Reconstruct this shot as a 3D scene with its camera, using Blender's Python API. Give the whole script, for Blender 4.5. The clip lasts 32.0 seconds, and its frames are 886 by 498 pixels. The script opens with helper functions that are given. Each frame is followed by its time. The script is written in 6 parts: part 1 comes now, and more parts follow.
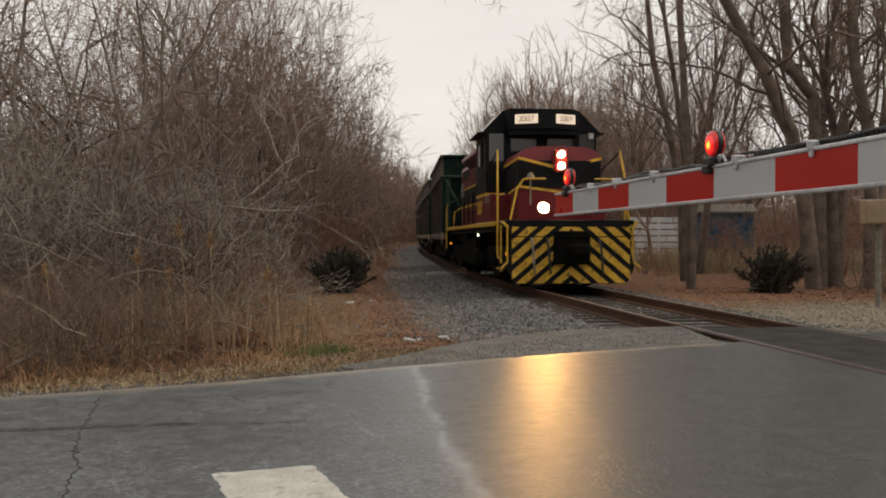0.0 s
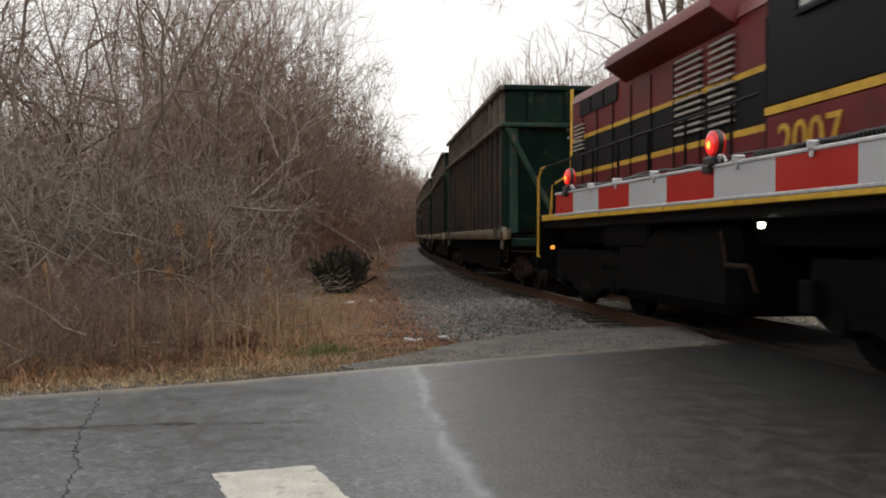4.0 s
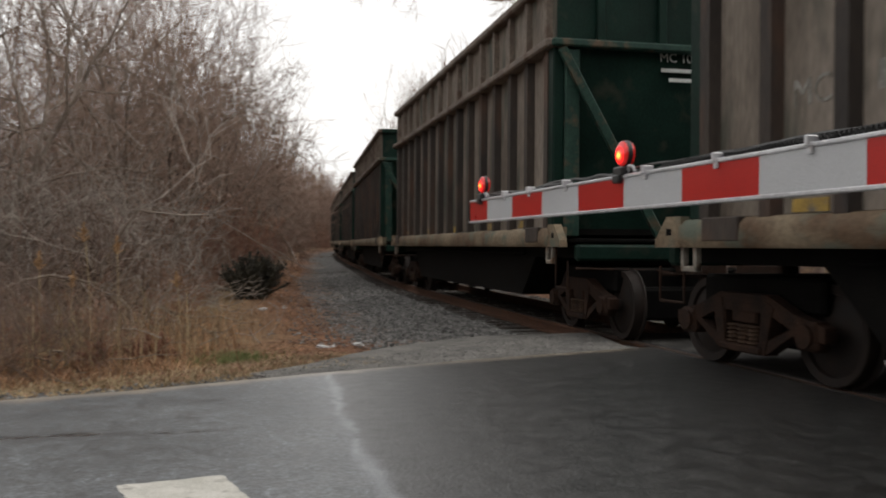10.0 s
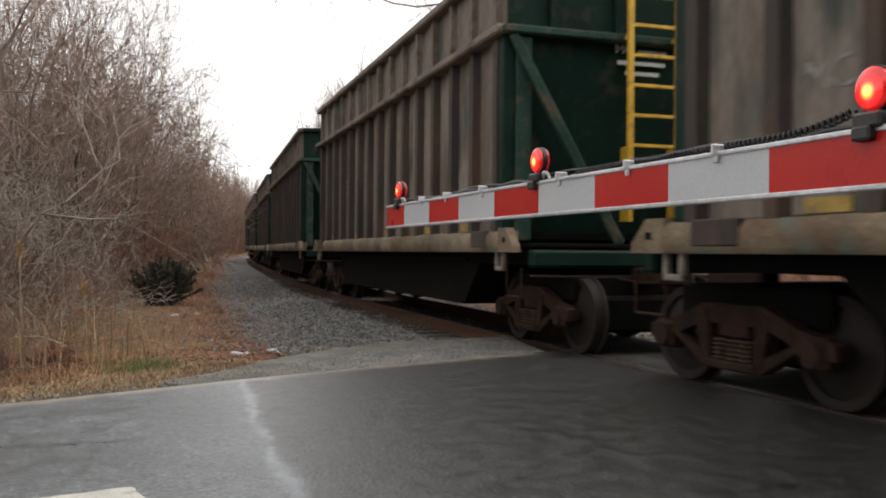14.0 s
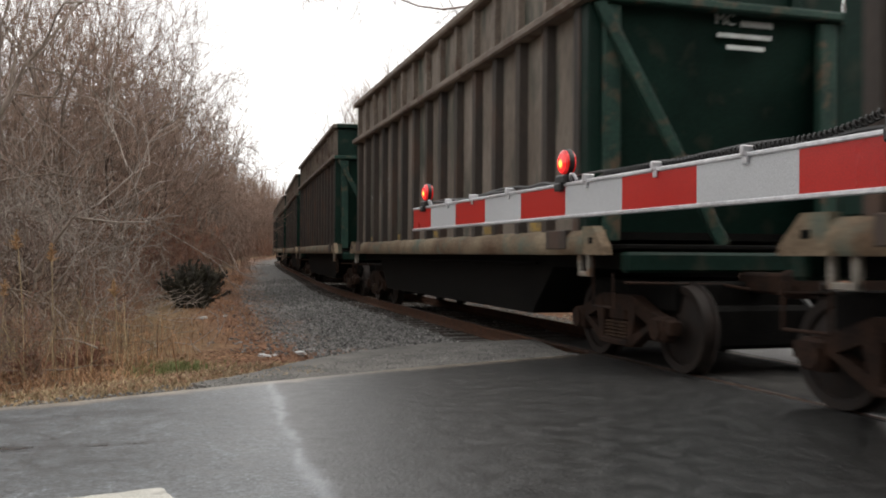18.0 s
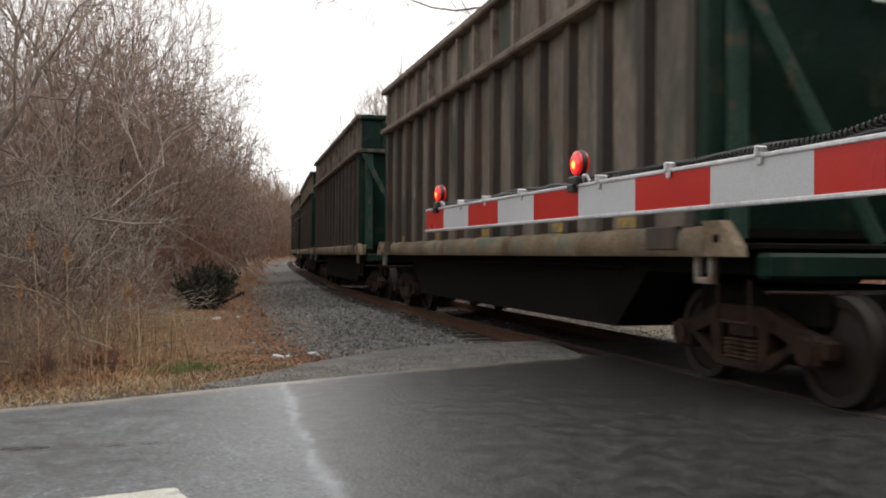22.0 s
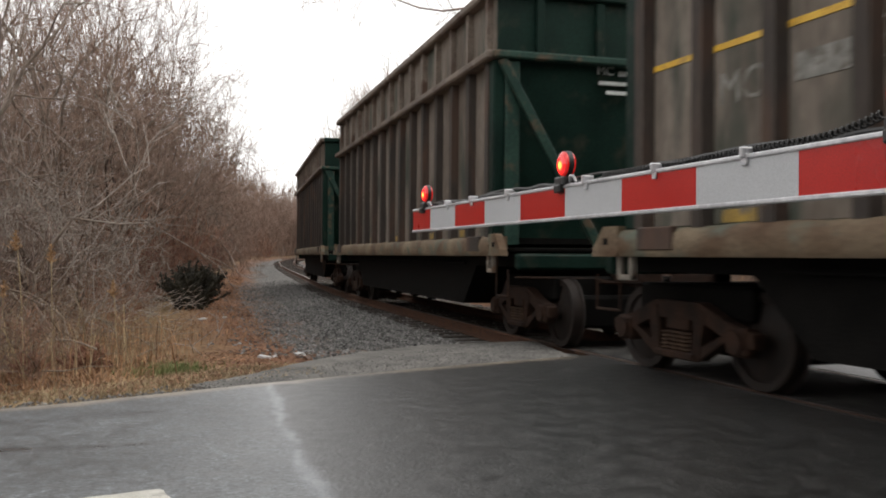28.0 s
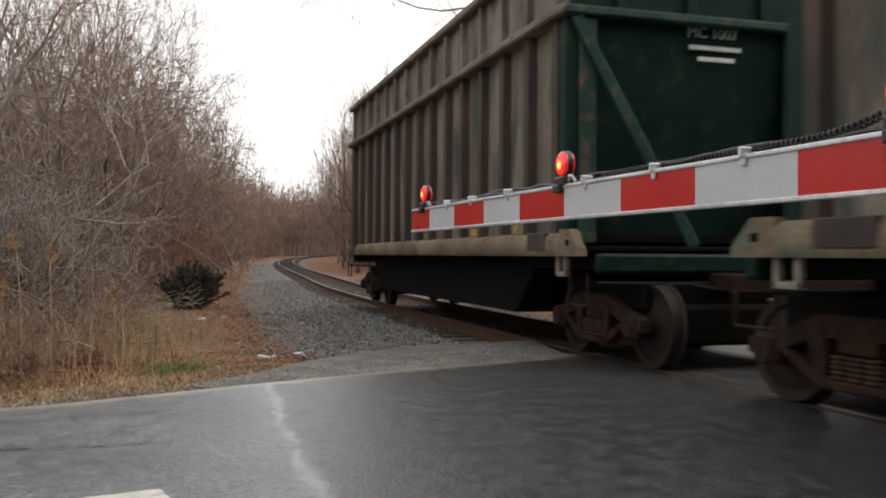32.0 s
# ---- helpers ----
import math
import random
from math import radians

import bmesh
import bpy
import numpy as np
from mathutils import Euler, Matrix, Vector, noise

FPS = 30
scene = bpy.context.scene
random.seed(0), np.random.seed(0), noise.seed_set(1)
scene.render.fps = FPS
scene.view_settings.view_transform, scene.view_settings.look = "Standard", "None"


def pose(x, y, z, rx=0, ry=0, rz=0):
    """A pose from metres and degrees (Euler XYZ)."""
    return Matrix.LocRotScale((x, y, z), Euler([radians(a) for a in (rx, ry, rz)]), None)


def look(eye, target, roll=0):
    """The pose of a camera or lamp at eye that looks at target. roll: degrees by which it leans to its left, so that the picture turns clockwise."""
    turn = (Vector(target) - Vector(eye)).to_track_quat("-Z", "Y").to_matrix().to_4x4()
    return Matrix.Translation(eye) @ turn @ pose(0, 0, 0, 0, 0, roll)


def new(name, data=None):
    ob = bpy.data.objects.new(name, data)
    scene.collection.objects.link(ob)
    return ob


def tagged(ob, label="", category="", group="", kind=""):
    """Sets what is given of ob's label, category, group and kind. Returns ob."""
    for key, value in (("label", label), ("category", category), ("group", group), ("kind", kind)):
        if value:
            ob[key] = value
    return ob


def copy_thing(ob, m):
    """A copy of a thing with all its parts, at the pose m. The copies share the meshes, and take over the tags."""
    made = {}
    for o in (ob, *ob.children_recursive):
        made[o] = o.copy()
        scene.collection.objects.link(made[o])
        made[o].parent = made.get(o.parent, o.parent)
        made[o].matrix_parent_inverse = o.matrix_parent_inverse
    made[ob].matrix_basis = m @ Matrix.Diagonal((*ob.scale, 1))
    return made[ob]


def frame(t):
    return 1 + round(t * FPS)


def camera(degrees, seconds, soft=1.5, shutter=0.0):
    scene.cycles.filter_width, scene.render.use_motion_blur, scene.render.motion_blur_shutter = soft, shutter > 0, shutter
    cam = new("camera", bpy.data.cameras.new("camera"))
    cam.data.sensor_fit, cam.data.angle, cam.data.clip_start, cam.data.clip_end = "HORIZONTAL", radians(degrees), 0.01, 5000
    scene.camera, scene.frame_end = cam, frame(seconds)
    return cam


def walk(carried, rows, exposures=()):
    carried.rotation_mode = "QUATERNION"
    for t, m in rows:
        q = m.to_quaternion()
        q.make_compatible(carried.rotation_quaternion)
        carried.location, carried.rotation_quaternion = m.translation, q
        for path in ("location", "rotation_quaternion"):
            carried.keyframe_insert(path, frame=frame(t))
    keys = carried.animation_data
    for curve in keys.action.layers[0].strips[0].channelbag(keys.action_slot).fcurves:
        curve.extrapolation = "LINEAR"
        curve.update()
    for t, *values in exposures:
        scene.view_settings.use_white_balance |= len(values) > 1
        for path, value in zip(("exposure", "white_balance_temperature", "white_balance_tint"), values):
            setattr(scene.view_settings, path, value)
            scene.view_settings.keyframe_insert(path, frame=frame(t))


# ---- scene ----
# The camera stands on the shoulder of the road by the gate arm and pans once to the right.
EYE = Vector((0.0, 0.0, 1.12))


def aim(yaw, pitch, roll):
    a, b = radians(yaw), radians(pitch)
    way = Vector((math.sin(a) * math.cos(b), math.cos(a) * math.cos(b), math.sin(b)))
    return look(EYE, EYE + way * 10.0, roll)


cam = camera(52.8, 32.0, soft=1.9, shutter=0.5)
PATH = [
    (0.0, 0.04, -0.60, 0.0), (3.5, 0.03, -0.61, 0.0), (6.0, 0.01, -0.60, 0.0), (9.0, 0.0, -0.60, 0.0), (9.2, 0.12, -0.58, 0.03),
    (9.5, 1.36, -0.43, 0.18), (10.0, 5.49, -0.17, 0.40), (10.5, 8.63, -0.09, 0.45), (11.0, 10.2, -0.10, 0.42),
    (11.5, 10.27, 0.07, 0.44), (12.0, 10.33, 0.15, 0.48), (13.0, 10.62, 0.19, 0.50), (14.0, 10.82, 0.20, 0.46),
    (14.5, 10.69, 0.22, 0.43), (16.5, 9.82, 0.27, 0.36), (17.0, 9.36, 0.32, 0.36), (17.5, 9.17, 0.33, 0.35),
    (18.5, 9.10, 0.35, 0.36), (20.0, 9.22, 0.36, 0.36), (20.5, 9.25, 0.36, 0.37), (21.0, 8.70, 0.38, 0.36),
    (21.5, 8.39, 0.41, 0.37), (22.0, 8.30, 0.41, 0.37), (22.5, 8.62, 0.42, 0.38), (23.0, 8.84, 0.42, 0.40),
    (24.5, 8.84, 0.43, 0.41), (25.5, 8.95, 0.42, 0.40), (27.5, 9.14, 0.44, 0.41), (29.0, 9.14, 0.42, 0.40),
    (30.5, 9.05, 0.43, 0.41), (31.5, 9.12, 0.42, 0.40), (32.0, 9.20, 0.43, 0.41)]
walk(cam, [(t, aim(*v)) for t, *v in PATH],
     exposures=[(0.0, -0.26, 7150, 10), (1.0, -0.4, 7100, 10), (1.7, -0.22, 7050, 10), (2.4, 0.03, 6950, 10), (3.2, 0.09, 6850, 10), (6.0, 0.1, 6750, 10),
                (9.2, 0.1, 6750, 10), (10.1, 0.14, 6740, 10), (11.3, 0.5, 6700, 10), (32.0, 0.5, 6700, 10)])

# ---- world and light: a bright overcast winter day ----
world = bpy.data.worlds.new("overcast_sky")
scene.world = world
world.use_nodes = True
wn, wl = world.node_tree.nodes, world.node_tree.links
sky = wn.new("ShaderNodeTexSky")
sky.sky_type, sky.sun_disc = "NISHITA", False
sky.sun_elevation, sky.sun_rotation = radians(48), radians(102)
veil = wn.new("ShaderNodeTexNoise")
veil.inputs["Scale"].default_value, veil.inputs["Detail"].default_value = 2.2, 4
coords, stretch = wn.new("ShaderNodeTexCoord"), wn.new("ShaderNodeMapping")
stretch.inputs["Scale"].default_value = (1.0, 1.0, 5.0)
wl.new(coords.outputs["Generated"], stretch.inputs["Vector"])
wl.new(stretch.outputs["Vector"], veil.inputs["Vector"])
ramp = wn.new("ShaderNodeValToRGB")
ramp.color_ramp.elements[0].position, ramp.color_ramp.elements[0].color = 0.3, (0.93, 0.94, 0.96, 1)
ramp.color_ramp.elements[1].position, ramp.color_ramp.elements[1].color = 0.7, (1.1, 1.09, 1.08, 1)
wl.new(veil.outputs["Fac"], ramp.inputs["Fac"])
dim = wn.new("ShaderNodeMix")
dim.data_type, dim.blend_type = "RGBA", "MULTIPLY"
dim.inputs["Factor"].default_value = 1.0
dim.inputs["B"].default_value = (0.1, 0.1, 0.1, 1)
wl.new(sky.outputs["Color"], dim.inputs["A"])
blend = wn.new("ShaderNodeMix")
blend.data_type = "RGBA"
blend.inputs["Factor"].default_value = 0.93
wl.new(dim.outputs["Result"], blend.inputs["A"])
wl.new(ramp.outputs["Color"], blend.inputs["B"])
wl.new(blend.outputs["Result"], wn["Background"].inputs["Color"])
wn["Background"].inputs["Strength"].default_value = 1.0
sun = new("sun", bpy.data.lights.new("sun", "SUN"))
sun.data.energy, sun.data.angle, sun.data.color = 0.8, radians(50), (1.0, 0.96, 0.9)
sun.matrix_world = look((28, 4, 32), (0, 10, 0))


# ---- materials ----
def mat(name, a, b, scale=6.0, rough=0.8, metal=0.0, bump=0.2, grain=60.0, rough2=None, c=None, spots=0.0, spec=0.5, streak=None, coat=0.0, by_object=0.0, island=0.0):
    """Two-scale material: colours a..b by a coarse noise, a fine grain, spots of c, relief."""
    m = bpy.data.materials.new(name)
    m.use_nodes = True
    n, l = m.node_tree.nodes, m.node_tree.links
    bsdf = n["Principled BSDF"]
    tc = n.new("ShaderNodeTexCoord")
    src = tc.outputs["Object"]
    if streak:
        mp = n.new("ShaderNodeMapping")
        mp.inputs["Scale"].default_value = streak
        l.new(src, mp.inputs["Vector"])
        src = mp.outputs["Vector"]
    if by_object:
        oi, add = n.new("ShaderNodeObjectInfo"), n.new("ShaderNodeVectorMath")
        add.operation = "MULTIPLY_ADD"
        add.inputs[1].default_value = (37.0, 53.0, 71.0)
        l.new(oi.outputs["Random"], add.inputs[0])
        l.new(src, add.inputs[2])
        src = add.outputs["Vector"]
    big, fine = n.new("ShaderNodeTexNoise"), n.new("ShaderNodeTexNoise")
    for t, s, d in ((big, scale, 5), (fine, grain, 4)):
        t.inputs["Scale"].default_value, t.inputs["Detail"].default_value = s, d
        l.new(src, t.inputs["Vector"])
    r = n.new("ShaderNodeValToRGB")
    r.color_ramp.elements[0].position, r.color_ramp.elements[0].color = 0.32, (*a, 1)
    r.color_ramp.elements[1].position, r.color_ramp.elements[1].color = 0.68, (*b, 1)
    l.new(big.outputs["Fac"], r.inputs["Fac"])
    mix = n.new("ShaderNodeMix")
    mix.data_type, mix.blend_type = "RGBA", "OVERLAY"
    mix.inputs["Factor"].default_value = 0.55
    l.new(r.outputs["Color"], mix.inputs["A"])
    l.new(fine.outputs["Fac"], mix.inputs["B"])
    col = mix.outputs["Result"]
    if c:
        spot, sr, sm = n.new("ShaderNodeTexNoise"), n.new("ShaderNodeValToRGB"), n.new("ShaderNodeMix")
        spot.inputs["Scale"].default_value, spot.inputs["Detail"].default_value = scale * 1.9, 8
        off = n.new("ShaderNodeVectorMath")
        off.inputs[1].default_value = (13.1, 7.7, 3.3)
        l.new(src, off.inputs[0])
        l.new(off.outputs["Vector"], spot.inputs["Vector"])
        sr.color_ramp.elements[0].position, sr.color_ramp.elements[1].position = 0.62 - spots * 0.4, 0.78 - spots * 0.4
        l.new(spot.outputs["Fac"], sr.inputs["Fac"])
        sm.data_type = "RGBA"
        l.new(sr.outputs["Color"], sm.inputs["Factor"])
        l.new(col, sm.inputs["A"])
        sm.inputs["B"].default_value = (*c, 1)
        col = sm.outputs["Result"]
    if island:
        geo, span, mul = n.new("ShaderNodeNewGeometry"), n.new("ShaderNodeMapRange"), n.new("ShaderNodeMix")
        span.inputs["To Min"].default_value, span.inputs["To Max"].default_value = 1 - island, 1 + island
        mul.data_type, mul.blend_type = "RGBA", "MULTIPLY"
        mul.inputs["Factor"].default_value = 1.0
        l.new(geo.outputs["Random Per Island"], span.inputs["Value"])
        l.new(col, mul.inputs["A"])
        l.new(span.outputs["Result"], mul.inputs["B"])
        col = mul.outputs["Result"]
    l.new(col, bsdf.inputs["Base Color"])
    bsdf.inputs["Metallic"].default_value = metal
    bsdf.inputs["Specular IOR Level"].default_value = spec
    bsdf.inputs["Coat Weight"].default_value = coat
    mr = n.new("ShaderNodeMapRange")
    mr.inputs["To Min"].default_value = max(0.02, rough - 0.12)
    mr.inputs["To Max"].default_value = min(1.0, (rough2 or rough) + 0.12)
    l.new(big.outputs["Fac"], mr.inputs["Value"])
    l.new(mr.outputs["Result"], bsdf.inputs["Roughness"])
    if bump:
        bp = n.new("ShaderNodeBump")
        bp.inputs["Strength"].default_value, bp.inputs["Distance"].default_value = bump, 0.02
        l.new(fine.outputs["Fac"], bp.inputs["Height"])
        l.new(bp.outputs["Normal"], bsdf.inputs["Normal"])
    return m


def glow(name, colour, strength):
    m = bpy.data.materials.new(name)
    m.use_nodes = True
    b = m.node_tree.nodes["Principled BSDF"]
    b.inputs["Base Color"].default_value = (*colour, 1)
    b.inputs["Emission Color"].default_value = (*colour, 1)
    b.inputs["Emission Strength"].default_value = strength
    return m


def clear(name, colour, rough=0.05, trans=1.0):
    m = bpy.data.materials.new(name)
    m.use_nodes = True
    b = m.node_tree.nodes["Principled BSDF"]
    b.inputs["Base Color"].default_value = (*colour, 1)
    b.inputs["Roughness"].default_value = rough
    b.inputs["Transmission Weight"].default_value = trans
    b.inputs["IOR"].default_value = 1.45
    return m


CRACK = mat("crack_dirt", (0.035, 0.034, 0.033), (0.06, 0.058, 0.056), 8, 0.9, grain=90)
TAR = mat("tar", (0.014, 0.014, 0.015), (0.03, 0.03, 0.03), 8, 0.55, grain=90)
WHITE_LINE = mat("road_paint", (0.46, 0.45, 0.4), (0.62, 0.6, 0.55), 5, 0.7, bump=0.5, grain=110, c=(0.2, 0.19, 0.17), spots=0.1)
RAIL_RUST = mat("rail_rust", (0.06, 0.027, 0.016), (0.125, 0.057, 0.03), 8, 0.75, metal=0.2, grain=90)
RAIL_TOP = mat("rail_top", (0.2, 0.16, 0.13), (0.34, 0.3, 0.27), 5, 0.38, metal=0.9, bump=0.05, grain=70)
TIE_WOOD = mat("tie_wood", (0.02, 0.015, 0.012), (0.06, 0.045, 0.035), 5, 0.9, bump=0.8, grain=40, streak=(1, 6, 6), by_object=1)
STONE = mat("ballast_stone", (0.08, 0.078, 0.075), (0.24, 0.233, 0.222), 30, 0.9, bump=0.6, grain=60, island=0.6)
GRIT_TAN = mat("tan_gravel", (0.16, 0.135, 0.1), (0.32, 0.275, 0.21), 12, 0.95, bump=0.8, grain=60, island=0.4)
BARK = mat("bark", (0.075, 0.053, 0.041), (0.18, 0.137, 0.108), 3, 0.95, bump=0.8, grain=30, by_object=1)
BARK_GREY = mat("bark_grey", (0.13, 0.1, 0.08), (0.3, 0.245, 0.205), 3, 0.95, bump=0.8, grain=30, by_object=1)
TWIG = mat("twigs", (0.16, 0.105, 0.079), (0.31, 0.214, 0.168), 0.6, 0.95, bump=0, grain=8, by_object=1)
TWIG_RED = mat("red_brown_twigs", (0.15, 0.072, 0.047), (0.31, 0.16, 0.105), 0.8, 0.95, bump=0, grain=8, by_object=1)
STRAW = mat("dry_grass", (0.22, 0.165, 0.095), (0.44, 0.345, 0.21), 0.9, 0.9, bump=0, grain=9, island=0.4)
STRAW_DARK = mat("dry_weeds", (0.2, 0.1, 0.055), (0.4, 0.24, 0.13), 0.9, 0.9, bump=0, grain=9, island=0.5)
TWIG_DARK = mat("dark_twigs", (0.11, 0.075, 0.06), (0.24, 0.172, 0.142), 0.8, 0.95, bump=0, grain=8, by_object=1)
STEM_GREY = mat("grey_stems", (0.2, 0.17, 0.145), (0.37, 0.32, 0.28), 1.1, 0.95, bump=0, grain=9)
STEM = mat("bramble_stems", (0.1, 0.066, 0.046), (0.27, 0.19, 0.13), 1.1, 0.95, bump=0, grain=9)
STICK = mat("pale_sticks", (0.16, 0.13, 0.1), (0.33, 0.28, 0.22), 2, 0.9, bump=0.3, grain=20)
REED = mat("reed_plume", (0.3, 0.17, 0.08), (0.45, 0.29, 0.16), 9, 0.95, bump=0.3, grain=60)
LEAF_BROWN = mat("dead_leaves", (0.15, 0.075, 0.047), (0.31, 0.17, 0.1), 1.2, 0.9, bump=0, grain=11, island=0.5)
JUNIPER = mat("juniper_needles", (0.013, 0.012, 0.008), (0.045, 0.038, 0.022), 3, 0.9, bump=0, grain=20)
GREEN_GRASS = mat("green_grass", (0.09, 0.12, 0.035), (0.19, 0.2, 0.08), 3, 0.9, bump=0, grain=20)
CUT_WOOD = mat("cut_wood", (0.28, 0.2, 0.12), (0.45, 0.34, 0.22), 12, 0.85, grain=60)
LITTER = mat("white_plastic", (0.4, 0.4, 0.4), (0.62, 0.62, 0.61), 9, 0.5, bump=0.2)
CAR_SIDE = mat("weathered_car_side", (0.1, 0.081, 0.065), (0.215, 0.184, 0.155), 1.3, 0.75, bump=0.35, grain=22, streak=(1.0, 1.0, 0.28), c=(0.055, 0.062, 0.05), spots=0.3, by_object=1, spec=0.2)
CAR_RAIL = mat("weathered_car_rail", (0.1, 0.076, 0.06), (0.195, 0.158, 0.128), 1.4, 0.75, bump=0.35, grain=26, c=(0.08, 0.045, 0.03), spots=0.25, by_object=1)
CAR_MARK = mat("faded_car_marks", (0.13, 0.125, 0.11), (0.3, 0.295, 0.27), 6, 0.8, bump=0.2, c=(0.1, 0.085, 0.068), spots=0.3)
# Far darker than the side sheets, with rust spots.
CAR_RIB = mat("dark_rusty_car_rib", (0.016, 0.0115, 0.009), (0.048, 0.035, 0.027), 1.4, 0.75, bump=0.35, grain=26, streak=(1.0, 1.0, 0.3), c=(0.07, 0.036, 0.022), spots=0.28, by_object=1)
CAR_SILL = mat("rusty_car_sill", (0.08, 0.045, 0.025), (0.22, 0.175, 0.12), 1.7, 0.8, bump=0.4, grain=26, streak=(0.8, 1, 1), c=(0.1, 0.115, 0.09), spots=0.24, by_object=1, spec=0.25)
CAR_GREEN = mat("dark_green_paint", (0.003, 0.013, 0.0095), (0.007, 0.025, 0.018), 1.6, 0.55, bump=0.1, grain=30, c=(0.03, 0.035, 0.025), spots=0.12, by_object=1, spec=0.12)
GREEN_LIGHT = mat("green_paint_worn", (0.009, 0.032, 0.024), (0.022, 0.056, 0.042), 2.5, 0.6, bump=0.2, grain=30, c=(0.1, 0.07, 0.045), spots=0.2, by_object=1, spec=0.25)
# Near-black underframe colour, also standing for shade behind wheels and in holes.
UNDER = mat("black_underframe_and_shade", (0.003, 0.0028, 0.0026), (0.008, 0.0073, 0.0066), 3, 0.85, bump=0.3, grain=40, spec=0.08)
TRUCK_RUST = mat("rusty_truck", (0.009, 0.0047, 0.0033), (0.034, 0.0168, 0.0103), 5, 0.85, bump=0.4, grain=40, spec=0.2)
SPRING_RUST = mat("spring_rust", (0.03, 0.018, 0.012), (0.075, 0.046, 0.031), 5, 0.8, bump=0.3, grain=40, spec=0.2)
# Wheel steel made near-black: the shade under the car is in its colour.
WHEEL_STEEL = mat("shaded_wheel_steel", (0.006, 0.0037, 0.0028), (0.017, 0.0102, 0.0075), 5, 0.7, metal=0.0, bump=0.2, grain=40, spec=0.3)
GREY_STEEL = mat("grey_worn_steel", (0.14, 0.125, 0.105), (0.25, 0.225, 0.19), 6, 0.65, bump=0.3, grain=40, c=(0.16, 0.09, 0.05), spots=0.2)
YELLOW = mat("yellow_paint", (0.55, 0.31, 0.02), (0.72, 0.44, 0.045), 5, 0.5, bump=0.1, grain=40, c=(0.3, 0.18, 0.04), spots=0.1)
REFLECTOR = mat("faded_reflector", (0.2, 0.13, 0.03), (0.42, 0.27, 0.05), 4, 0.6, bump=0.1, c=(0.12, 0.1, 0.08), spots=0.3, by_object=1)
BLUE_STEEL = mat("blue_metal", (0.02, 0.07, 0.13), (0.04, 0.11, 0.19), 2, 0.5, bump=0.1)
YELLOW_WORN = mat("chipped_yellow_paint", (0.5, 0.28, 0.02), (0.7, 0.42, 0.04), 5, 0.5, bump=0.15, grain=40, c=(0.03, 0.022, 0.015), spots=0.16)
STENCIL = mat("white_stencil", (0.42, 0.44, 0.42), (0.6, 0.62, 0.6), 5, 0.7, bump=0.1)
MAROON = mat("maroon_paint", (0.115, 0.007, 0.011), (0.17, 0.016, 0.019), 1.3, 0.45, bump=0.06, grain=40, c=(0.07, 0.016, 0.015), spots=0.08, spec=0.3)
LOCO_BLACK = mat("black_paint", (0.003, 0.0033, 0.0042), (0.008, 0.0083, 0.01), 1.3, 0.55, bump=0.06, grain=40, spec=0.15)
LOCO_UNDER = mat("near_black", (0.003, 0.003, 0.003), (0.008, 0.0075, 0.007), 3, 0.85, bump=0.3, grain=40, spec=0.06)
# Pale grey raised so the cab roof's colour holds its sky reflection.
SILVER = mat("pale_grey_sheen", (0.55, 0.56, 0.57), (0.7, 0.7, 0.7), 2, 0.4, bump=0.1)
# Maroon paled to pink, standing for the roof's sheen.
ROOF_PINK = mat("maroon_roof_sheen", (0.2, 0.06, 0.06), (0.3, 0.14, 0.14), 1.5, 0.5, bump=0.1)
LOUVRE = mat("pale_louvre", (0.3, 0.27, 0.25), (0.44, 0.41, 0.38), 8, 0.6, bump=0.1)
CAB_GLASS = mat("dark_window_glass", (0.04, 0.042, 0.044), (0.06, 0.062, 0.064), 1, 0.08, bump=0, spec=0.7)
PALE_BLIND = mat("pale_window", (0.45, 0.46, 0.44), (0.6, 0.6, 0.58), 3, 0.3, bump=0)
NUMBER_WHITE = glow("lit_number_board", (1.0, 0.82, 0.66), 0.62)
NUMBER_INK = mat("board_ink", (0.012, 0.01, 0.01), (0.02, 0.018, 0.018), 5, 0.6, bump=0)
HEADLIGHT = glow("headlight_lens", (1.0, 0.55, 0.22), 420.0)
DITCHLIGHT = glow("ditch_light_lens", (1.0, 0.55, 0.19), 2000.0)
AMBER_LAMP = glow("amber_step_lamp", (1.0, 0.32, 0.04), 1.4)
STEP_LAMP = glow("step_lamp", (0.85, 0.95, 0.7), 6.0)
GATE_WHITE = mat("gate_white_sheeting", (0.43, 0.44, 0.455), (0.49, 0.5, 0.515), 3, 0.35, bump=0.02, grain=420)
GATE_RED = mat("gate_red_sheeting", (0.4, 0.013, 0.01), (0.47, 0.02, 0.014), 4, 0.3, bump=0.02, grain=300, spec=0.3)
GATE_METAL = mat("gate_aluminium", (0.5, 0.5, 0.52), (0.66, 0.66, 0.68), 6, 0.4, metal=0.6, bump=0.05)
CABLE = mat("black_cable", (0.008, 0.008, 0.008), (0.018, 0.018, 0.018), 20, 0.5, bump=0.1)
BLACK_PLASTIC = mat("black_plastic", (0.009, 0.009, 0.009), (0.02, 0.02, 0.02), 9, 0.45, bump=0.05)
RED_LENS = mat("red_lens", (0.5, 0.01, 0.012), (0.62, 0.016, 0.014), 30, 0.12, bump=0, coat=0.5)
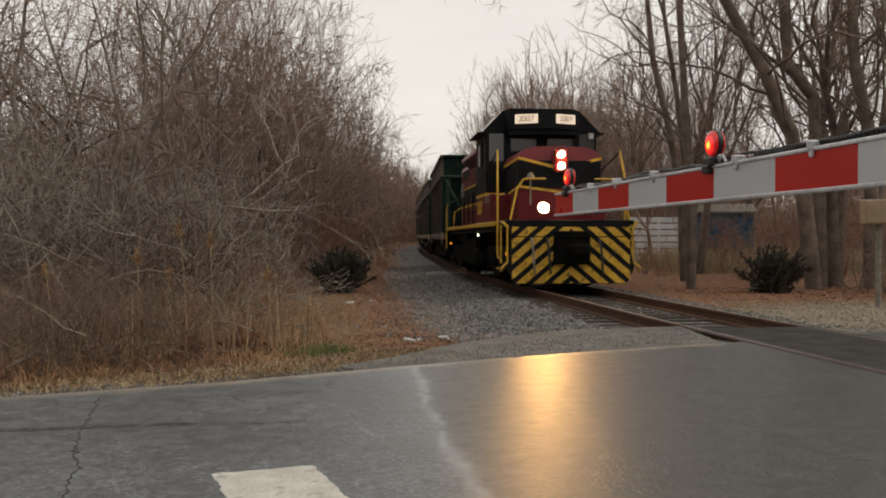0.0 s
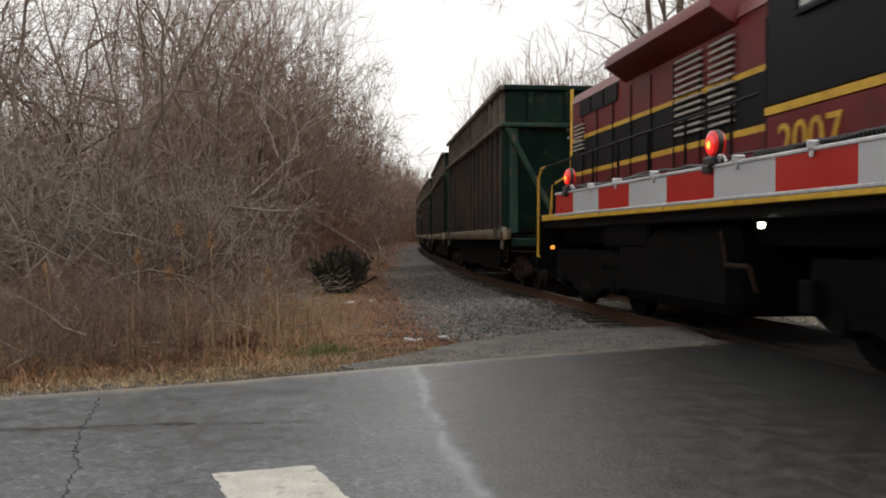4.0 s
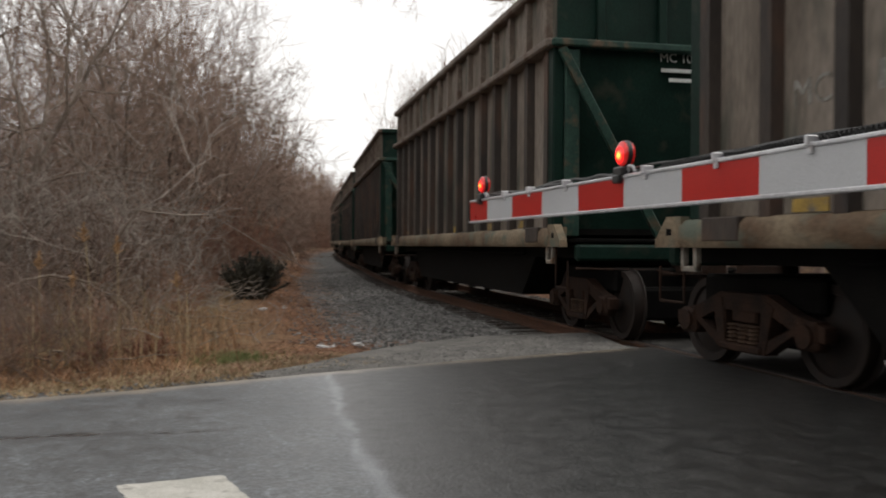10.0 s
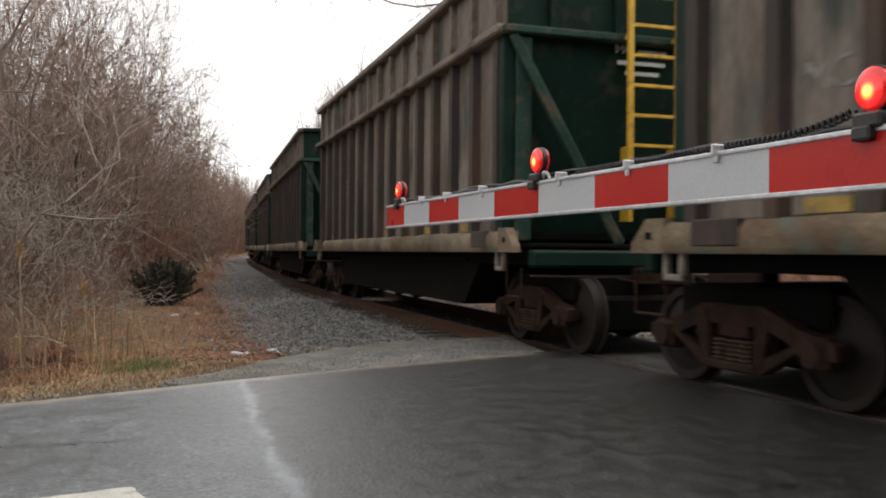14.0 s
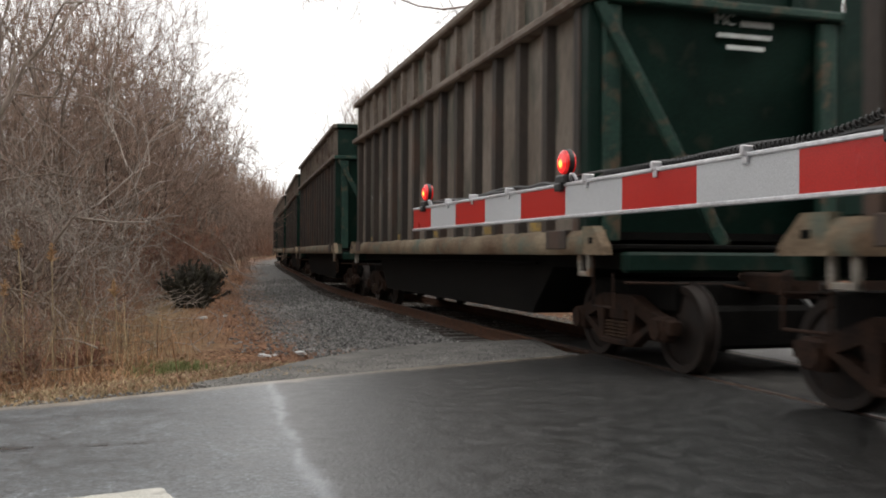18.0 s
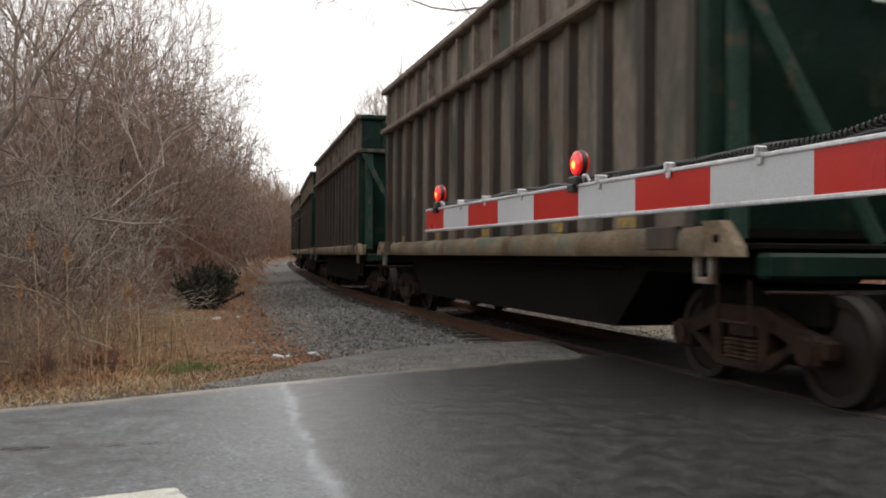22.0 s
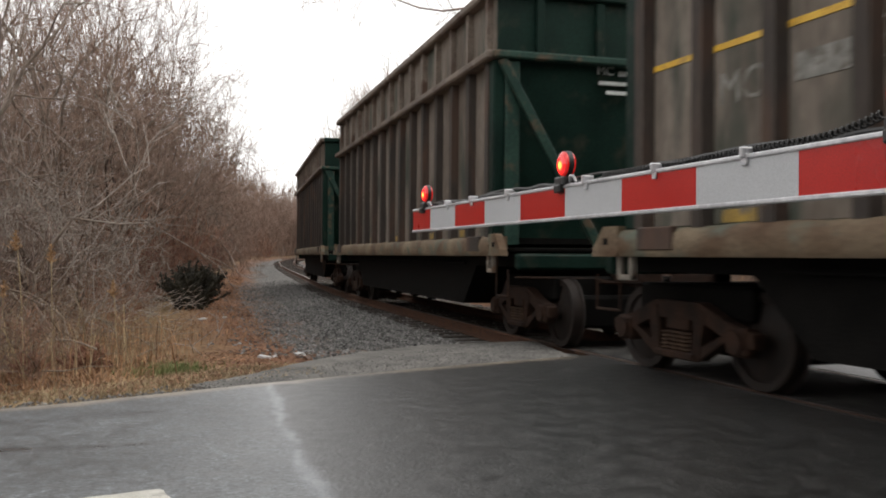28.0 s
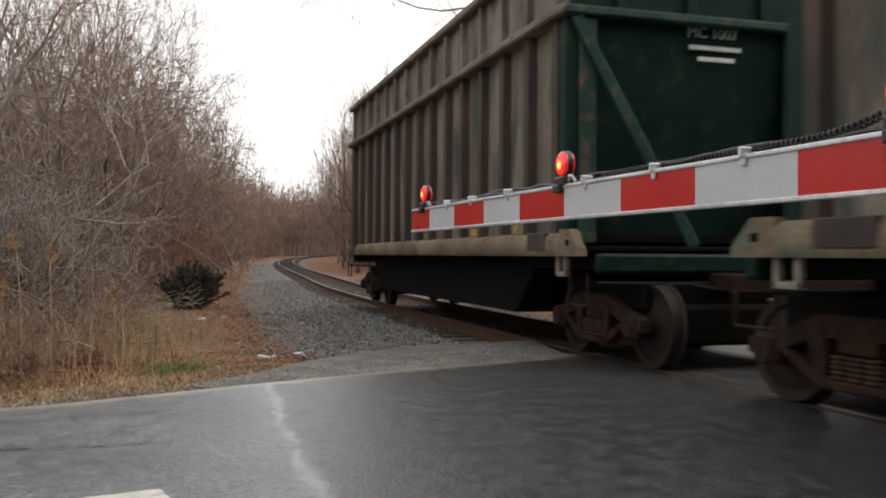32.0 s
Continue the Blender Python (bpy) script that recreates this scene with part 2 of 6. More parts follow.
# the lit lens glows most over its bulb
nodes, links = RED_LENS.node_tree.nodes, RED_LENS.node_tree.links
heat, warm, power = nodes.new("ShaderNodeAttribute"), nodes.new("ShaderNodeValToRGB"), nodes.new("ShaderNodeMapRange")
heat.attribute_name = "bulb_glow"
warm.color_ramp.elements[0].color, warm.color_ramp.elements[1].color = (1.0, 0.012, 0.012, 1), (1.0, 0.3, 0.04, 1)
warm.color_ramp.elements[0].position = 0.3
power.inputs["To Min"].default_value, power.inputs["To Max"].default_value = 0.2, 9.0
links.new(heat.outputs["Fac"], warm.inputs["Fac"])
links.new(heat.outputs["Fac"], power.inputs["Value"])
links.new(warm.outputs["Color"], nodes["Principled BSDF"].inputs["Emission Color"])
links.new(power.outputs["Result"], nodes["Principled BSDF"].inputs["Emission Strength"])
BACKDROP = mat("far_woods_haze", (0.16, 0.125, 0.11), (0.24, 0.195, 0.175), 0.12, 0.95, bump=0, grain=1.2, streak=(1, 1, 0.15), spec=0.05)
APRON = mat("worn_apron_asphalt", (0.085, 0.081, 0.075), (0.18, 0.171, 0.155), 2.2, 0.9, bump=0.5, grain=110, c=(0.065, 0.062, 0.058), spots=0.15)
# Colour of an added strip, kept dark against the glow under the train.
DARK_STRIP = mat("added_dark_strip", (0.026, 0.025, 0.024), (0.06, 0.057, 0.053), 3, 0.92, bump=0.4, grain=70, spec=0.12)
CABINET_TAN = mat("tan_cabinet", (0.24, 0.165, 0.1), (0.34, 0.25, 0.165), 5, 0.6)


# ---- mesh helpers ----
class Shape:
    """Collects vertices and faces of one mesh."""

    def __init__(self):
        self.v, self.f = [], []

    def add(self, verts, faces, m=None):
        k = len(self.v)
        self.v += [tuple(m @ Vector(p)) for p in verts] if m is not None else [tuple(p) for p in verts]
        self.f += [tuple(i + k for i in q) for q in faces]
        return self

    def box(self, x, y, z, sx, sy, sz, ch=0.0, m=None):
        """A box by centre and size, with chamfered edges of width ch."""
        hx, hy, hz = sx / 2, sy / 2, sz / 2
        ch = min(ch, hx * 0.45, hy * 0.45, hz * 0.45)
        if ch <= 0:
            vs = [(x + a * hx, y + b * hy, z + c * hz) for a in (-1, 1) for b in (-1, 1) for c in (-1, 1)]
            return self.add(vs, [(0, 1, 3, 2), (4, 6, 7, 5), (0, 4, 5, 1), (2, 3, 7, 6), (0, 2, 6, 4), (1, 5, 7, 3)], m)
        vs, idx = [], {}
        for a in (-1, 1):
            for b in (-1, 1):
                for c in (-1, 1):
                    for ax in range(3):
                        p = [x + a * hx, y + b * hy, z + c * hz]
                        s = (a, b, c)
                        for o in range(3):
                            if o != ax:
                                p[o] -= s[o] * ch
                        idx[a, b, c, ax] = len(vs)
                        vs.append(tuple(p))
        fs = []
        for ax in range(3):
            o1, o2 = (ax + 1) % 3, (ax + 2) % 3
            for s in (-1, 1):
                q = []
                for u, w in ((-1, -1), (1, -1), (1, 1), (-1, 1)):
                    k = [0, 0, 0]
                    k[ax], k[o1], k[o2] = s, u, w
                    q.append(idx[(*k, ax)])
                fs.append(tuple(q if s > 0 else q[::-1]))
            for u in (-1, 1):
                for w in (-1, 1):
                    k0, k1 = [0, 0, 0], [0, 0, 0]
                    k0[ax], k1[ax] = -1, 1
                    for k in (k0, k1):
                        k[o1], k[o2] = u, w
                    q = [idx[(*k0, o1)], idx[(*k1, o1)], idx[(*k1, o2)], idx[(*k0, o2)]]
                    fs.append(tuple(q if u * w > 0 else q[::-1]))
        for a in (-1, 1):
            for b in (-1, 1):
                for c in (-1, 1):
                    q = [idx[a, b, c, i] for i in range(3)]
                    fs.append(tuple(q if a * b * c > 0 else q[::-1]))
        return self.add(vs, fs, m)

    def tube(self, p, q, r, n=8, r2=None, caps=True):
        p, q = Vector(p), Vector(q)
        d = (q - p).normalized()
        a = d.cross(Vector((0, 0, 1)) if abs(d.z) < 0.9 else Vector((1, 0, 0))).normalized()
        b = d.cross(a)
        r2 = r if r2 is None else r2
        vs = []
        for c, rad in ((p, r), (q, r2)):
            vs += [c + (a * math.cos(2 * math.pi * i / n) + b * math.sin(2 * math.pi * i / n)) * rad for i in range(n)]
        fs = [(i, (i + 1) % n, n + (i + 1) % n, n + i) for i in range(n)]
        if caps:
            fs += [tuple(range(n))[::-1], tuple(range(n, 2 * n))]
        return self.add(vs, fs)

    def pipe(self, pts, r, n=6):
        for a, b in zip(pts, pts[1:]):
            self.tube(a, b, r, n)
        return self

    def prism(self, pts, axis, lo, hi, m=None):
        """A polygon of (u, v) pushed along an axis: x -> (y, z), y -> (x, z), z -> (x, y)."""
        n = len(pts)
        place = {"x": lambda u, v, w: (w, u, v), "y": lambda u, v, w: (u, w, v), "z": lambda u, v, w: (u, v, w)}[axis]
        vs = [place(u, v, lo) for u, v in pts] + [place(u, v, hi) for u, v in pts]
        fs = [(i, (i + 1) % n, n + (i + 1) % n, n + i) for i in range(n)] + [tuple(range(n))[::-1], tuple(range(n, 2 * n))]
        return self.add(vs, fs, m)

    def wheel(self, c, axis, profile, n=20):
        """A turned body: profile of (along, radius) round an axis 'x', 'y' or 'z' through c."""
        vs, fs = [], []
        for u, r in profile:
            for i in range(n):
                a = 2 * math.pi * i / n
                ca, sa = math.cos(a) * r, math.sin(a) * r
                vs.append({"x": (c[0] + u, c[1] + ca, c[2] + sa), "y": (c[0] + ca, c[1] + u, c[2] + sa), "z": (c[0] + ca, c[1] + sa, c[2] + u)}[axis])
        for k in range(len(profile) - 1):
            fs += [(k * n + i, k * n + (i + 1) % n, (k + 1) * n + (i + 1) % n, (k + 1) * n + i) for i in range(n)]
        fs += [tuple(range(n))[::-1], tuple(range((len(profile) - 1) * n, len(profile) * n))]
        return self.add(vs, fs)

    def mesh(self, name, material, smooth=False):
        me = bpy.data.meshes.new(name)
        me.from_pydata(self.v, [], self.f)
        me.materials.append(material)
        bm = bmesh.new()
        bm.from_mesh(me)
        bmesh.ops.recalc_face_normals(bm, faces=bm.faces)
        bm.to_mesh(me)
        bm.free()
        if smooth:
            me.polygons.foreach_set("use_smooth", [True] * len(me.polygons))
            me.set_sharp_from_angle(angle=radians(38))
        return me


def part(name, shape, material, parent=None, label="", smooth=False):
    ob = new(name, shape.mesh(name, material, smooth) if isinstance(shape, Shape) else shape)
    if parent is not None:
        ob.parent = parent
    return tagged(ob, label)


def thing(name, m, label, category, group="", kind=""):
    ob = new(name)
    ob.empty_display_size = 0.2
    ob.matrix_basis = m
    return tagged(ob, label, category, group, kind)


def lettering(text, size, m, material, parent, name="lettering", depth=0.004):
    cu = bpy.data.curves.new(name, "FONT")
    cu.body, cu.size, cu.align_x, cu.align_y, cu.extrude = text, size, "CENTER", "CENTER", depth
    tmp = bpy.data.objects.new(name, cu)
    me = bpy.data.meshes.new_from_object(tmp)
    bpy.data.objects.remove(tmp)
    me.materials.clear()
    me.materials.append(material)
    ob = new(name, me)
    ob.parent = parent
    ob.matrix_basis = m
    return ob


# ---- the track's centre line, from behind the camera into the distance ----
CENTRE = [(78, -200), (60, -156), (42, -115), (26, -76), (15, -38), (9, -13), (6.5, -3.2), (5.35, 2.2), (4.7, 6.1), (4.4, 8.1), (3.92, 11.45), (3.19, 17.3), (1.94, 29.4), (1.0, 46.9),
          (0, 64.3), (-1.05, 87), (-1.35, 98), (-.8, 111), (1.4, 125), (6, 140), (13, 154), (24, 168), (40, 180), (60, 192)]


def glide(points, n=40):
    p, out = np.array(points, float), []
    t = np.linspace(0, 1, n, endpoint=False)[:, None]
    for i in range(1, len(p) - 2):
        a, b, c, d = p[i - 1:i + 3]
        k0, k1, k2 = np.linalg.norm(b - a), np.linalg.norm(c - b), np.linalg.norm(d - c)
        m1 = ((b - a) / k0 * k1 + (c - b) / k1 * k0) / (k0 + k1) * k1
        m2 = ((c - b) / k1 * k2 + (d - c) / k2 * k1) / (k1 + k2) * k1
        out.append((2 * t**3 - 3 * t**2 + 1) * b + (t**3 - 2 * t**2 + t) * m1 + (-2 * t**3 + 3 * t**2) * c + (t**3 - t**2) * m2)
    return np.vstack(out)


LINE = glide(CENTRE)
RUN = np.r_[0, np.cumsum(np.linalg.norm(np.diff(LINE, axis=0), axis=1))]
RUN = RUN[np.argmin(np.abs(LINE[:, 1] - 11.45))] - RUN
LINE, RUN = LINE[::-1], RUN[::-1]


def on_track(s, off=0.0):
    """The point of the centre line s metres past the crossing's far edge, towards the camera; off: metres to the train's right."""
    x, y = np.interp(s, RUN, LINE[:, 0]), np.interp(s, RUN, LINE[:, 1])
    x2, y2 = np.interp(s + 0.5, RUN, LINE[:, 0]), np.interp(s + 0.5, RUN, LINE[:, 1])
    d = np.array((x2 - x, y2 - y)) / np.hypot(x2 - x, y2 - y)
    return np.array((x + d[1] * off, y - d[0] * off)), d


def track_z(y):
    return float(np.interp(y, (45, 80, 100, 140), (0.0, 0.13, 0.42, 1.1)))


def from_track(x, y):
    """Distance to the centre line (negative on the camera's side)."""
    d = np.hypot(LINE[:, 0] - x, LINE[:, 1] - y)
    k = int(np.argmin(d))
    return float(d[k]) * (1 if x > LINE[k, 0] else -1)


# ---- ground, road and track ----
U, N = np.array((0.911, 0.412)), np.array((-0.412, 0.911))
FAR_EDGE = [(-39.5, -10.1), (-12.2, 2.24), (-3.1, 6.35), (-1.7, 7.02), (-0.42, 7.85), (1.2, 8.8), (3.3, 9.8), (6.0, 11.2), (14.0, 14.8), (60.0, 35.6)]


def edge_y(x):
    return float(np.interp(x, [p[0] for p in FAR_EDGE], [p[1] for p in FAR_EDGE]))


def smooth(e0, e1, v):
    t = min(1.0, max(0.0, (v - e0) / (e1 - e0)))
    return t * t * (3 - 2 * t)


def lumps(x, y, s):
    return noise.noise(Vector((x * s, y * s, 3.7)))


def ground_z(x, y):
    beyond = y - edge_y(x)
    if beyond < -9.5 or beyond < 0:
        return -0.07 if beyond > -9.2 else -0.12
    d = from_track(x, y)
    z = -0.05 - 0.1 * smooth(0.2, 3.0, beyond) + 0.05 * lumps(x, y, 0.35) * smooth(0.3, 2.0, beyond)
    if d < 0:
        bed = -0.185 - 0.16 * smooth(1.5, 3.4, -d)
        z += -0.12 * smooth(4.0, 9.0, -d)
        w = 1 - smooth(2.9, 4.6, -d)
    else:
        bed = -0.185 + 0.06 * smooth(1.5, 2.5, d)
        w = 1 - smooth(2.0, 4.0, d)
        z += 0.02
    z = z * (1 - w * smooth(0.6, 2.4, beyond)) + bed * w * smooth(0.6, 2.4, beyond)
    return z + track_z(y)


def zone(x, y):
    """Shares of ballast, tan gravel and dead leaves on the ground."""
    beyond, d = y - edge_y(x), from_track(x, y)
    wob = 0.5 * lumps(x, y, 0.8) + 0.25 * lumps(x, y, 2.6)
    if beyond < 0:
        return 0.0, 1.0, 0.0
    ball = (1 - smooth(2.5, 4.3, abs(d) + wob * 1.9)) if d < 0 else (1 - smooth(1.5, 2.1, d + wob * 0.4))
    if d < 0:
        ball = max(ball, (1 - smooth(1.9, 2.6, beyond + wob * 0.6)) * smooth(-0.5, 0.4, x + wob * 0.5))
    tan = (smooth(1.4, 2.2, d) * (1 - smooth(9.5, 11.5, y - 0.25 * x - 4.4 + wob)) if d > 0 else 0.0) + (1 - smooth(0.12, 0.4, beyond + wob * 0.25))
    leaf = smooth(2.3, 3.2, -d + wob) * (1 - smooth(4.2, 6.0, -d + wob)) if d < 0 else smooth(0.3, 1.2, (y - 0.25 * x - 14.6))
    return ball, min(1.0, tan), leaf


gx = np.unique(np.round(np.r_[-1500, -700, -350, -180, -110, -70, -45, -30, np.arange(-22, -6, 0.6), np.arange(-6, 9.01, 0.22), np.arange(9.5, 24, 0.8), 30, 45, 70, 110, 180, 350, 700, 1500], 3))
gy = np.unique(np.round(np.r_[-1500, -500, -200, -90, -50, -30, -20, np.arange(-14, 5, 1.0), np.arange(5, 24, 0.22), np.arange(24, 60, 0.9), np.arange(60, 130, 4), 140, 160, 200, 300, 500, 900, 1500], 3))
verts = [(x, y, ground_z(x, y)) for y in gy for x in gx]
nx = len(gx)
faces = [(j * nx + i, j * nx + i + 1, (j + 1) * nx + i + 1, (j + 1) * nx + i) for j in range(len(gy) - 1) for i in range(nx - 1)]
gm = bpy.data.meshes.new("ground")
gm.from_pydata(verts, [], faces)
att = gm.color_attributes.new("zone", "FLOAT_COLOR", "POINT")
att.data.foreach_set("color", [c for x, y, z in verts for c in (*zone(x, y), 1.0)])
gm.polygons.foreach_set("use_smooth", [True] * len(gm.polygons))


def ground_material():
    m = bpy.data.materials.new("ground_cover")
    m.use_nodes = True
    n, l = m.node_tree.nodes, m.node_tree.links
    b = n["Principled BSDF"]
    b.inputs["Roughness"].default_value = 0.95
    b.inputs["Specular IOR Level"].default_value = 0.2
    tc, at, sep = n.new("ShaderNodeTexCoord"), n.new("ShaderNodeAttribute"), n.new("ShaderNodeSeparateColor")
    at.attribute_name = "zone"
    l.new(at.outputs["Color"], sep.inputs["Color"])

    def pattern(kind, scale, lo, hi, p0=0.3, p1=0.7):
        t = n.new(kind)
        t.inputs["Scale"].default_value = scale
        l.new(tc.outputs["Object"], t.inputs["Vector"])
        r = n.new("ShaderNodeValToRGB")
        r.color_ramp.elements[0].position, r.color_ramp.elements[0].color = p0, (*lo, 1)
        r.color_ramp.elements[1].position, r.color_ramp.elements[1].color = p1, (*hi, 1)
        if kind == "ShaderNodeTexNoise":
            t.inputs["Detail"].default_value = 8
            l.new(t.outputs["Fac"], r.inputs["Fac"])
        else:
            l.new(t.outputs["Color"], r.inputs["Fac"])
        return r.outputs["Color"], t

    def over(a, bcol, fac):
        mx = n.new("ShaderNodeMix")
        mx.data_type = "RGBA"
        l.new(fac, mx.inputs["Factor"])
        l.new(a, mx.inputs["A"])
        l.new(bcol, mx.inputs["B"])
        return mx.outputs["Result"]

    grass, tg = pattern("ShaderNodeTexNoise", 7, (0.09, 0.055, 0.03), (0.3, 0.215, 0.12), 0.35, 0.65)
    stone, ts = pattern("ShaderNodeTexVoronoi", 24, (0.06, 0.058, 0.056), (0.25, 0.243, 0.23), 0.1, 0.9)
    tan, tt = pattern("ShaderNodeTexVoronoi", 30, (0.14, 0.115, 0.085), (0.33, 0.285, 0.22), 0.1, 0.9)
    leaf, tl = pattern("ShaderNodeTexVoronoi", 16, (0.09, 0.045, 0.028), (0.3, 0.155, 0.09), 0.1, 0.9)
    col = over(grass, leaf, sep.outputs["Blue"])
    col = over(col, tan, sep.outputs["Green"])
    col = over(col, stone, sep.outputs["Red"])
    l.new(col, b.inputs["Base Color"])
    bp = n.new("ShaderNodeBump")
    bp.inputs["Strength"].default_value, bp.inputs["Distance"].default_value = 0.7, 0.03
    l.new(ts.outputs["Distance"], bp.inputs["Height"])
    l.new(bp.outputs["Normal"], b.inputs["Normal"])
    return m


gm.materials.append(ground_material())
tagged(new("ground", gm), "flat ground of dry grass, dead leaves and gravel", "ground", kind="structure")


def slab(name, outline, top, thick, material, label, category, parent=None):
    s = Shape().prism(outline, "z", top - thick, top)
    ob = part(name, s, material, parent, label)
    return tagged(ob, category=category, kind="structure") if parent is None else ob


SEAM = [(-0.24, 7.93), (-0.2, 7.4), (-0.13, 6.9), (-0.12, 6.3), (-0.05, 5.7), (0.02, 5.1), (0.05, 4.8), (0.13, 4.3), (0.2, 3.85), (0.5, 1.5), (0.9, -1.2)]
STREAKS = [((-3.6, 5.05), (-0.9, 5.5), 0.06, 1.6), ((-1.7, 5.3), (-0.5, 5.55), 0.06, 0.8), ((-1.6, 4.85), (-0.8, 5.05), 0.06, 0.7), ((-4.2, 4.3), (-2.4, 4.75), 0.1, 0.7), ((-2.4, 6.1), (-0.5, 6.75), 0.08, 0.6)]


def off_line(pts, x, y):
    """Distance to a line of points, and on which side (positive: to the right of its way)."""
    best, side = 1e9, 1.0
    for (ax, ay), (bx, by) in zip(pts, pts[1:]):
        dx, dy = bx - ax, by - ay
        t = min(1.0, max(0.0, ((x - ax) * dx + (y - ay) * dy) / (dx * dx + dy * dy)))
        px, py = x - ax - dx * t, y - ay - dy * t
        d = math.hypot(px, py)
        if d < best:
            best, side = d, (-1.0 if dx * py - dy * px > 0 else 1.0)
    return best, side


def road_wear(x, y):
    """Shares of newer asphalt, pale dust, damp streaks and sand."""
    d, side = off_line(SEAM, x, y)
    d *= -side
    w = lumps(x, y, 6.0) * 0.03 + lumps(x, y, 17.0) * 0.015
    newer = smooth(-0.03, 0.05, d + w) * (1 - smooth(-0.1, 0.1, (x - 7.6) * 0.96 - (y + 1.4) * 0.28))
    wide = 0.03 + 0.02 * max(-0.6, lumps(x * 0.3, y, 2.2) * 1.6)
    dust = math.exp(-((d + w * 1.2 + 0.015) / wide) ** 2) * (0.75 + 0.5 * lumps(x, y, 3.1)) + 0.2 * math.exp(-((d + 0.06) / 0.14) ** 2) * (0.6 + lumps(x, y, 4.0))
    damp = 0.0
    for (ax, ay), (bx, by), wd, k in STREAKS:
        dx, dy = bx - ax, by - ay
        n = math.hypot(dx, dy)
        t = ((x - ax) * dx + (y - ay) * dy) / n / n
        if -0.1 < t < 1.1:
            o = ((x - ax) * dy - (y - ay) * dx) / n + 0.05 * lumps(x, y, 1.7)
            damp = max(damp, k * math.exp(-(o / wd) ** 2) * smooth(0, 0.25, t) * (1 - smooth(0.6, 1.0, t)) * (0.75 + 0.6 * lumps(x * 3, y * 3, 2.0)))
    sand = (1 - smooth(0.05, 0.24, edge_y(x) - y + 3 * w)) * (1 - smooth(2.6, 3.4, x)) * (0.8 + 0.5 * lumps(x, y, 2.0))
    return newer, max(0.0, dust), max(0.0, min(0.6, damp * 0.55)), max(0.0, sand)


rx = np.unique(np.round(np.r_[-39.5, -30, -20, np.arange(-14, -5, 0.4), np.arange(-5, 3.0, 0.04), np.arange(3, 8, 0.12), np.arange(8, 16, 0.6), 22, 34, 60], 3))
rb = np.unique(np.round(np.r_[0, np.arange(0.02, 0.3, 0.03), np.arange(0.3, 5.4, 0.045), np.arange(5.4, 9.4, 0.3)], 3))
verts = [(x, edge_y(x) + 0.012 * lumps(x, 1, 5) * (b < 0.2) - b, 0.0) for b in rb for x in rx]
verts = [(x, y, -0.06) for x, y, z in verts[:len(rx)]] + verts
nx = len(rx)
rm = bpy.data.meshes.new("road")
rm.from_pydata(verts, [], [(j * nx + i, (j + 1) * nx + i, (j + 1) * nx + i + 1, j * nx + i + 1) for j in range(len(rb)) for i in range(nx - 1)])
wear = [road_wear(x, y) if -14 < x < 14 and y > -1.5 else (0.0, 0.0, 0.0, 0.0) for x, y, z in verts]
for k, nm in enumerate(("newer", "dust", "damp", "sand")):
    rm.attributes.new(nm, "FLOAT", "POINT").data.foreach_set("value", [w[k] for w in wear])


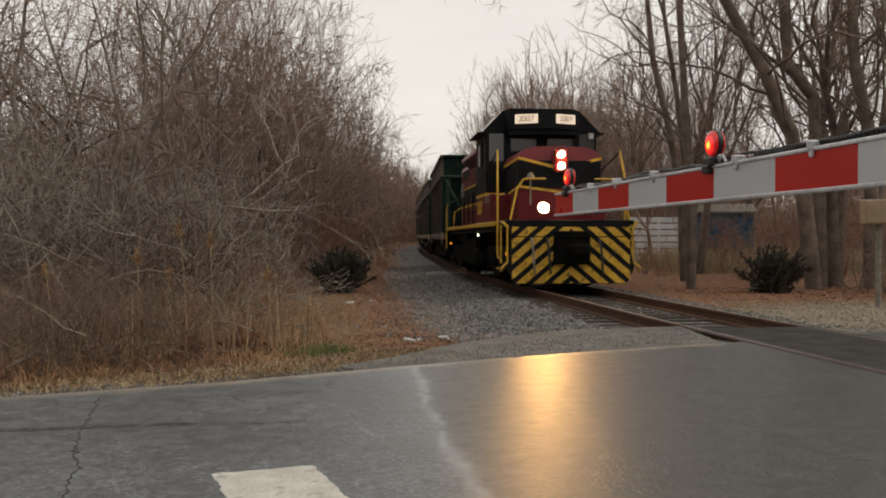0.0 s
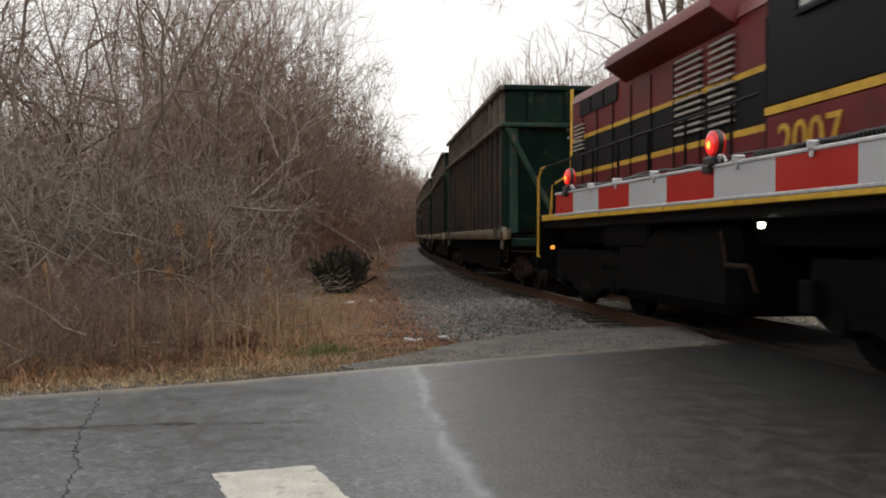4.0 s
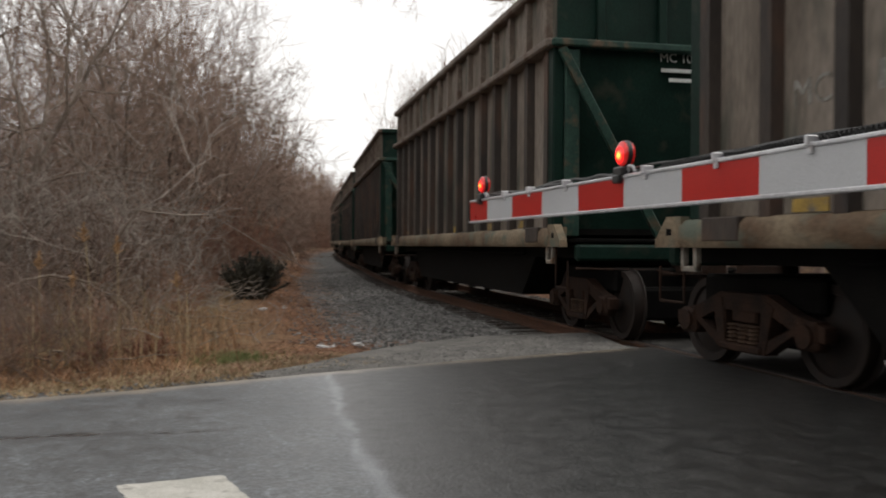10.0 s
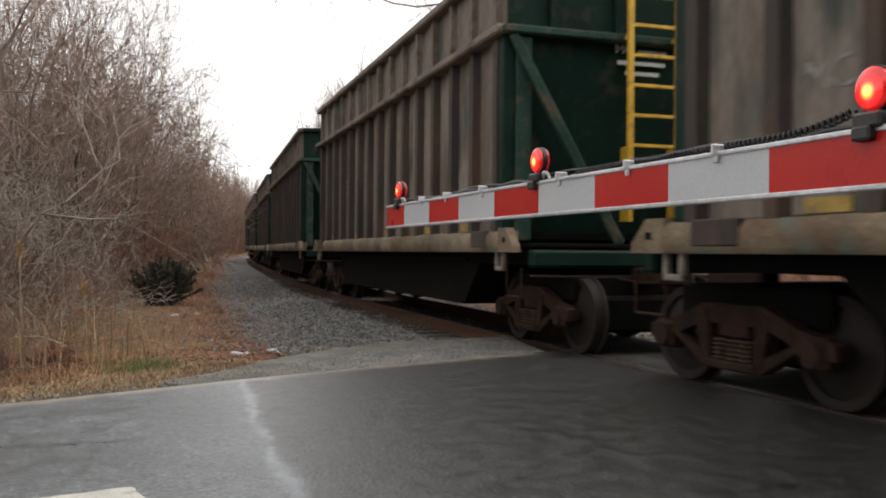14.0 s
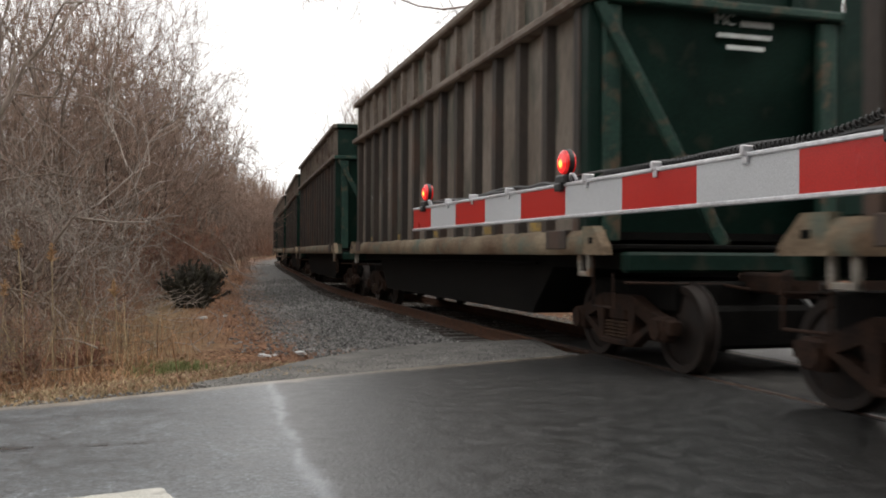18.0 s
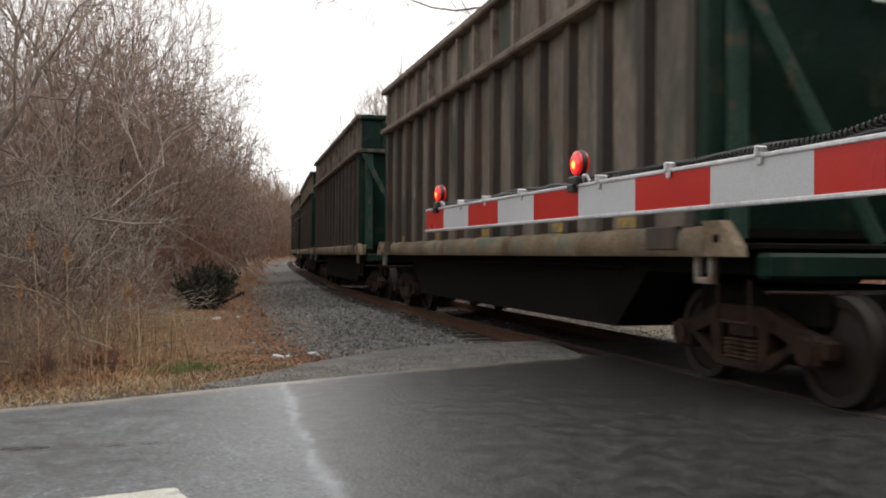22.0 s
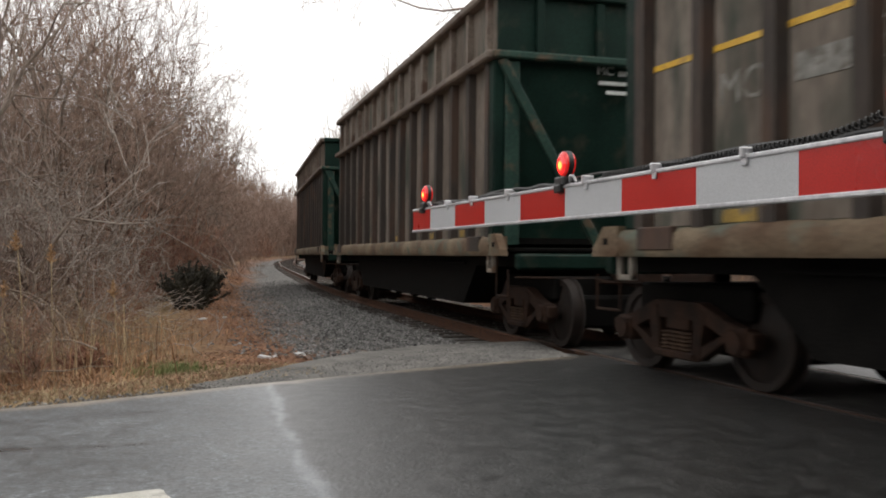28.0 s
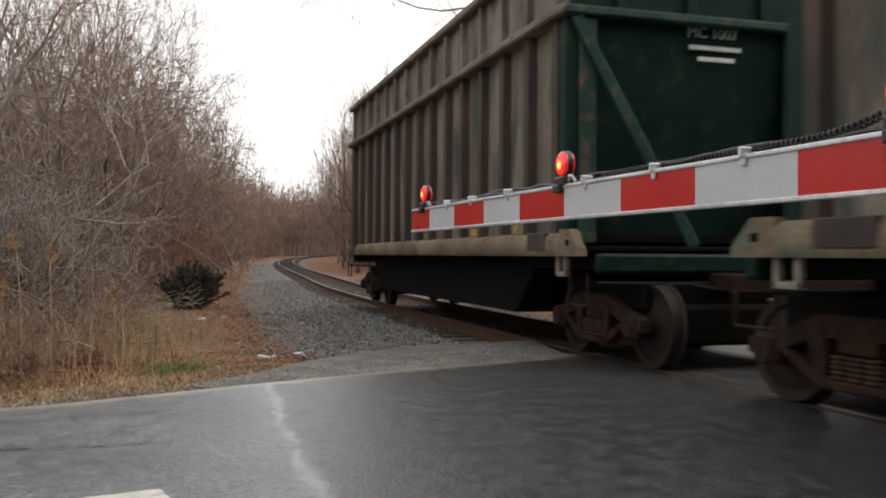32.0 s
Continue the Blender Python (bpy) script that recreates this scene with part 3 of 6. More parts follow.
def road_material():
    m = bpy.data.materials.new("asphalt")
    m.use_nodes = True
    n, l = m.node_tree.nodes, m.node_tree.links
    b = n["Principled BSDF"]
    tc = n.new("ShaderNodeTexCoord")

    def tex(kind, scale, detail=4):
        t = n.new(kind)
        t.inputs["Scale"].default_value = scale
        if kind == "ShaderNodeTexNoise":
            t.inputs["Detail"].default_value = detail
        l.new(tc.outputs["Object"], t.inputs["Vector"])
        return t

    def ramp(src, lo, hi, p0, p1):
        r = n.new("ShaderNodeValToRGB")
        r.color_ramp.elements[0].position, r.color_ramp.elements[0].color = p0, (*lo, 1)
        r.color_ramp.elements[1].position, r.color_ramp.elements[1].color = p1, (*hi, 1)
        l.new(src, r.inputs["Fac"])
        return r.outputs["Color"]

    def mix(fac, x, y, how="MIX"):
        mx = n.new("ShaderNodeMix")
        mx.data_type, mx.blend_type = "RGBA", how
        if isinstance(fac, float):
            mx.inputs["Factor"].default_value = fac
        else:
            l.new(fac, mx.inputs["Factor"])
        l.new(x, mx.inputs["A"])
        if isinstance(y, tuple):
            mx.inputs["B"].default_value = (*y, 1)
        else:
            l.new(y, mx.inputs["B"])
        return mx.outputs["Result"]

    def share(nm):
        at = n.new("ShaderNodeAttribute")
        at.attribute_name = nm
        return at.outputs["Fac"]

    broad, mid, chips = tex("ShaderNodeTexNoise", 0.9), tex("ShaderNodeTexNoise", 5.5, 8), tex("ShaderNodeTexVoronoi", 90)
    old = ramp(broad.outputs["Fac"], (0.03, 0.036, 0.041), (0.066, 0.076, 0.084), 0.32, 0.68)
    newer = ramp(mid.outputs["Fac"], (0.009, 0.009, 0.0088), (0.022, 0.0217, 0.0212), 0.3, 0.7)
    col = mix(share("newer"), old, newer)
    big_chips = tex("ShaderNodeTexVoronoi", 38)
    col = mix(0.65, col, ramp(chips.outputs["Color"], (0.2, 0.2, 0.2), (2.6, 2.55, 2.5), 0.3, 0.97), "MULTIPLY")
    col = mix(0.8, col, ramp(big_chips.outputs["Color"], (0.35, 0.35, 0.35), (1.9, 1.9, 1.88), 0.2, 0.95), "MULTIPLY")
    mottle = tex("ShaderNodeTexNoise", 6.0, 12)
    mottle.inputs["Roughness"].default_value = 0.75
    col = mix(1.0, col, ramp(mottle.outputs["Fac"], (0.45, 0.45, 0.45), (1.65, 1.65, 1.65), 0.35, 0.65), "MULTIPLY")
    col = mix(share("damp"), col, (0.012, 0.012, 0.013))
    col = mix(share("dust"), col, (0.21, 0.222, 0.24))
    col = mix(share("sand"), col, ramp(chips.outputs["Color"], (0.15, 0.12, 0.085), (0.34, 0.28, 0.21), 0.1, 0.9))
    l.new(col, b.inputs["Base Color"])
    b.inputs["Specular IOR Level"].default_value = 1.0
    b.inputs["IOR"].default_value = 1.62
    mr = n.new("ShaderNodeMapRange")
    mr.inputs["To Min"].default_value, mr.inputs["To Max"].default_value = 0.18, 0.62
    l.new(mottle.outputs["Fac"], mr.inputs["Value"])
    wet = n.new("ShaderNodeMix")
    wet.inputs["B"].default_value = 0.1
    l.new(share("damp"), wet.inputs["Factor"])
    l.new(mr.outputs["Result"], wet.inputs["A"])
    l.new(wet.outputs["Result"], b.inputs["Roughness"])
    bp = n.new("ShaderNodeBump")
    bp.inputs["Strength"].default_value, bp.inputs["Distance"].default_value = 0.22, 0.006
    l.new(big_chips.outputs["Distance"], bp.inputs["Height"])
    waves = n.new("ShaderNodeBump")
    waves.inputs["Strength"].default_value, waves.inputs["Distance"].default_value = 0.3, 0.012
    l.new(mottle.outputs["Fac"], waves.inputs["Height"])
    l.new(waves.outputs["Normal"], bp.inputs["Normal"])
    l.new(bp.outputs["Normal"], b.inputs["Normal"])
    return m


rm.materials.append(road_material())
tagged(new("road", rm), "worn grey asphalt road with a darker newer patch round the rails", "road", kind="structure")


def ribbon(points, widths, z, material, name, label, category, kind="structure", th=0.004, rag=0.0):
    s, rnd = Shape(), random.Random(5)
    lft, rgt = [], []
    for i, p in enumerate(points):
        q0, q1 = points[max(0, i - 1)], points[min(len(points) - 1, i + 1)]
        d = np.array(q1) - np.array(q0)
        d = d / np.hypot(*d)
        o, w = np.array((d[1], -d[0])), widths[i] if isinstance(widths, (list, tuple)) else widths
        lft.append(np.array(p) - o * (w / 2 + rnd.uniform(-rag, rag)))
        rgt.append(np.array(p) + o * (w / 2 + rnd.uniform(-rag, rag)))
    for i in range(len(points) - 1):
        vs = [(*lft[i], z - th), (*rgt[i], z - th), (*rgt[i + 1], z - th), (*lft[i + 1], z - th), (*lft[i], z), (*rgt[i], z), (*rgt[i + 1], z), (*lft[i + 1], z)]
        s.add(vs, [(4, 5, 6, 7), (0, 1, 5, 4), (1, 2, 6, 5), (2, 3, 7, 6), (3, 0, 4, 7)])
    return tagged(part(name, s, material, None, label), category=category, kind=kind)


def fine(points, step=0.12, wob=0.0, seed=1):
    rnd, out = random.Random(seed), []
    for a, b in zip(points, points[1:]):
        a, b = np.array(a, float), np.array(b, float)
        k = max(1, int(np.hypot(*(b - a)) / step))
        for i in range(k):
            out.append(a + (b - a) * i / k + np.array((rnd.uniform(-wob, wob), rnd.uniform(-wob, wob))))
    return out + [np.array(points[-1], float)]


ribbon(fine([(-2.42, 6.3), (-2.2, 5.5), (-2.03, 4.9), (-1.8, 4.4), (-1.66, 3.9), (-1.5, 3.0)], 0.05, 0.02, 3), 0.009, 0.0025, CRACK, "road_crack", "thin ragged crack in the asphalt", "crack", th=0.002, rag=0.004)
bar = [np.array((-1.1, 4.25)), np.array((-0.64, 4.41)), np.array((0.42, 1.9)), np.array((-0.04, 1.73))]
rag_edge = fine([bar[0], bar[1], bar[2], bar[3], bar[0]], 0.04, 0.008, 9)[:-1]
slab("stop_line", [tuple(p) for p in rag_edge], 0.003, 0.002, WHITE_LINE, "worn white painted stop line on the asphalt", "stop line")

apron = [(-0.75, 7.68), (-0.42, 7.86), (1.2, 8.81), (3.05, 9.68), (3.1, 11.55), (2.64, 11.45), (1.52, 11.1), (0.77, 10.42), (0.1, 9.6), (-0.46, 8.55), (-0.9, 7.95)]
apron = [tuple(p) for p in fine(apron + apron[:1], 0.09, 0.02, 12)[:-1]]
slab("road_apron", apron, -0.004, 0.08, APRON, "worn gravelly asphalt apron between road and ballast", "road")

# the far tree line closes the view
far_line, r0 = Shape(), random.Random(8)
for i in range(900):
    a = radians(-100 + 200 * i / 899)
    p = (math.sin(a) * 215, math.cos(a) * 215)
    top = 9.5 + 3.0 * lumps(i * 0.05, 3, 1.0) + 1.6 * lumps(i * 0.31, 7, 1.0) + r0.uniform(-0.7, 0.7)
    k = len(far_line.v)
    far_line.v += [(*p, -1.0), (*p, top), (p[0] * 1.03, p[1] * 1.03, top - 0.5), (p[0] * 1.03, p[1] * 1.03, -1.0)]
    if i:
        far_line.f += [(k - 4, k, k + 1, k - 3), (k - 3, k + 1, k + 2, k - 2), (k - 2, k + 2, k + 3, k - 1)]
tagged(part("backdrop", far_line, BACKDROP, None, "distant grey-brown line of leafless woods"), category="far woods", kind="structure")

# unseen woods behind the camera, added to block low light; gap for the track
for a0, a1 in ((95, 156), (167, 250)):
    near_line = Shape()
    for i in range(120):
        a = radians(a0 + (a1 - a0) * i / 119)
        p = (math.sin(a) * 44, math.cos(a) * 44)
        top = 10.0 + 2.0 * lumps(a * 9, 3, 1.0) + r0.uniform(-0.8, 0.8)
        k = len(near_line.v)
        near_line.v += [(*p, -1.0), (*p, top), (p[0] * 1.1, p[1] * 1.1, top - 0.5), (p[0] * 1.1, p[1] * 1.1, -1.0)]
        if i:
            near_line.f += [(k - 4, k, k + 1, k - 3), (k - 3, k + 1, k + 2, k - 2), (k - 2, k + 2, k + 3, k - 1)]
    tagged(part("backdrop_near", near_line, BACKDROP, None, "unseen grey-brown line of woods added across the road to block light"), category="woods", kind="structure")

# rails on wooden ties
track = thing("railway_track", Matrix(), "single railway track with rusty rails on wooden ties", "railway track", kind="structure")
RAIL_PROFILE = [(-0.07, -0.172), (0.07, -0.172), (0.07, -0.155), (0.012, -0.135), (0.012, -0.045), (0.036, -0.035), (0.036, -0.004), (0.028, 0.004), (-0.028, 0.004), (-0.036, -0.004), (-0.036, -0.035), (-0.012, -0.045), (-0.012, -0.135), (-0.07, -0.155)]
for off in (0.7535, -0.7535):
    s, top = Shape(), Shape()
    stations = list(np.arange(-165, -40, 1.5)) + list(np.arange(-40, 15, 0.6)) + list(np.arange(15, 60, 1.5))
    k = len(RAIL_PROFILE)
    for st in stations:
        (x, y), d = on_track(st, off)
        side = np.array((d[1], -d[0]))
        s.v += [(x + side[0] * u, y + side[1] * u, w + track_z(y)) for u, w in RAIL_PROFILE]
        top.v += [(x + side[0] * u, y + side[1] * u, 0.0065 + track_z(y)) for u in (-0.026, 0.026)]
    for i in range(len(stations) - 1):
        s.f += [(i * k + j, i * k + (j + 1) % k, (i + 1) * k + (j + 1) % k, (i + 1) * k + j) for j in range(k)]
        top.f.append((2 * i, 2 * i + 1, 2 * i + 3, 2 * i + 2))
    rail = part("rail", s, RAIL_RUST, track, "rusty steel rail", True)
    part("running_surface", top, RAIL_TOP, rail, "worn bright rail top")
tie_mesh = Shape().box(0, 0, -0.25, 0.22, 2.6, 0.17, 0.012).mesh("tie", TIE_WOOD)
rnd = random.Random(11)
for i in range(190):
    st = -0.6 - i * 0.55
    (x, y), d = on_track(st)
    t = new("tie", tie_mesh)
    t.parent = track
    t.matrix_basis = Matrix.Translation((x + rnd.uniform(-0.05, 0.05), y, track_z(y) + rnd.uniform(-0.008, 0.008))) @ Matrix.Rotation(math.atan2(d[1], d[0]) + rnd.uniform(-0.02, 0.02), 4, "Z")
# a matte strip, added between the rails to darken the crossing under the train
ribbon([on_track(st)[0] for st in np.arange(0.1, 11.0, 0.4)], 1.28, 0.0035, DARK_STRIP, "crossing_panel", "dark matte strip added between the rails to darken under the train", "crossing")
# grooves beside the rails in the crossing
for off, w in ((0.68, 0.06), (-0.68, 0.06), (0.83, 0.03), (-0.83, 0.03)):
    ribbon([on_track(st, off)[0] for st in np.arange(0.0, 11.0, 0.4)], w, 0.004, TAR, "flange_groove", "dark groove beside the rail in the crossing", "groove", rag=0.006)


def heap(name, n, place, size, material, label, category, seed, flat=0.7):
    """Many small stones, joined."""
    r = np.random.RandomState(seed)
    pts = []
    while len(pts) < n:
        p = place(r)
        if p is not None:
            pts.append(p)
    pts = np.array(pts)
    base = np.array([(1, 0, 0), (-0.5, 0.87, 0), (-0.5, -0.87, 0), (0.3, 0.2, 1), (-0.2, -0.3, -1.0)], float)
    sc = r.uniform(size[0], size[1], (n, 1, 1)) * r.uniform(0.6, 1.3, (n, 5, 1))
    ang = r.uniform(0, 6.28, n)
    rot = np.zeros((n, 3, 3))
    rot[:, 0, 0], rot[:, 0, 1], rot[:, 1, 0], rot[:, 1, 1], rot[:, 2, 2] = np.cos(ang), -np.sin(ang), np.sin(ang), np.cos(ang), flat
    rot[:, 0, 2] = r.uniform(-0.5, 0.5, n)
    v = np.einsum("nij,kj->nki", rot, base) * sc + pts[:, None, :]
    f = np.array([(0, 1, 3), (1, 2, 3), (2, 0, 3), (1, 0, 4), (2, 1, 4), (0, 2, 4)])
    f = (f[None] + np.arange(n)[:, None, None] * 5).reshape(-1, 3)
    me = bpy.data.meshes.new(name)
    me.from_pydata(v.reshape(-1, 3).tolist(), [], f.tolist())
    me.materials.append(material)
    return tagged(new(name, me), label, category, kind="stuff")


def ballast_spot(r):
    st = -0.9 - 34 * r.rand() ** 1.6
    off = r.uniform(-2.0, 2.7) if r.rand() < 0.8 else 2.5 + abs(r.normal(0, 0.9))
    if abs(abs(off) - 0.75) < 0.09 or (abs(off) < 1.35 and (r.rand() < 0.6 or st > -3)):
        return None
    (x, y), d = on_track(st, off)
    if y - edge_y(x) < 1.75:
        return None
    return (x, y, ground_z(x, y) + 0.004)


heap("ballast_stones", 15000, ballast_spot, (0.02, 0.048), STONE, "loose grey crushed-stone ballast", "ballast", 21)
heap("gravel_shoulder", 3500, lambda r: (lambda x, y: None if y - edge_y(x) < 0.15 or from_track(x, y) < 1.3 else (x, y, ground_z(x, y) + 0.003))(r.uniform(4.6, 12.0), r.uniform(11.0, 18.0)), (0.015, 0.035), GRIT_TAN, "tan loose gravel beside the track", "gravel", 22)
heap("road_edge_grit", 4200, lambda r: (lambda x: (x, edge_y(x) + abs(r.normal(0.04, 0.2)), -0.03))(r.uniform(-7, 0.2)), (0.007, 0.02), STONE, "grit along the road edge", "grit", 23)
heap("apron_grit", 2600, lambda r: (lambda x, b: (x, edge_y(x) + b, -0.003) if from_track(x, edge_y(x) + b) < -0.95 and b < 0.35 + 0.5 * (x + 0.9) else None)(r.uniform(-0.9, 3.0), r.uniform(0.02, 1.8)), (0.005, 0.014), STONE, "small stones strewn on the apron", "grit", 24)


# ---- the train ----
def bogie(parent, x, half, wheel_r=0.42, base=0.88, frame_mat=None, loco=False):
    """A two-axle truck at x along its vehicle; wheelsets are parts that turn."""
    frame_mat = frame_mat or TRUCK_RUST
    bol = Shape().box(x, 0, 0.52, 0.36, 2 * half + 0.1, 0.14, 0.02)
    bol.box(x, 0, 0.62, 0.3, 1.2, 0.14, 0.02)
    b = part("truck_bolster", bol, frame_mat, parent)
    # near-black blocks put in as the shade between frames and wheels
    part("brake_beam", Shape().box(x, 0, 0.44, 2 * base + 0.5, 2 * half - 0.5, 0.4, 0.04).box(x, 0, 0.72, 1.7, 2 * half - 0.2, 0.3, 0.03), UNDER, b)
    for sy in (-1, 1):
        fr = Shape()
        y0, y1 = sy * (half - 0.06), sy * (half + 0.06)
        lo, hi = min(y0, y1), max(y0, y1)
        # cast side frame: arched top, sagging bottom, pedestals over the axle boxes
        fr.prism([(x - base - 0.2, 0.5), (x - base + 0.16, 0.58), (x - 0.34, 0.72), (x + 0.34, 0.72), (x + base - 0.16, 0.58), (x + base + 0.2, 0.5),
                  (x + base + 0.2, 0.38), (x + base - 0.12, 0.42), (x + 0.36, 0.56), (x - 0.36, 0.56), (x - base + 0.12, 0.42), (x - base - 0.2, 0.38)], "y", lo, hi)
        fr.prism([(x - base + 0.1, 0.45), (x - 0.32, 0.2), (x + 0.32, 0.2), (x + base - 0.1, 0.45), (x + base - 0.22, 0.45), (x + 0.27, 0.29), (x - 0.27, 0.29), (x - base + 0.22, 0.45)], "y", lo, hi)
        for sx in (-1, 1):
            fr.box(x + sx * 0.3, (lo + hi) / 2, 0.43, 0.09, 0.13, 0.34, 0.01)
            fr.box(x + sx * base, (lo + hi) / 2, 0.42, 0.26, 0.17, 0.24, 0.03)
            fr.wheel((x + sx * base, (lo + hi) / 2 + sy * 0.06, 0.42), "y", [(-0.05, 0.1), (0.05, 0.1), (0.06, 0.07)], 12)
        if not loco:
            # columns beside the spring nest and its seat
            for sx in (-1, 1):
                fr.prism([(x + sx * 0.24, 0.2), (x + sx * 0.33, 0.2), (x + sx * 0.44, 0.62), (x + sx * 0.3, 0.68)], "y", lo - 0.01, hi + 0.01)
            fr.box(x, (lo + hi) / 2, 0.235, 0.6, 0.2, 0.07, 0.015)
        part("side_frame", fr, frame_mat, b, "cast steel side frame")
    for sy in (-1, 1):
        for sx in (-0.15, 0, 0.15):
            prof = [(0.0, 0.04)]
            for k in range(5):
                prof += [(k * 0.036, 0.05), (k * 0.036 + 0.012, 0.074), (k * 0.036 + 0.024, 0.05)]
            part("spring", Shape().wheel((x + sx, sy * (half + 0.03), 0.275), "z", prof, 10), SPRING_RUST, b, "rusty coil spring")
    sets = []
    for sx in (-1, 1):
        w = Shape().tube((0, -half - 0.05, 0), (0, half + 0.05, 0), 0.075, 10)
        for sy in (-1, 1):
            prof = [(-0.07, 0.12), (-0.06, 0.2), (-0.03, 0.33), (-0.06, 0.34), (-0.07, wheel_r - 0.01), (0.04, wheel_r), (0.055, wheel_r + 0.028), (0.075, wheel_r + 0.02), (0.075, 0.34), (0.04, 0.32), (0.05, 0.2), (0.08, 0.12)]
            w.wheel((0, sy * 0.76, 0), "y", [(-u * sy, r) for u, r in prof], 28)
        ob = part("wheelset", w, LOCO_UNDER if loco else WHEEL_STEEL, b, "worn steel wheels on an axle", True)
        ob.matrix_basis = Matrix.Translation((x + sx * base, 0, wheel_r))
        sets.append(ob)
    return b, sets


CAR_HALF, CAR_LEN, PITCH = 1.5, 12.3, 15.65
RIBS = 15


def trash_car(ladder=False, yellow_line=False, seed=0, mark=""):
    r = random.Random(seed)
    car = thing("gondola_car", Matrix(), "tall weathered brown-grey gondola car with dark green ends", "railway car", "gondola cars of the train")
    h, e = CAR_HALF, CAR_LEN / 2
    # sides: thin sheets behind hat-shaped ribs
    for sy in (-1, 1):
        sh = Shape().box(0, sy * (h - 0.12), 2.53, CAR_LEN - 0.1, 0.03, 2.3)
        sh.box(0, sy * (h - 0.09), 4.16, CAR_LEN - 0.1, 0.03, 0.78)
        side = part("side_sheet", sh, CAR_SIDE, car, "weathered steel side sheet")
        step = (CAR_LEN - 0.5) / (RIBS - 1)
        for i in range(RIBS):
            x = -CAR_LEN / 2 + 0.25 + i * step + r.uniform(-0.012, 0.012)
            y0 = sy * (h - 0.105)
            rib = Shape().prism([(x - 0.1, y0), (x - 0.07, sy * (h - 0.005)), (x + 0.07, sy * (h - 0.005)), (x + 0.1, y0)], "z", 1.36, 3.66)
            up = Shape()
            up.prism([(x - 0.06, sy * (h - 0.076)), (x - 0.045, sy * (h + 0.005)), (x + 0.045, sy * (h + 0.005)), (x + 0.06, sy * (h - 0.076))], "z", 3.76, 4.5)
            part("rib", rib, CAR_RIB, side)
            part("upper_post", up, CAR_RAIL, side)
        sill, sec = Shape(), [(h - 0.2, 1.12), (h + 0.035, 1.12), (h + 0.058, 1.16), (h + 0.06, 1.24), (h + 0.05, 1.315), (h + 0.01, 1.36), (h - 0.05, 1.375), (h - 0.2, 1.375)]
        n = 44
        for i in range(n + 1):
            x = -e - 0.05 + (CAR_LEN + 0.1) * i / n
            dent = 0.014 * noise.noise(Vector((x * 1.3, seed * 5.1, sy))) + 0.008 * noise.noise(Vector((x * 4.1, seed * 3.3, sy)))
            sill.v += [(x, sy * (y + (dent if y > h else 0)), z + (dent * 0.9 if z > 1.3 else 0)) for y, z in sec]
        k = len(sec)
        sill.f += [(i * k + j, i * k + (j + 1) % k, (i + 1) * k + (j + 1) % k, (i + 1) * k + j) for i in range(n) for j in range(k)]
        sill.f += [tuple(range(k)), tuple(range(n * k, n * k + k))]
        part("side_sill", sill, CAR_SILL, car, "rust-streaked side sill", True)
        belt = Shape().box(0, sy * (h - 0.03), 3.71, CAR_LEN + 0.1, 0.24, 0.11, 0.025)
        part("belt_rail", belt, CAR_RAIL, car)
        top = Shape().box(0, sy * (h - 0.03), 4.555, CAR_LEN + 0.06, 0.2, 0.12, 0.025)
        part("top_rail", top, CAR_RAIL, car)
        for i in (1, 4, 7, 10, 13):
            rx_ = -CAR_LEN / 2 + 0.25 + (i + 0.5 * (i < 13) - 0.5 * (i == 13)) * step
            part("reflector", Shape().box(rx_, sy * (h - 0.1), 1.44, 0.4, 0.012, 0.1), REFLECTOR, side, "faded yellow reflector strip")
        # smooth doors cut into the ribbing near the ends, and step brackets
        for sx in (-1, 1):
            br = Shape().prism([(sx * (e + 0.02), 1.12), (sx * (e + 0.48), 1.12), (sx * (e + 0.46), 1.2), (sx * (e + 0.26), 1.4), (sx * (e + 0.02), 1.4)], "y", sy * h - 0.05, sy * h + 0.05)
            part("sill_bracket", br, CAR_SILL, car, "tan worn corner bracket with a hole")
            # a near-black plate on the face paints the hole's shade
            hole = Shape().box(sx * (e + 0.22), sy * (h + 0.052), 1.26, 0.08, 0.006, 0.06)
            part("bracket_hole", hole, UNDER, car)
            pk = Shape()
            for dx in (-0.1, 0.1):
                pk.box(sx * (e - 0.04) + dx, sy * (h - 0.02), 1.02, 0.05, 0.06, 0.22, 0.008)
            pk.box(sx * (e - 0.04), sy * (h - 0.02), 0.93, 0.25, 0.06, 0.05, 0.008)
            part("jacking_loop", pk, GREY_STEEL, car, "pale steel loop below the sill")
            # a dark block over the whole sill stands for the shade in a gap
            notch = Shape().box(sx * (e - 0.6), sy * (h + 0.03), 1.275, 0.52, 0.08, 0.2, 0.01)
            part("sill_gap", notch, CAR_RIB, car, "dark rusty block on the sill, coloured as a shaded gap")
            stir = Shape().pipe([(sx * (e + 0.1), sy * (h - 0.04), 1.15), (sx * (e + 0.1), sy * (h - 0.04), 0.62), (sx * (e + 0.52), sy * (h - 0.04), 0.62), (sx * (e + 0.52), sy * (h - 0.04), 0.95)], 0.014)
            part("stirrup_step", stir, TRUCK_RUST, car)
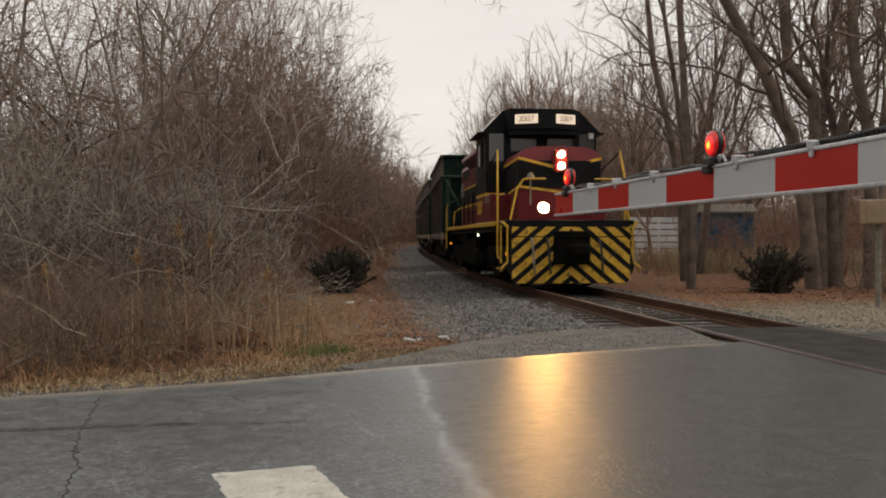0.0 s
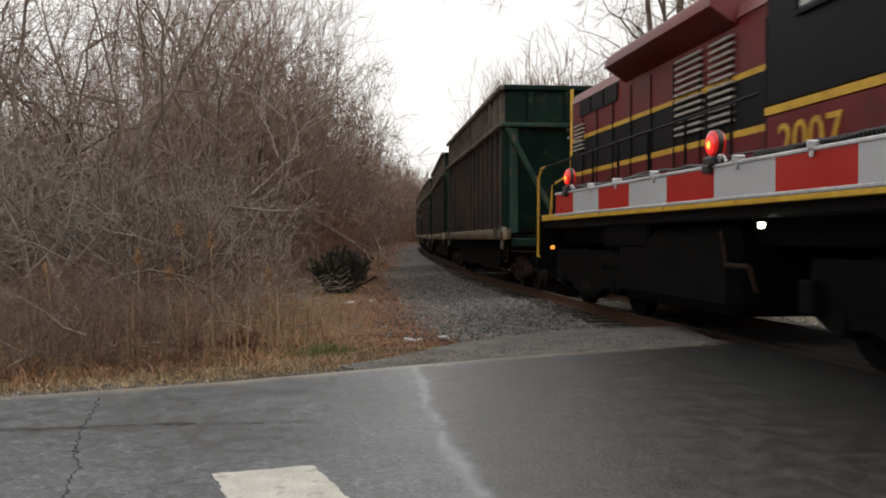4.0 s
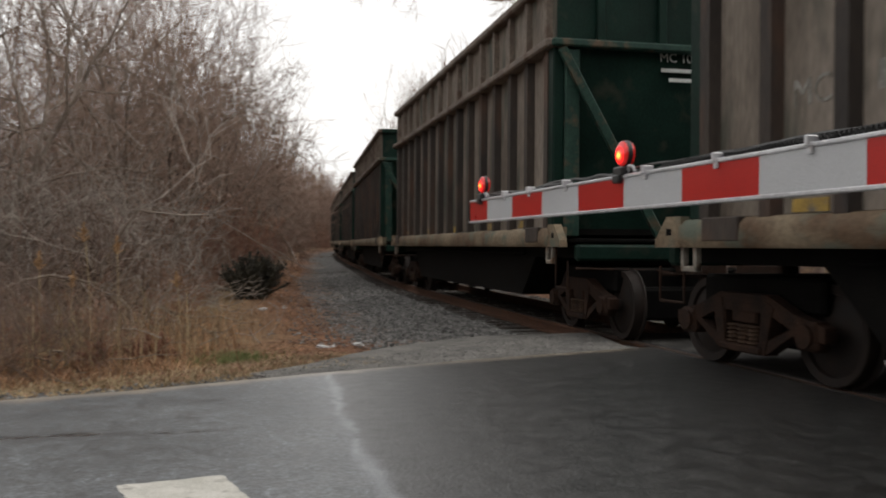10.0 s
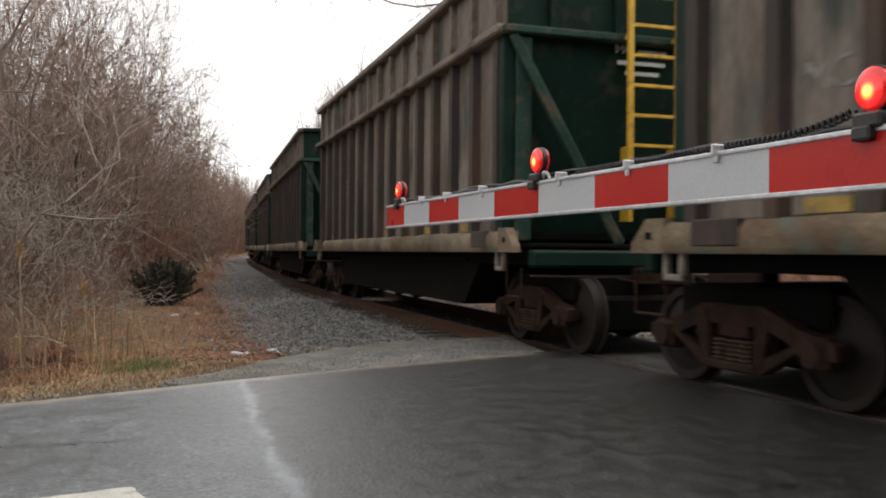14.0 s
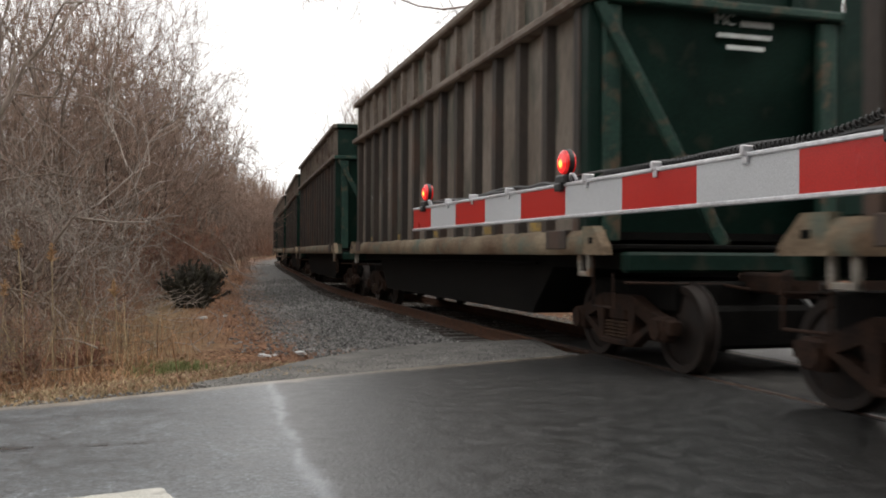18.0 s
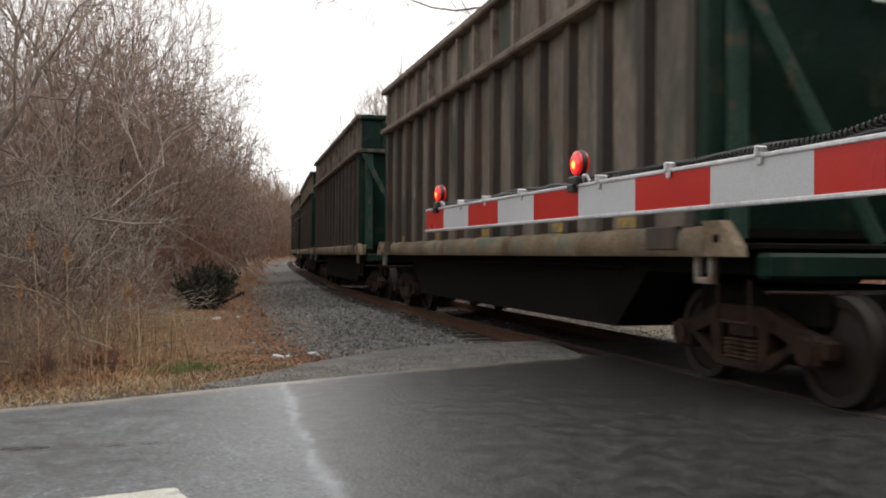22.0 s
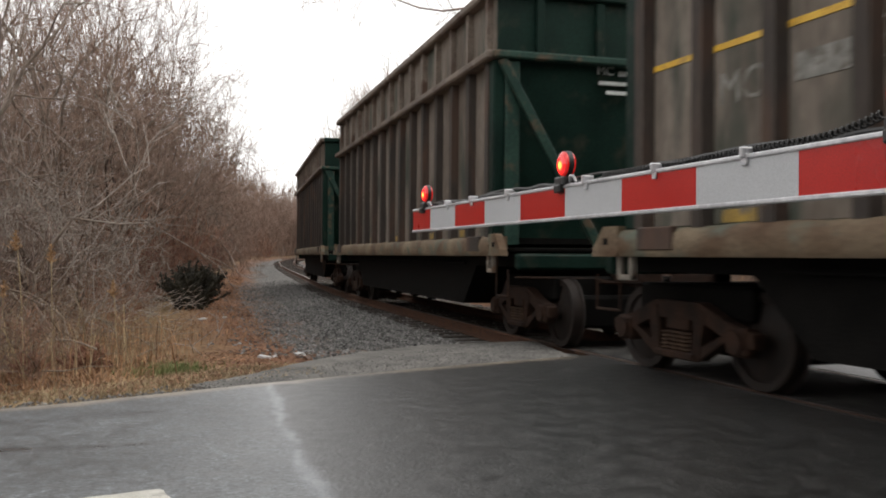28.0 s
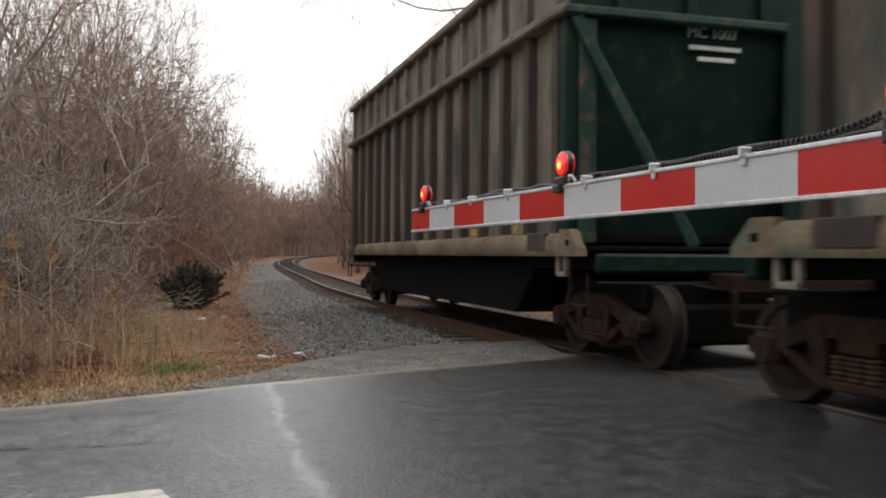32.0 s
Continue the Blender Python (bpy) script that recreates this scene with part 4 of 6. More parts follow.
        # faded lettering as bars, and a reflector plate
        if sy < 0:
            for x, dz, w, hh in ((-4.63, 2.42 if yellow_line else 2.27, 0.5, 0.22), (-3.79, 2.45 if yellow_line else 2.28, 0.5 if yellow_line else 0.36, 0.2)):
                if x < -4.5:
                    letters = lettering("MC", 0.36 if yellow_line else 0.3, Matrix.Translation((x, sy * (h - 0.104), dz)) @ Matrix.Rotation(radians(90), 4, "X"), CAR_MARK, side, "reporting_mark")
                    tagged(letters, "faded white stencilled letters")
                    continue
                part("faded_mark", Shape().box(x, sy * (h - 0.102), dz, w, 0.006, hh), CAR_MARK, side, "faded white stencilled mark")
            for k in range(3):
                part("faded_mark", Shape().box(-3.2, sy * (h - 0.102), 2.62 - k * 0.12, 0.24 - 0.05 * (k == 1), 0.006, 0.022), CAR_MARK, side, "faded white stencilled mark")
            if yellow_line:
                yl = Shape().box(-e + 1.6, sy * (h - 0.101), 2.77, 3.1, 0.008, 0.05)
                part("side_stripe", yl, YELLOW, car, "thin yellow line")
    # inside walls and floor hidden behind the sides
    part("load_floor", Shape().box(0, 0, 1.32, CAR_LEN - 0.4, 2 * h - 0.3, 0.08), UNDER, car)
    # ends
    for sx in (-1, 1):
        end = Shape()
        end.prism([(sx * (e - 0.06), 3.72), (sx * (e - 0.02), 3.72), (sx * (e - 0.02), 4.5), (sx * (e - 0.06), 4.5)], "y", -h + 0.08, h - 0.08)
        ew = part("end_sheet", end, CAR_GREEN, car, "dark green upper end sheet")
        for y in (-0.85, 0.0, 0.85):
            part("end_stiffener", Shape().box(sx * (e + 0.015), y, 4.1, 0.07, 0.11, 0.76, 0.01), CAR_GREEN, ew)
        slope = Shape().prism([(sx * (e - 0.1), 3.68), (sx * (e - 0.06), 3.68), (sx * (e - 0.42), 1.34), (sx * (e - 0.46), 1.34)], "y", -h + 0.12, h - 0.12)
        sl = part("slope_sheet", slope, CAR_GREEN, car, "dark green sloping end sheet")
        part("end_belt", Shape().box(sx * (e + 0.03), 0, 3.71, 0.16, 2 * h + 0.04, 0.1, 0.02), GREEN_LIGHT, car)
        part("end_top_rail", Shape().box(sx * (e + 0.01), 0, 4.555, 0.14, 2 * h - 0.1, 0.12, 0.02), CAR_GREEN, car)
        for sy in (-1, 1):
            part("corner_post", Shape().box(sx * (e - 0.1), sy * (h - 0.1), 2.53, 0.2, 0.16, 2.34, 0.02), CAR_GREEN, car)
            cp = Shape().box(sx * (e - 0.02), sy * (h - 0.27), 2.45, 0.12, 0.2, 2.4, 0.02)
            part("end_post", cp, GREEN_LIGHT, car, "green end post")
            if sy != -sx * sx:
                continue
            a, b = Vector((sx * (e + 0.02), sy * (h - 0.12), 3.66)), Vector((sx * (e + 0.3), sy * 0.12, 1.22))
            d = b - a
            m = Matrix.Translation((a + b) / 2) @ d.to_track_quat("Z", "X").to_matrix().to_4x4()
            part("diagonal_brace", Shape().box(0, 0, 0, 0.12, 0.1, d.length, 0.012, m), GREEN_LIGHT, car, "green diagonal end brace")
        part("end_sill", Shape().box(sx * (e + 0.5), 0, 1.05, 0.16, 2.7, 0.2, 0.03), CAR_GREEN, car, "worn dark green end sill")
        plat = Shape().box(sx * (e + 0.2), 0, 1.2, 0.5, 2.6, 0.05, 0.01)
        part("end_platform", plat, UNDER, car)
        lever = Shape().pipe([(sx * (e + 0.63), -1.4, 0.86), (sx * (e + 0.63), -0.35, 0.84), (sx * (e + 0.85), -0.2, 0.8)], 0.016)
        part("uncoupling_lever", lever, TRUCK_RUST, car)
        cpl = Shape().box(sx * (e + 0.85), 0, 0.86, 0.7, 0.2, 0.2, 0.03)
        cpl.box(sx * (e + 1.22), 0.06, 0.86, 0.26, 0.3, 0.26, 0.05)
        part("coupler", cpl, TRUCK_RUST, car, "rusty knuckle coupler", True)
        hose = Shape().pipe([(sx * (e + 0.62), 0.4, 0.84), (sx * (e + 0.9), 0.42, 0.6), (sx * (e + 1.15), 0.36, 0.42), (sx * (e + 1.38), 0.2, 0.5)], 0.028)
        part("brake_hose", hose, CABLE, car)
        m = Matrix.Translation((sx * (e - 0.085), 0.32, 3.5)) @ Matrix.Rotation(-sx * math.atan2(0.36, 2.34), 4, "Y")
        for dz, w in ((0.1, 0.62), (-0.06, 0.6), (-0.19, 0.42)):
            if dz > 0 and sx > 0 and mark:
                face = m @ Matrix.Translation((0.05, 0, dz)) @ Matrix.Rotation(radians(90), 4, "Z") @ Matrix.Rotation(radians(90), 4, "X")
                tagged(lettering(mark, 0.17, face, STENCIL, sl, "end_lettering"), "white stencilled lettering")
            elif dz > 0 and sx > 0:
                face = m @ Matrix.Translation((0.05, -0.2, dz)) @ Matrix.Rotation(radians(90), 4, "Z") @ Matrix.Rotation(radians(90), 4, "X")
                tagged(lettering("MC", 0.17, face, STENCIL, sl, "end_lettering"), "white stencilled lettering")
                part("end_mark", Shape().box(0.03, 0.15, dz, 0.008, 0.36, 0.1, 0, m), STENCIL, sl, "white stencilled mark")
            else:
                part("end_mark", Shape().box(sx * 0.03, 0, dz, 0.008, w, 0.1 if dz > 0 else 0.05, 0, m), STENCIL, sl, "white stencilled mark")
    if ladder:
        lad = Shape()
        for y in (0.06, 0.64):
            lad.box(e + 0.2, y, 3.2, 0.05, 0.07, 2.6, 0.008)
        for k in range(7):
            lad.box(e + 0.2, 0.35, 2.05 + k * 0.36, 0.035, 0.55, 0.04, 0.005)
        for y in (0.06, 0.64):
            lad.box(e + 0.1, y, 3.71, 0.2, 0.05, 0.05)
            lad.box(e + 0.12, y, 1.95, 0.2, 0.05, 0.9)
        part("end_ladder", lad, YELLOW, car, "yellow steel ladder on the end")
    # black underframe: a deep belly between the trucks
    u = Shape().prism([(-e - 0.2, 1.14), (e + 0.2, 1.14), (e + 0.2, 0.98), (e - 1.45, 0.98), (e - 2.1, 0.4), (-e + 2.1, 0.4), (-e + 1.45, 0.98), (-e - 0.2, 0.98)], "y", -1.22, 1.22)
    part("underframe", u, UNDER, car, "near-black belly underframe")
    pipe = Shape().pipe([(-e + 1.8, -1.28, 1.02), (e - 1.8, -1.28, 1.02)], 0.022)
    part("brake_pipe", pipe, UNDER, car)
    part("brake_cylinder", Shape().tube((1.1, 0.2, 0.42), (2.0, 0.2, 0.42), 0.13, 12), UNDER, car)
    # the body stands a little over to the far side
    for o in car.children_recursive:
        if o.type == "MESH" and o.matrix_basis == Matrix():
            for v in o.data.vertices:
                if v.co.y > 0:
                    v.co.y *= 1.1
    sets = []
    for x in (e - 0.2, -e + 0.2):
        sets += bogie(car, x, 1.0, base=0.864)[1]
    return car, sets


def squat(z):
    return 1.5 + (z - 1.5) * 0.915 if z > 1.5 else z


def shorter(x):
    return 2.9 + (x - 2.9) * 0.8 if x < 2.9 else x


def locomotive():
    """Front at +x. Platform from -8.0 to 8.0; its deck is 1.55 m above the rails."""
    lo = thing("locomotive", Matrix(), "maroon and black diesel locomotive with yellow stripes and lit headlights", "locomotive")
    part("frame_sill", Shape().box(0, 0, 1.44, 15.8, 2.7, 0.24, 0.03), LOCO_BLACK, lo)
    for sy in (-1, 1):
        es = Shape()
        for x0, x1 in ((-7.2, -3.1), (-3.06, -0.1), (-0.06, 2.2), (2.24, 6.4)):
            es.box((x0 + x1) / 2, sy * 1.47, 1.5, x1 - x0, 0.05, 0.11, 0.008)
        part("walkway_edge", es, YELLOW, lo, "yellow walkway edge stripe")
        part("walkway", Shape().box(-0.4, sy * 1.2, 1.53, 13.8, 0.5, 0.04), LOCO_BLACK, lo)
    # long hood in three painted bands
    hw = 0.95
    x0, x1 = -7.1, 2.9

    def band(z0, z1, material, name, xa=x0, xb=x1, w=hw):
        return part(name, Shape().box((xa + xb) / 2, 0, (z0 + z1) / 2, xb - xa, 2 * w, z1 - z0, 0.0), material, lo)

    hood = band(1.57, 2.3, MAROON, "hood_base")
    band(2.3, 2.38, YELLOW, "hood_stripe", w=hw + 0.006)
    band(2.38, 2.98, LOCO_BLACK, "hood_band")
    band(2.98, 3.05, YELLOW, "hood_stripe", w=hw + 0.006)
    band(3.05, 3.72, MAROON, "hood_upper")
    roof = Shape().prism([(-hw - 0.02, 3.72), (hw + 0.02, 3.72), (hw - 0.05, 3.9), (hw - 0.35, 4.02), (-hw + 0.35, 4.02), (-hw + 0.05, 3.9)], "x", x0, x1)
    part("hood_roof", roof, ROOF_PINK, lo, "maroon hood roof, its pink sheen put into the colour", True)
    arc = [(1.28 * math.cos(radians(k * 12)) * (1.0 if k % 15 else 1.0), 3.86 + 0.46 * math.sin(radians(k * 12)) ** 0.8) for k in range(16)]
    blister = Shape().prism([(0.9, 3.6)] + arc + [(-0.9, 3.6)], "x", -3.6, 0.9)
    for v0 in range(len(blister.v)):
        x, y, z = blister.v[v0]
        blister.v[v0] = (x + (0.45 * max(0.0, z - 3.9) * (1 if x < 0 else -1)), y, z)
    part("dynamic_brake_blister", blister, MAROON, lo, "rounded maroon brake housing on the hood", True)
    fans = Shape()
    for x in (-5.9, -4.6, -2.4, -0.6):
        fans.wheel((x, 0, 4.0 if x < -3.7 else 4.26), "z", [(0, 0.5), (0.16, 0.5), (0.18, 0.46)], 18)
    part("roof_fan", fans, LOCO_BLACK, lo)
    for sy in (-1, 1):
        g = Shape()
        for x in (-6.1, -5.25, -4.4):
            g.box(x, sy * (hw + 0.012), 3.56, 0.76, 0.02, 0.3, 0.008)
        part("radiator_grille", g, LOCO_BLACK, lo)
        for x, wd in ((-0.66, 1.0), (0.46, 0.75)):
            for j in range(12):
                part("louvre", Shape().box(x, sy * (hw + 0.025), 2.52 + j * 0.092, wd, 0.05, 0.032, 0.0), LOUVRE, lo, "pale worn louvre slat")
        for j in range(7):
            part("louvre", Shape().box(-6.5, sy * (hw + 0.025), 2.8 + j * 0.075, 0.7, 0.05, 0.03, 0.0), LOUVRE, lo, "pale worn louvre slat")
        seams = Shape()
        for i in range(9):
            seams.box(-6.3 + i * 1.0, sy * (hw + 0.008), 2.6, 0.03, 0.016, 1.9)
            seams.box(-6.0 + i * 1.0, sy * (hw + 0.012), 2.05, 0.07, 0.02, 0.1)
        part("hood_door_seam", seams, LOCO_BLACK, lo)
    # cab
    cw = 1.45
    ca, cb = 2.85, 4.7
    part("cab_base", Shape().box(4.2, 0, 1.94, 2.7, 2 * cw, 0.74, 0.02), MAROON, lo)
    part("cab_stripe", Shape().box((ca + cb) / 2, 0, 2.35, cb - ca + 0.012, 2 * cw + 0.012, 0.08), YELLOW, lo)
    part("cab_wall", Shape().box((ca + cb) / 2, 0, 3.25, cb - ca, 2 * cw, 1.74, 0.03), LOCO_BLACK, lo)
    croof = Shape().prism([(-cw - 0.08, 4.06), (-cw - 0.06, 4.12), (-1.02, 4.68), (-0.8, 4.76), (0.8, 4.76), (1.02, 4.68), (cw + 0.06, 4.12), (cw + 0.08, 4.06)], "x", ca - 0.05, cb)
    part("cab_roof", croof, LOCO_BLACK, lo)
    for sy in (-1, 1):
        a, b = Vector((0, sy * (cw + 0.075), 4.125)), Vector((0, sy * 1.03, 4.69))
        s = Shape()
        s.add([(ca - 0.06, a.y, a.z), (cb - 0.2, a.y, a.z), (cb - 0.2, b.y, b.z), (ca - 0.06, b.y, b.z), (ca - 0.06, a.y, a.z - 0.02), (cb - 0.2, a.y, a.z - 0.02), (cb - 0.2, b.y, b.z - 0.02), (ca - 0.06, b.y, b.z - 0.02)],
              [(0, 1, 2, 3), (7, 6, 5, 4), (0, 4, 5, 1), (1, 5, 6, 2), (2, 6, 7, 3), (3, 7, 4, 0)])
        part("cab_roof_panel", s, SILVER, lo, "pale grey sloping roof panel, sky reflection put into its colour")
        part("drip_rail", Shape().box((ca + cb) / 2 - 0.05, sy * (cw + 0.1), 4.08, cb - ca + 0.1, 0.2, 0.035, 0.01), LOCO_BLACK, lo)
        win = Shape().box(3.78, sy * (cw + 0.006), 3.52, 0.66, 0.02, 0.62, 0.01)
        wf = part("side_window", win, CAB_GLASS, lo)
        fr = Shape()
        for dx, dz, w, hh in ((0, 0.34, 0.76, 0.05), (0, -0.34, 0.76, 0.05), (-0.36, 0, 0.05, 0.68), (0.36, 0, 0.05, 0.68), (0.1, 0, 0.04, 0.66)):
            fr.box(3.78 + dx, sy * (cw + 0.014), 3.52 + dz, w, 0.04, hh, 0.006)
        part("window_frame", fr, LOCO_BLACK, wf)
        part("window_blind", Shape().box(3.66, sy * (cw + 0.018), 3.52, 0.36, 0.012, 0.58), PALE_BLIND, wf, "pale half-closed blind")
        sv = Shape()
        for k in range(6):
            sv.box(4.82 + (k // 3) * 0.42, sy * (cw + 0.012), 2.12 + (k % 3) * 0.07, 0.17, 0.03, 0.03)
        part("cab_vent", sv, LOUVRE, lo)
        m = Matrix.Translation((3.58, sy * (cw + 0.006), 1.98)) @ Matrix.Rotation(radians(90), 4, "X") @ (Matrix.Identity(4) if sy < 0 else Matrix.Rotation(radians(180), 4, "Y"))
        lettering("2007", 0.5, m, YELLOW, lo, "road_number")
    front = Shape()
    for y in (-1.12, -0.45, 0.45, 1.12):
        front.box(cb + 0.008, y * 1.05, 3.66 if abs(y) > 1 else 3.74, 0.02, 0.38 if abs(y) > 1 else 0.66, 0.78 if abs(y) > 1 else 0.36, 0.008)
    part("windshield", front, CAB_GLASS, lo)
    visor = Shape().prism([(cb - 0.1, -1.0), (cb + 0.38, -0.92), (cb + 0.72, -0.1), (cb + 0.72, 0.1), (cb + 0.38, 0.92), (cb - 0.1, 1.0)], "z", 4.12, 4.64)
    visor.prism([(cb - 0.1, -0.9), (cb + 0.36, -0.9), (cb + 0.6, -0.1), (cb + 0.6, 0.1), (cb + 0.36, 0.9), (cb - 0.1, 0.9)], "z", 3.98, 4.12)
    part("number_board_housing", visor, LOCO_BLACK, lo, "black wedge-shaped number board housing")
    for sy in (-1, 1):
        m = Matrix.Translation((cb + 0.555, sy * 0.5, 4.39)) @ Matrix.Rotation(sy * math.atan2(0.34, 0.82), 4, "Z")
        bd = part("number_board", Shape().box(0.0, 0, 0, 0.03, 0.58, 0.23, 0.012), NUMBER_WHITE, lo, "lit white number board")
        bd.matrix_basis = m
        lettering("2007", 0.2, Matrix.Translation((0.018, 0, 0)) @ Matrix.Rotation(radians(90), 4, "Z") @ Matrix.Rotation(radians(90), 4, "X"), NUMBER_INK, bd, "board_number")
    part("marker_lamp", Shape().box(cb + 0.04, 1.28, 4.0, 0.05, 0.13, 0.16, 0.01), PALE_BLIND, lo)
    # short nose with chevron stripes
    nw, na, nb = 0.98, 4.7, 6.84
    nose = Shape()
    nose.add([(na, -nw, 1.57), (nb, -nw, 1.57), (nb, nw, 1.57), (na, nw, 1.57), (na, -nw, 2.3), (nb, -nw, 2.4), (nb, nw, 2.4), (na, nw, 2.3)],
             [(0, 1, 5, 4), (1, 2, 6, 5), (2, 3, 7, 6), (4, 5, 6, 7)])
    part("nose_base", nose, MAROON, lo)
    part("nose_face", Shape().box((na + nb) / 2, 0, 2.69, nb - na, 2 * nw, 0.82, 0.02), LOCO_BLACK, lo)
    cap = Shape()
    cap.prism([(-nw, 3.08), (nw, 3.08), (nw, 3.2), (nw - 0.05, 3.3), (nw - 0.16, 3.39), (nw - 0.36, 3.46), (0.0, 3.5), (-nw + 0.36, 3.46), (-nw + 0.16, 3.39), (-nw + 0.05, 3.3), (-nw, 3.2)], "x", na, nb - 0.02)
    cap.v = [(x - (0.5 * (z - 3.2) if x > nb - 0.1 and z > 3.2 else 0.0), y, z) for x, y, z in cap.v]
    part("nose_cap", cap, MAROON, lo, "rounded maroon nose top", True)

    def stripe(pts, w, x, name="chevron_stripe"):
        s = Shape()
        for (ya, za), (yb, zb) in zip(pts, pts[1:]):
            s.prism([(ya, za - w / 2), (yb, zb - w / 2), (yb, zb + w / 2), (ya, za + w / 2)], "x", x, x + 0.012)
        part(name, s, YELLOW, lo, "yellow chevron stripe")

    stripe([(-nw, 3.16), (0, 2.9), (nw, 3.16)], 0.07, nb)
    stripe([(-nw, 2.44), (0, 2.3), (nw, 2.44)], 0.06, nb)
    for sy in (-1, 1):
        s = Shape()
        s.prism([(na, 3.07), (nb, 3.13), (nb, 3.2), (na, 3.14)], "y", sy * nw, sy * (nw + 0.012))
        s.prism([(na + 0.8, 2.29), (nb, 2.41), (nb, 2.47), (na + 0.8, 2.35)], "y", sy * nw, sy * (nw + 0.012))
        part("nose_side_stripe", s, YELLOW, lo)
    part("nose_door", Shape().box(nb + 0.012, 0.45, 2.5, 0.03, 0.55, 1.2, 0.01), LOCO_BLACK, lo)
    hl = part("headlight_housing", Shape().box(nb + 0.04, 0.0, 3.1, 0.16, 0.34, 0.6, 0.05), MAROON, lo)
    for z in (2.955, 3.245):
        part("headlight", Shape().wheel((nb + 0.122, 0, z), "x", [(-0.02, 0.078), (0.012, 0.076), (0.03, 0.05)], 20), HEADLIGHT, hl, "glowing warm white headlight")
    bell = Shape().wheel((nb + 0.1, -0.72, 2.62), "z", [(0, 0.1), (0.06, 0.09), (0.14, 0.05), (0.16, 0.02)], 14).tube((nb + 0.1, -0.72, 1.95), (nb + 0.1, -0.72, 2.62), 0.02)
    part("horn_bracket", bell, GREY_STEEL, lo)
    # front platform, plow and steps
    part("front_platform", Shape().box(7.35, 0, 1.5, 1.1, 2.9, 0.12, 0.02), LOCO_BLACK, lo)
    plow = Shape()
    prof = [(-1.34, 1.42), (1.34, 1.42), (1.36, 0.8), (1.44, 0.5), (1.26, 0.14), (-1.26, 0.14), (-1.44, 0.5), (-1.36, 0.8)]
    plow.prism(prof, "x", 7.86, 7.95)
    pl = part("plow", plow, LOCO_BLACK, lo, "black snow plow with yellow stripes")

    def clipped(poly, lo_y, hi_y, lo_z, hi_z):
        def cut(pts, inside, cross):
            out = []
            for i, p in enumerate(pts):
                q = pts[(i + 1) % len(pts)]
                if inside(p):
                    out.append(p)
                if inside(p) != inside(q):
                    out.append(cross(p, q))
            return out
        for ax, lim, sgn in ((0, lo_y, 1), (0, hi_y, -1), (1, lo_z, 1), (1, hi_z, -1)):
            if not poly:
                return poly
            poly = cut(poly, lambda p: (p[ax] - lim) * sgn >= 0, lambda p, q: tuple(p[k] + (q[k] - p[k]) * (lim - p[ax]) / (q[ax] - p[ax]) for k in range(2)))
        return poly

    for sy in (-1, 1):
        for i in range(9):
            # bars that climb towards the middle
            c = -0.55 + i * 0.34
            quad = [(sy * 1.6, c - 1.6 * 0.85 + 0.55), (sy * 0.0, c + 0.55), (sy * 0.0, c + 0.74), (sy * 1.6, c - 1.6 * 0.85 + 0.74)]
            face = clipped(quad, *sorted((0.0, sy * 1.33)), 0.15, 1.4)
            if len(face) > 2:
                part("plow_stripe", Shape().prism(face, "x", 7.95, 7.958), YELLOW_WORN, pl)
    part("coupler_pocket", Shape().box(8.0, 0, 0.94, 0.2, 0.8, 0.74, 0.03), LOCO_UNDER, lo)
    cp = Shape().box(8.3, 0, 0.88, 0.6, 0.24, 0.24, 0.04).box(8.58, 0.07, 0.88, 0.3, 0.36, 0.3, 0.06)
    part("coupler", cp, LOCO_UNDER, lo, "black knuckle coupler", True)
    for y in (-0.55, 0.62, -0.9):
        hs = Shape().pipe([(7.98, y, 1.15), (8.16, y, 0.95), (8.2, y + 0.02, 0.6), (8.14, y + 0.05, 0.36)], 0.026)
        part("air_hose", hs, GREY_STEEL if y == -0.9 else CABLE, lo)
    lever = Shape().pipe([(8.0, -1.4, 1.2), (8.12, -1.3, 1.18), (8.12, 1.3, 1.18), (8.0, 1.4, 1.2)], 0.014)
    part("uncoupling_lever", lever, LOCO_UNDER, lo)
    for sy in (-1, 1):
        # a ditch light turned outwards; the deep barrel is added to cut its beam
        turned = Matrix.Translation((7.98, sy * 0.62, 1.86)) @ Matrix.Rotation(sy * radians(10), 4, "Z")
        db = part("ditch_light", Shape().wheel((0, 0, 0), "x", [(-0.7, 0.06), (-0.7, 0.14), (0.0, 0.14), (0.0, 0.115), (-0.66, 0.115), (-0.665, 0.06)], 20), LOCO_BLACK, lo, "", True)
        db.matrix_basis = turned
        if sy < 0:
            part("ditch_light_lens", Shape().wheel((-0.65, 0, 0), "x", [(0, 0.114), (0.012, 0.1)], 20), DITCHLIGHT, db, "bright amber-white lamp")
        hr = Shape().pipe([(7.9, sy * 1.42, 1.45), (7.9, sy * 1.42, 0.62), (7.98, sy * 1.56, 0.5), (7.86, sy * 1.56, 0.42)], 0.023)
        hr.pipe([(7.9, sy * 1.42, 1.4), (7.9, sy * 1.52, 1.5), (7.7, sy * 1.52, 1.5)], 0.03)
        part("corner_grab_rail", hr, YELLOW, lo, "yellow corner grab rail")
        post = Shape().pipe([(7.0, sy * 1.5, 0.8), (7.0, sy * 1.5, 2.66), (6.72, sy * 1.46, 3.36)], 0.025)
        post.pipe([(7.0, sy * 1.5, 0.8), (7.12, sy * 1.5, 0.7), (7.3, sy * 1.5, 0.7)], 0.024)
        part("stair_post", post, YELLOW, lo, "tall yellow stair post")
        rl = Shape().pipe([(6.72, sy * 1.46, 3.34), (4.75, sy * 1.47, 2.95)], 0.018)
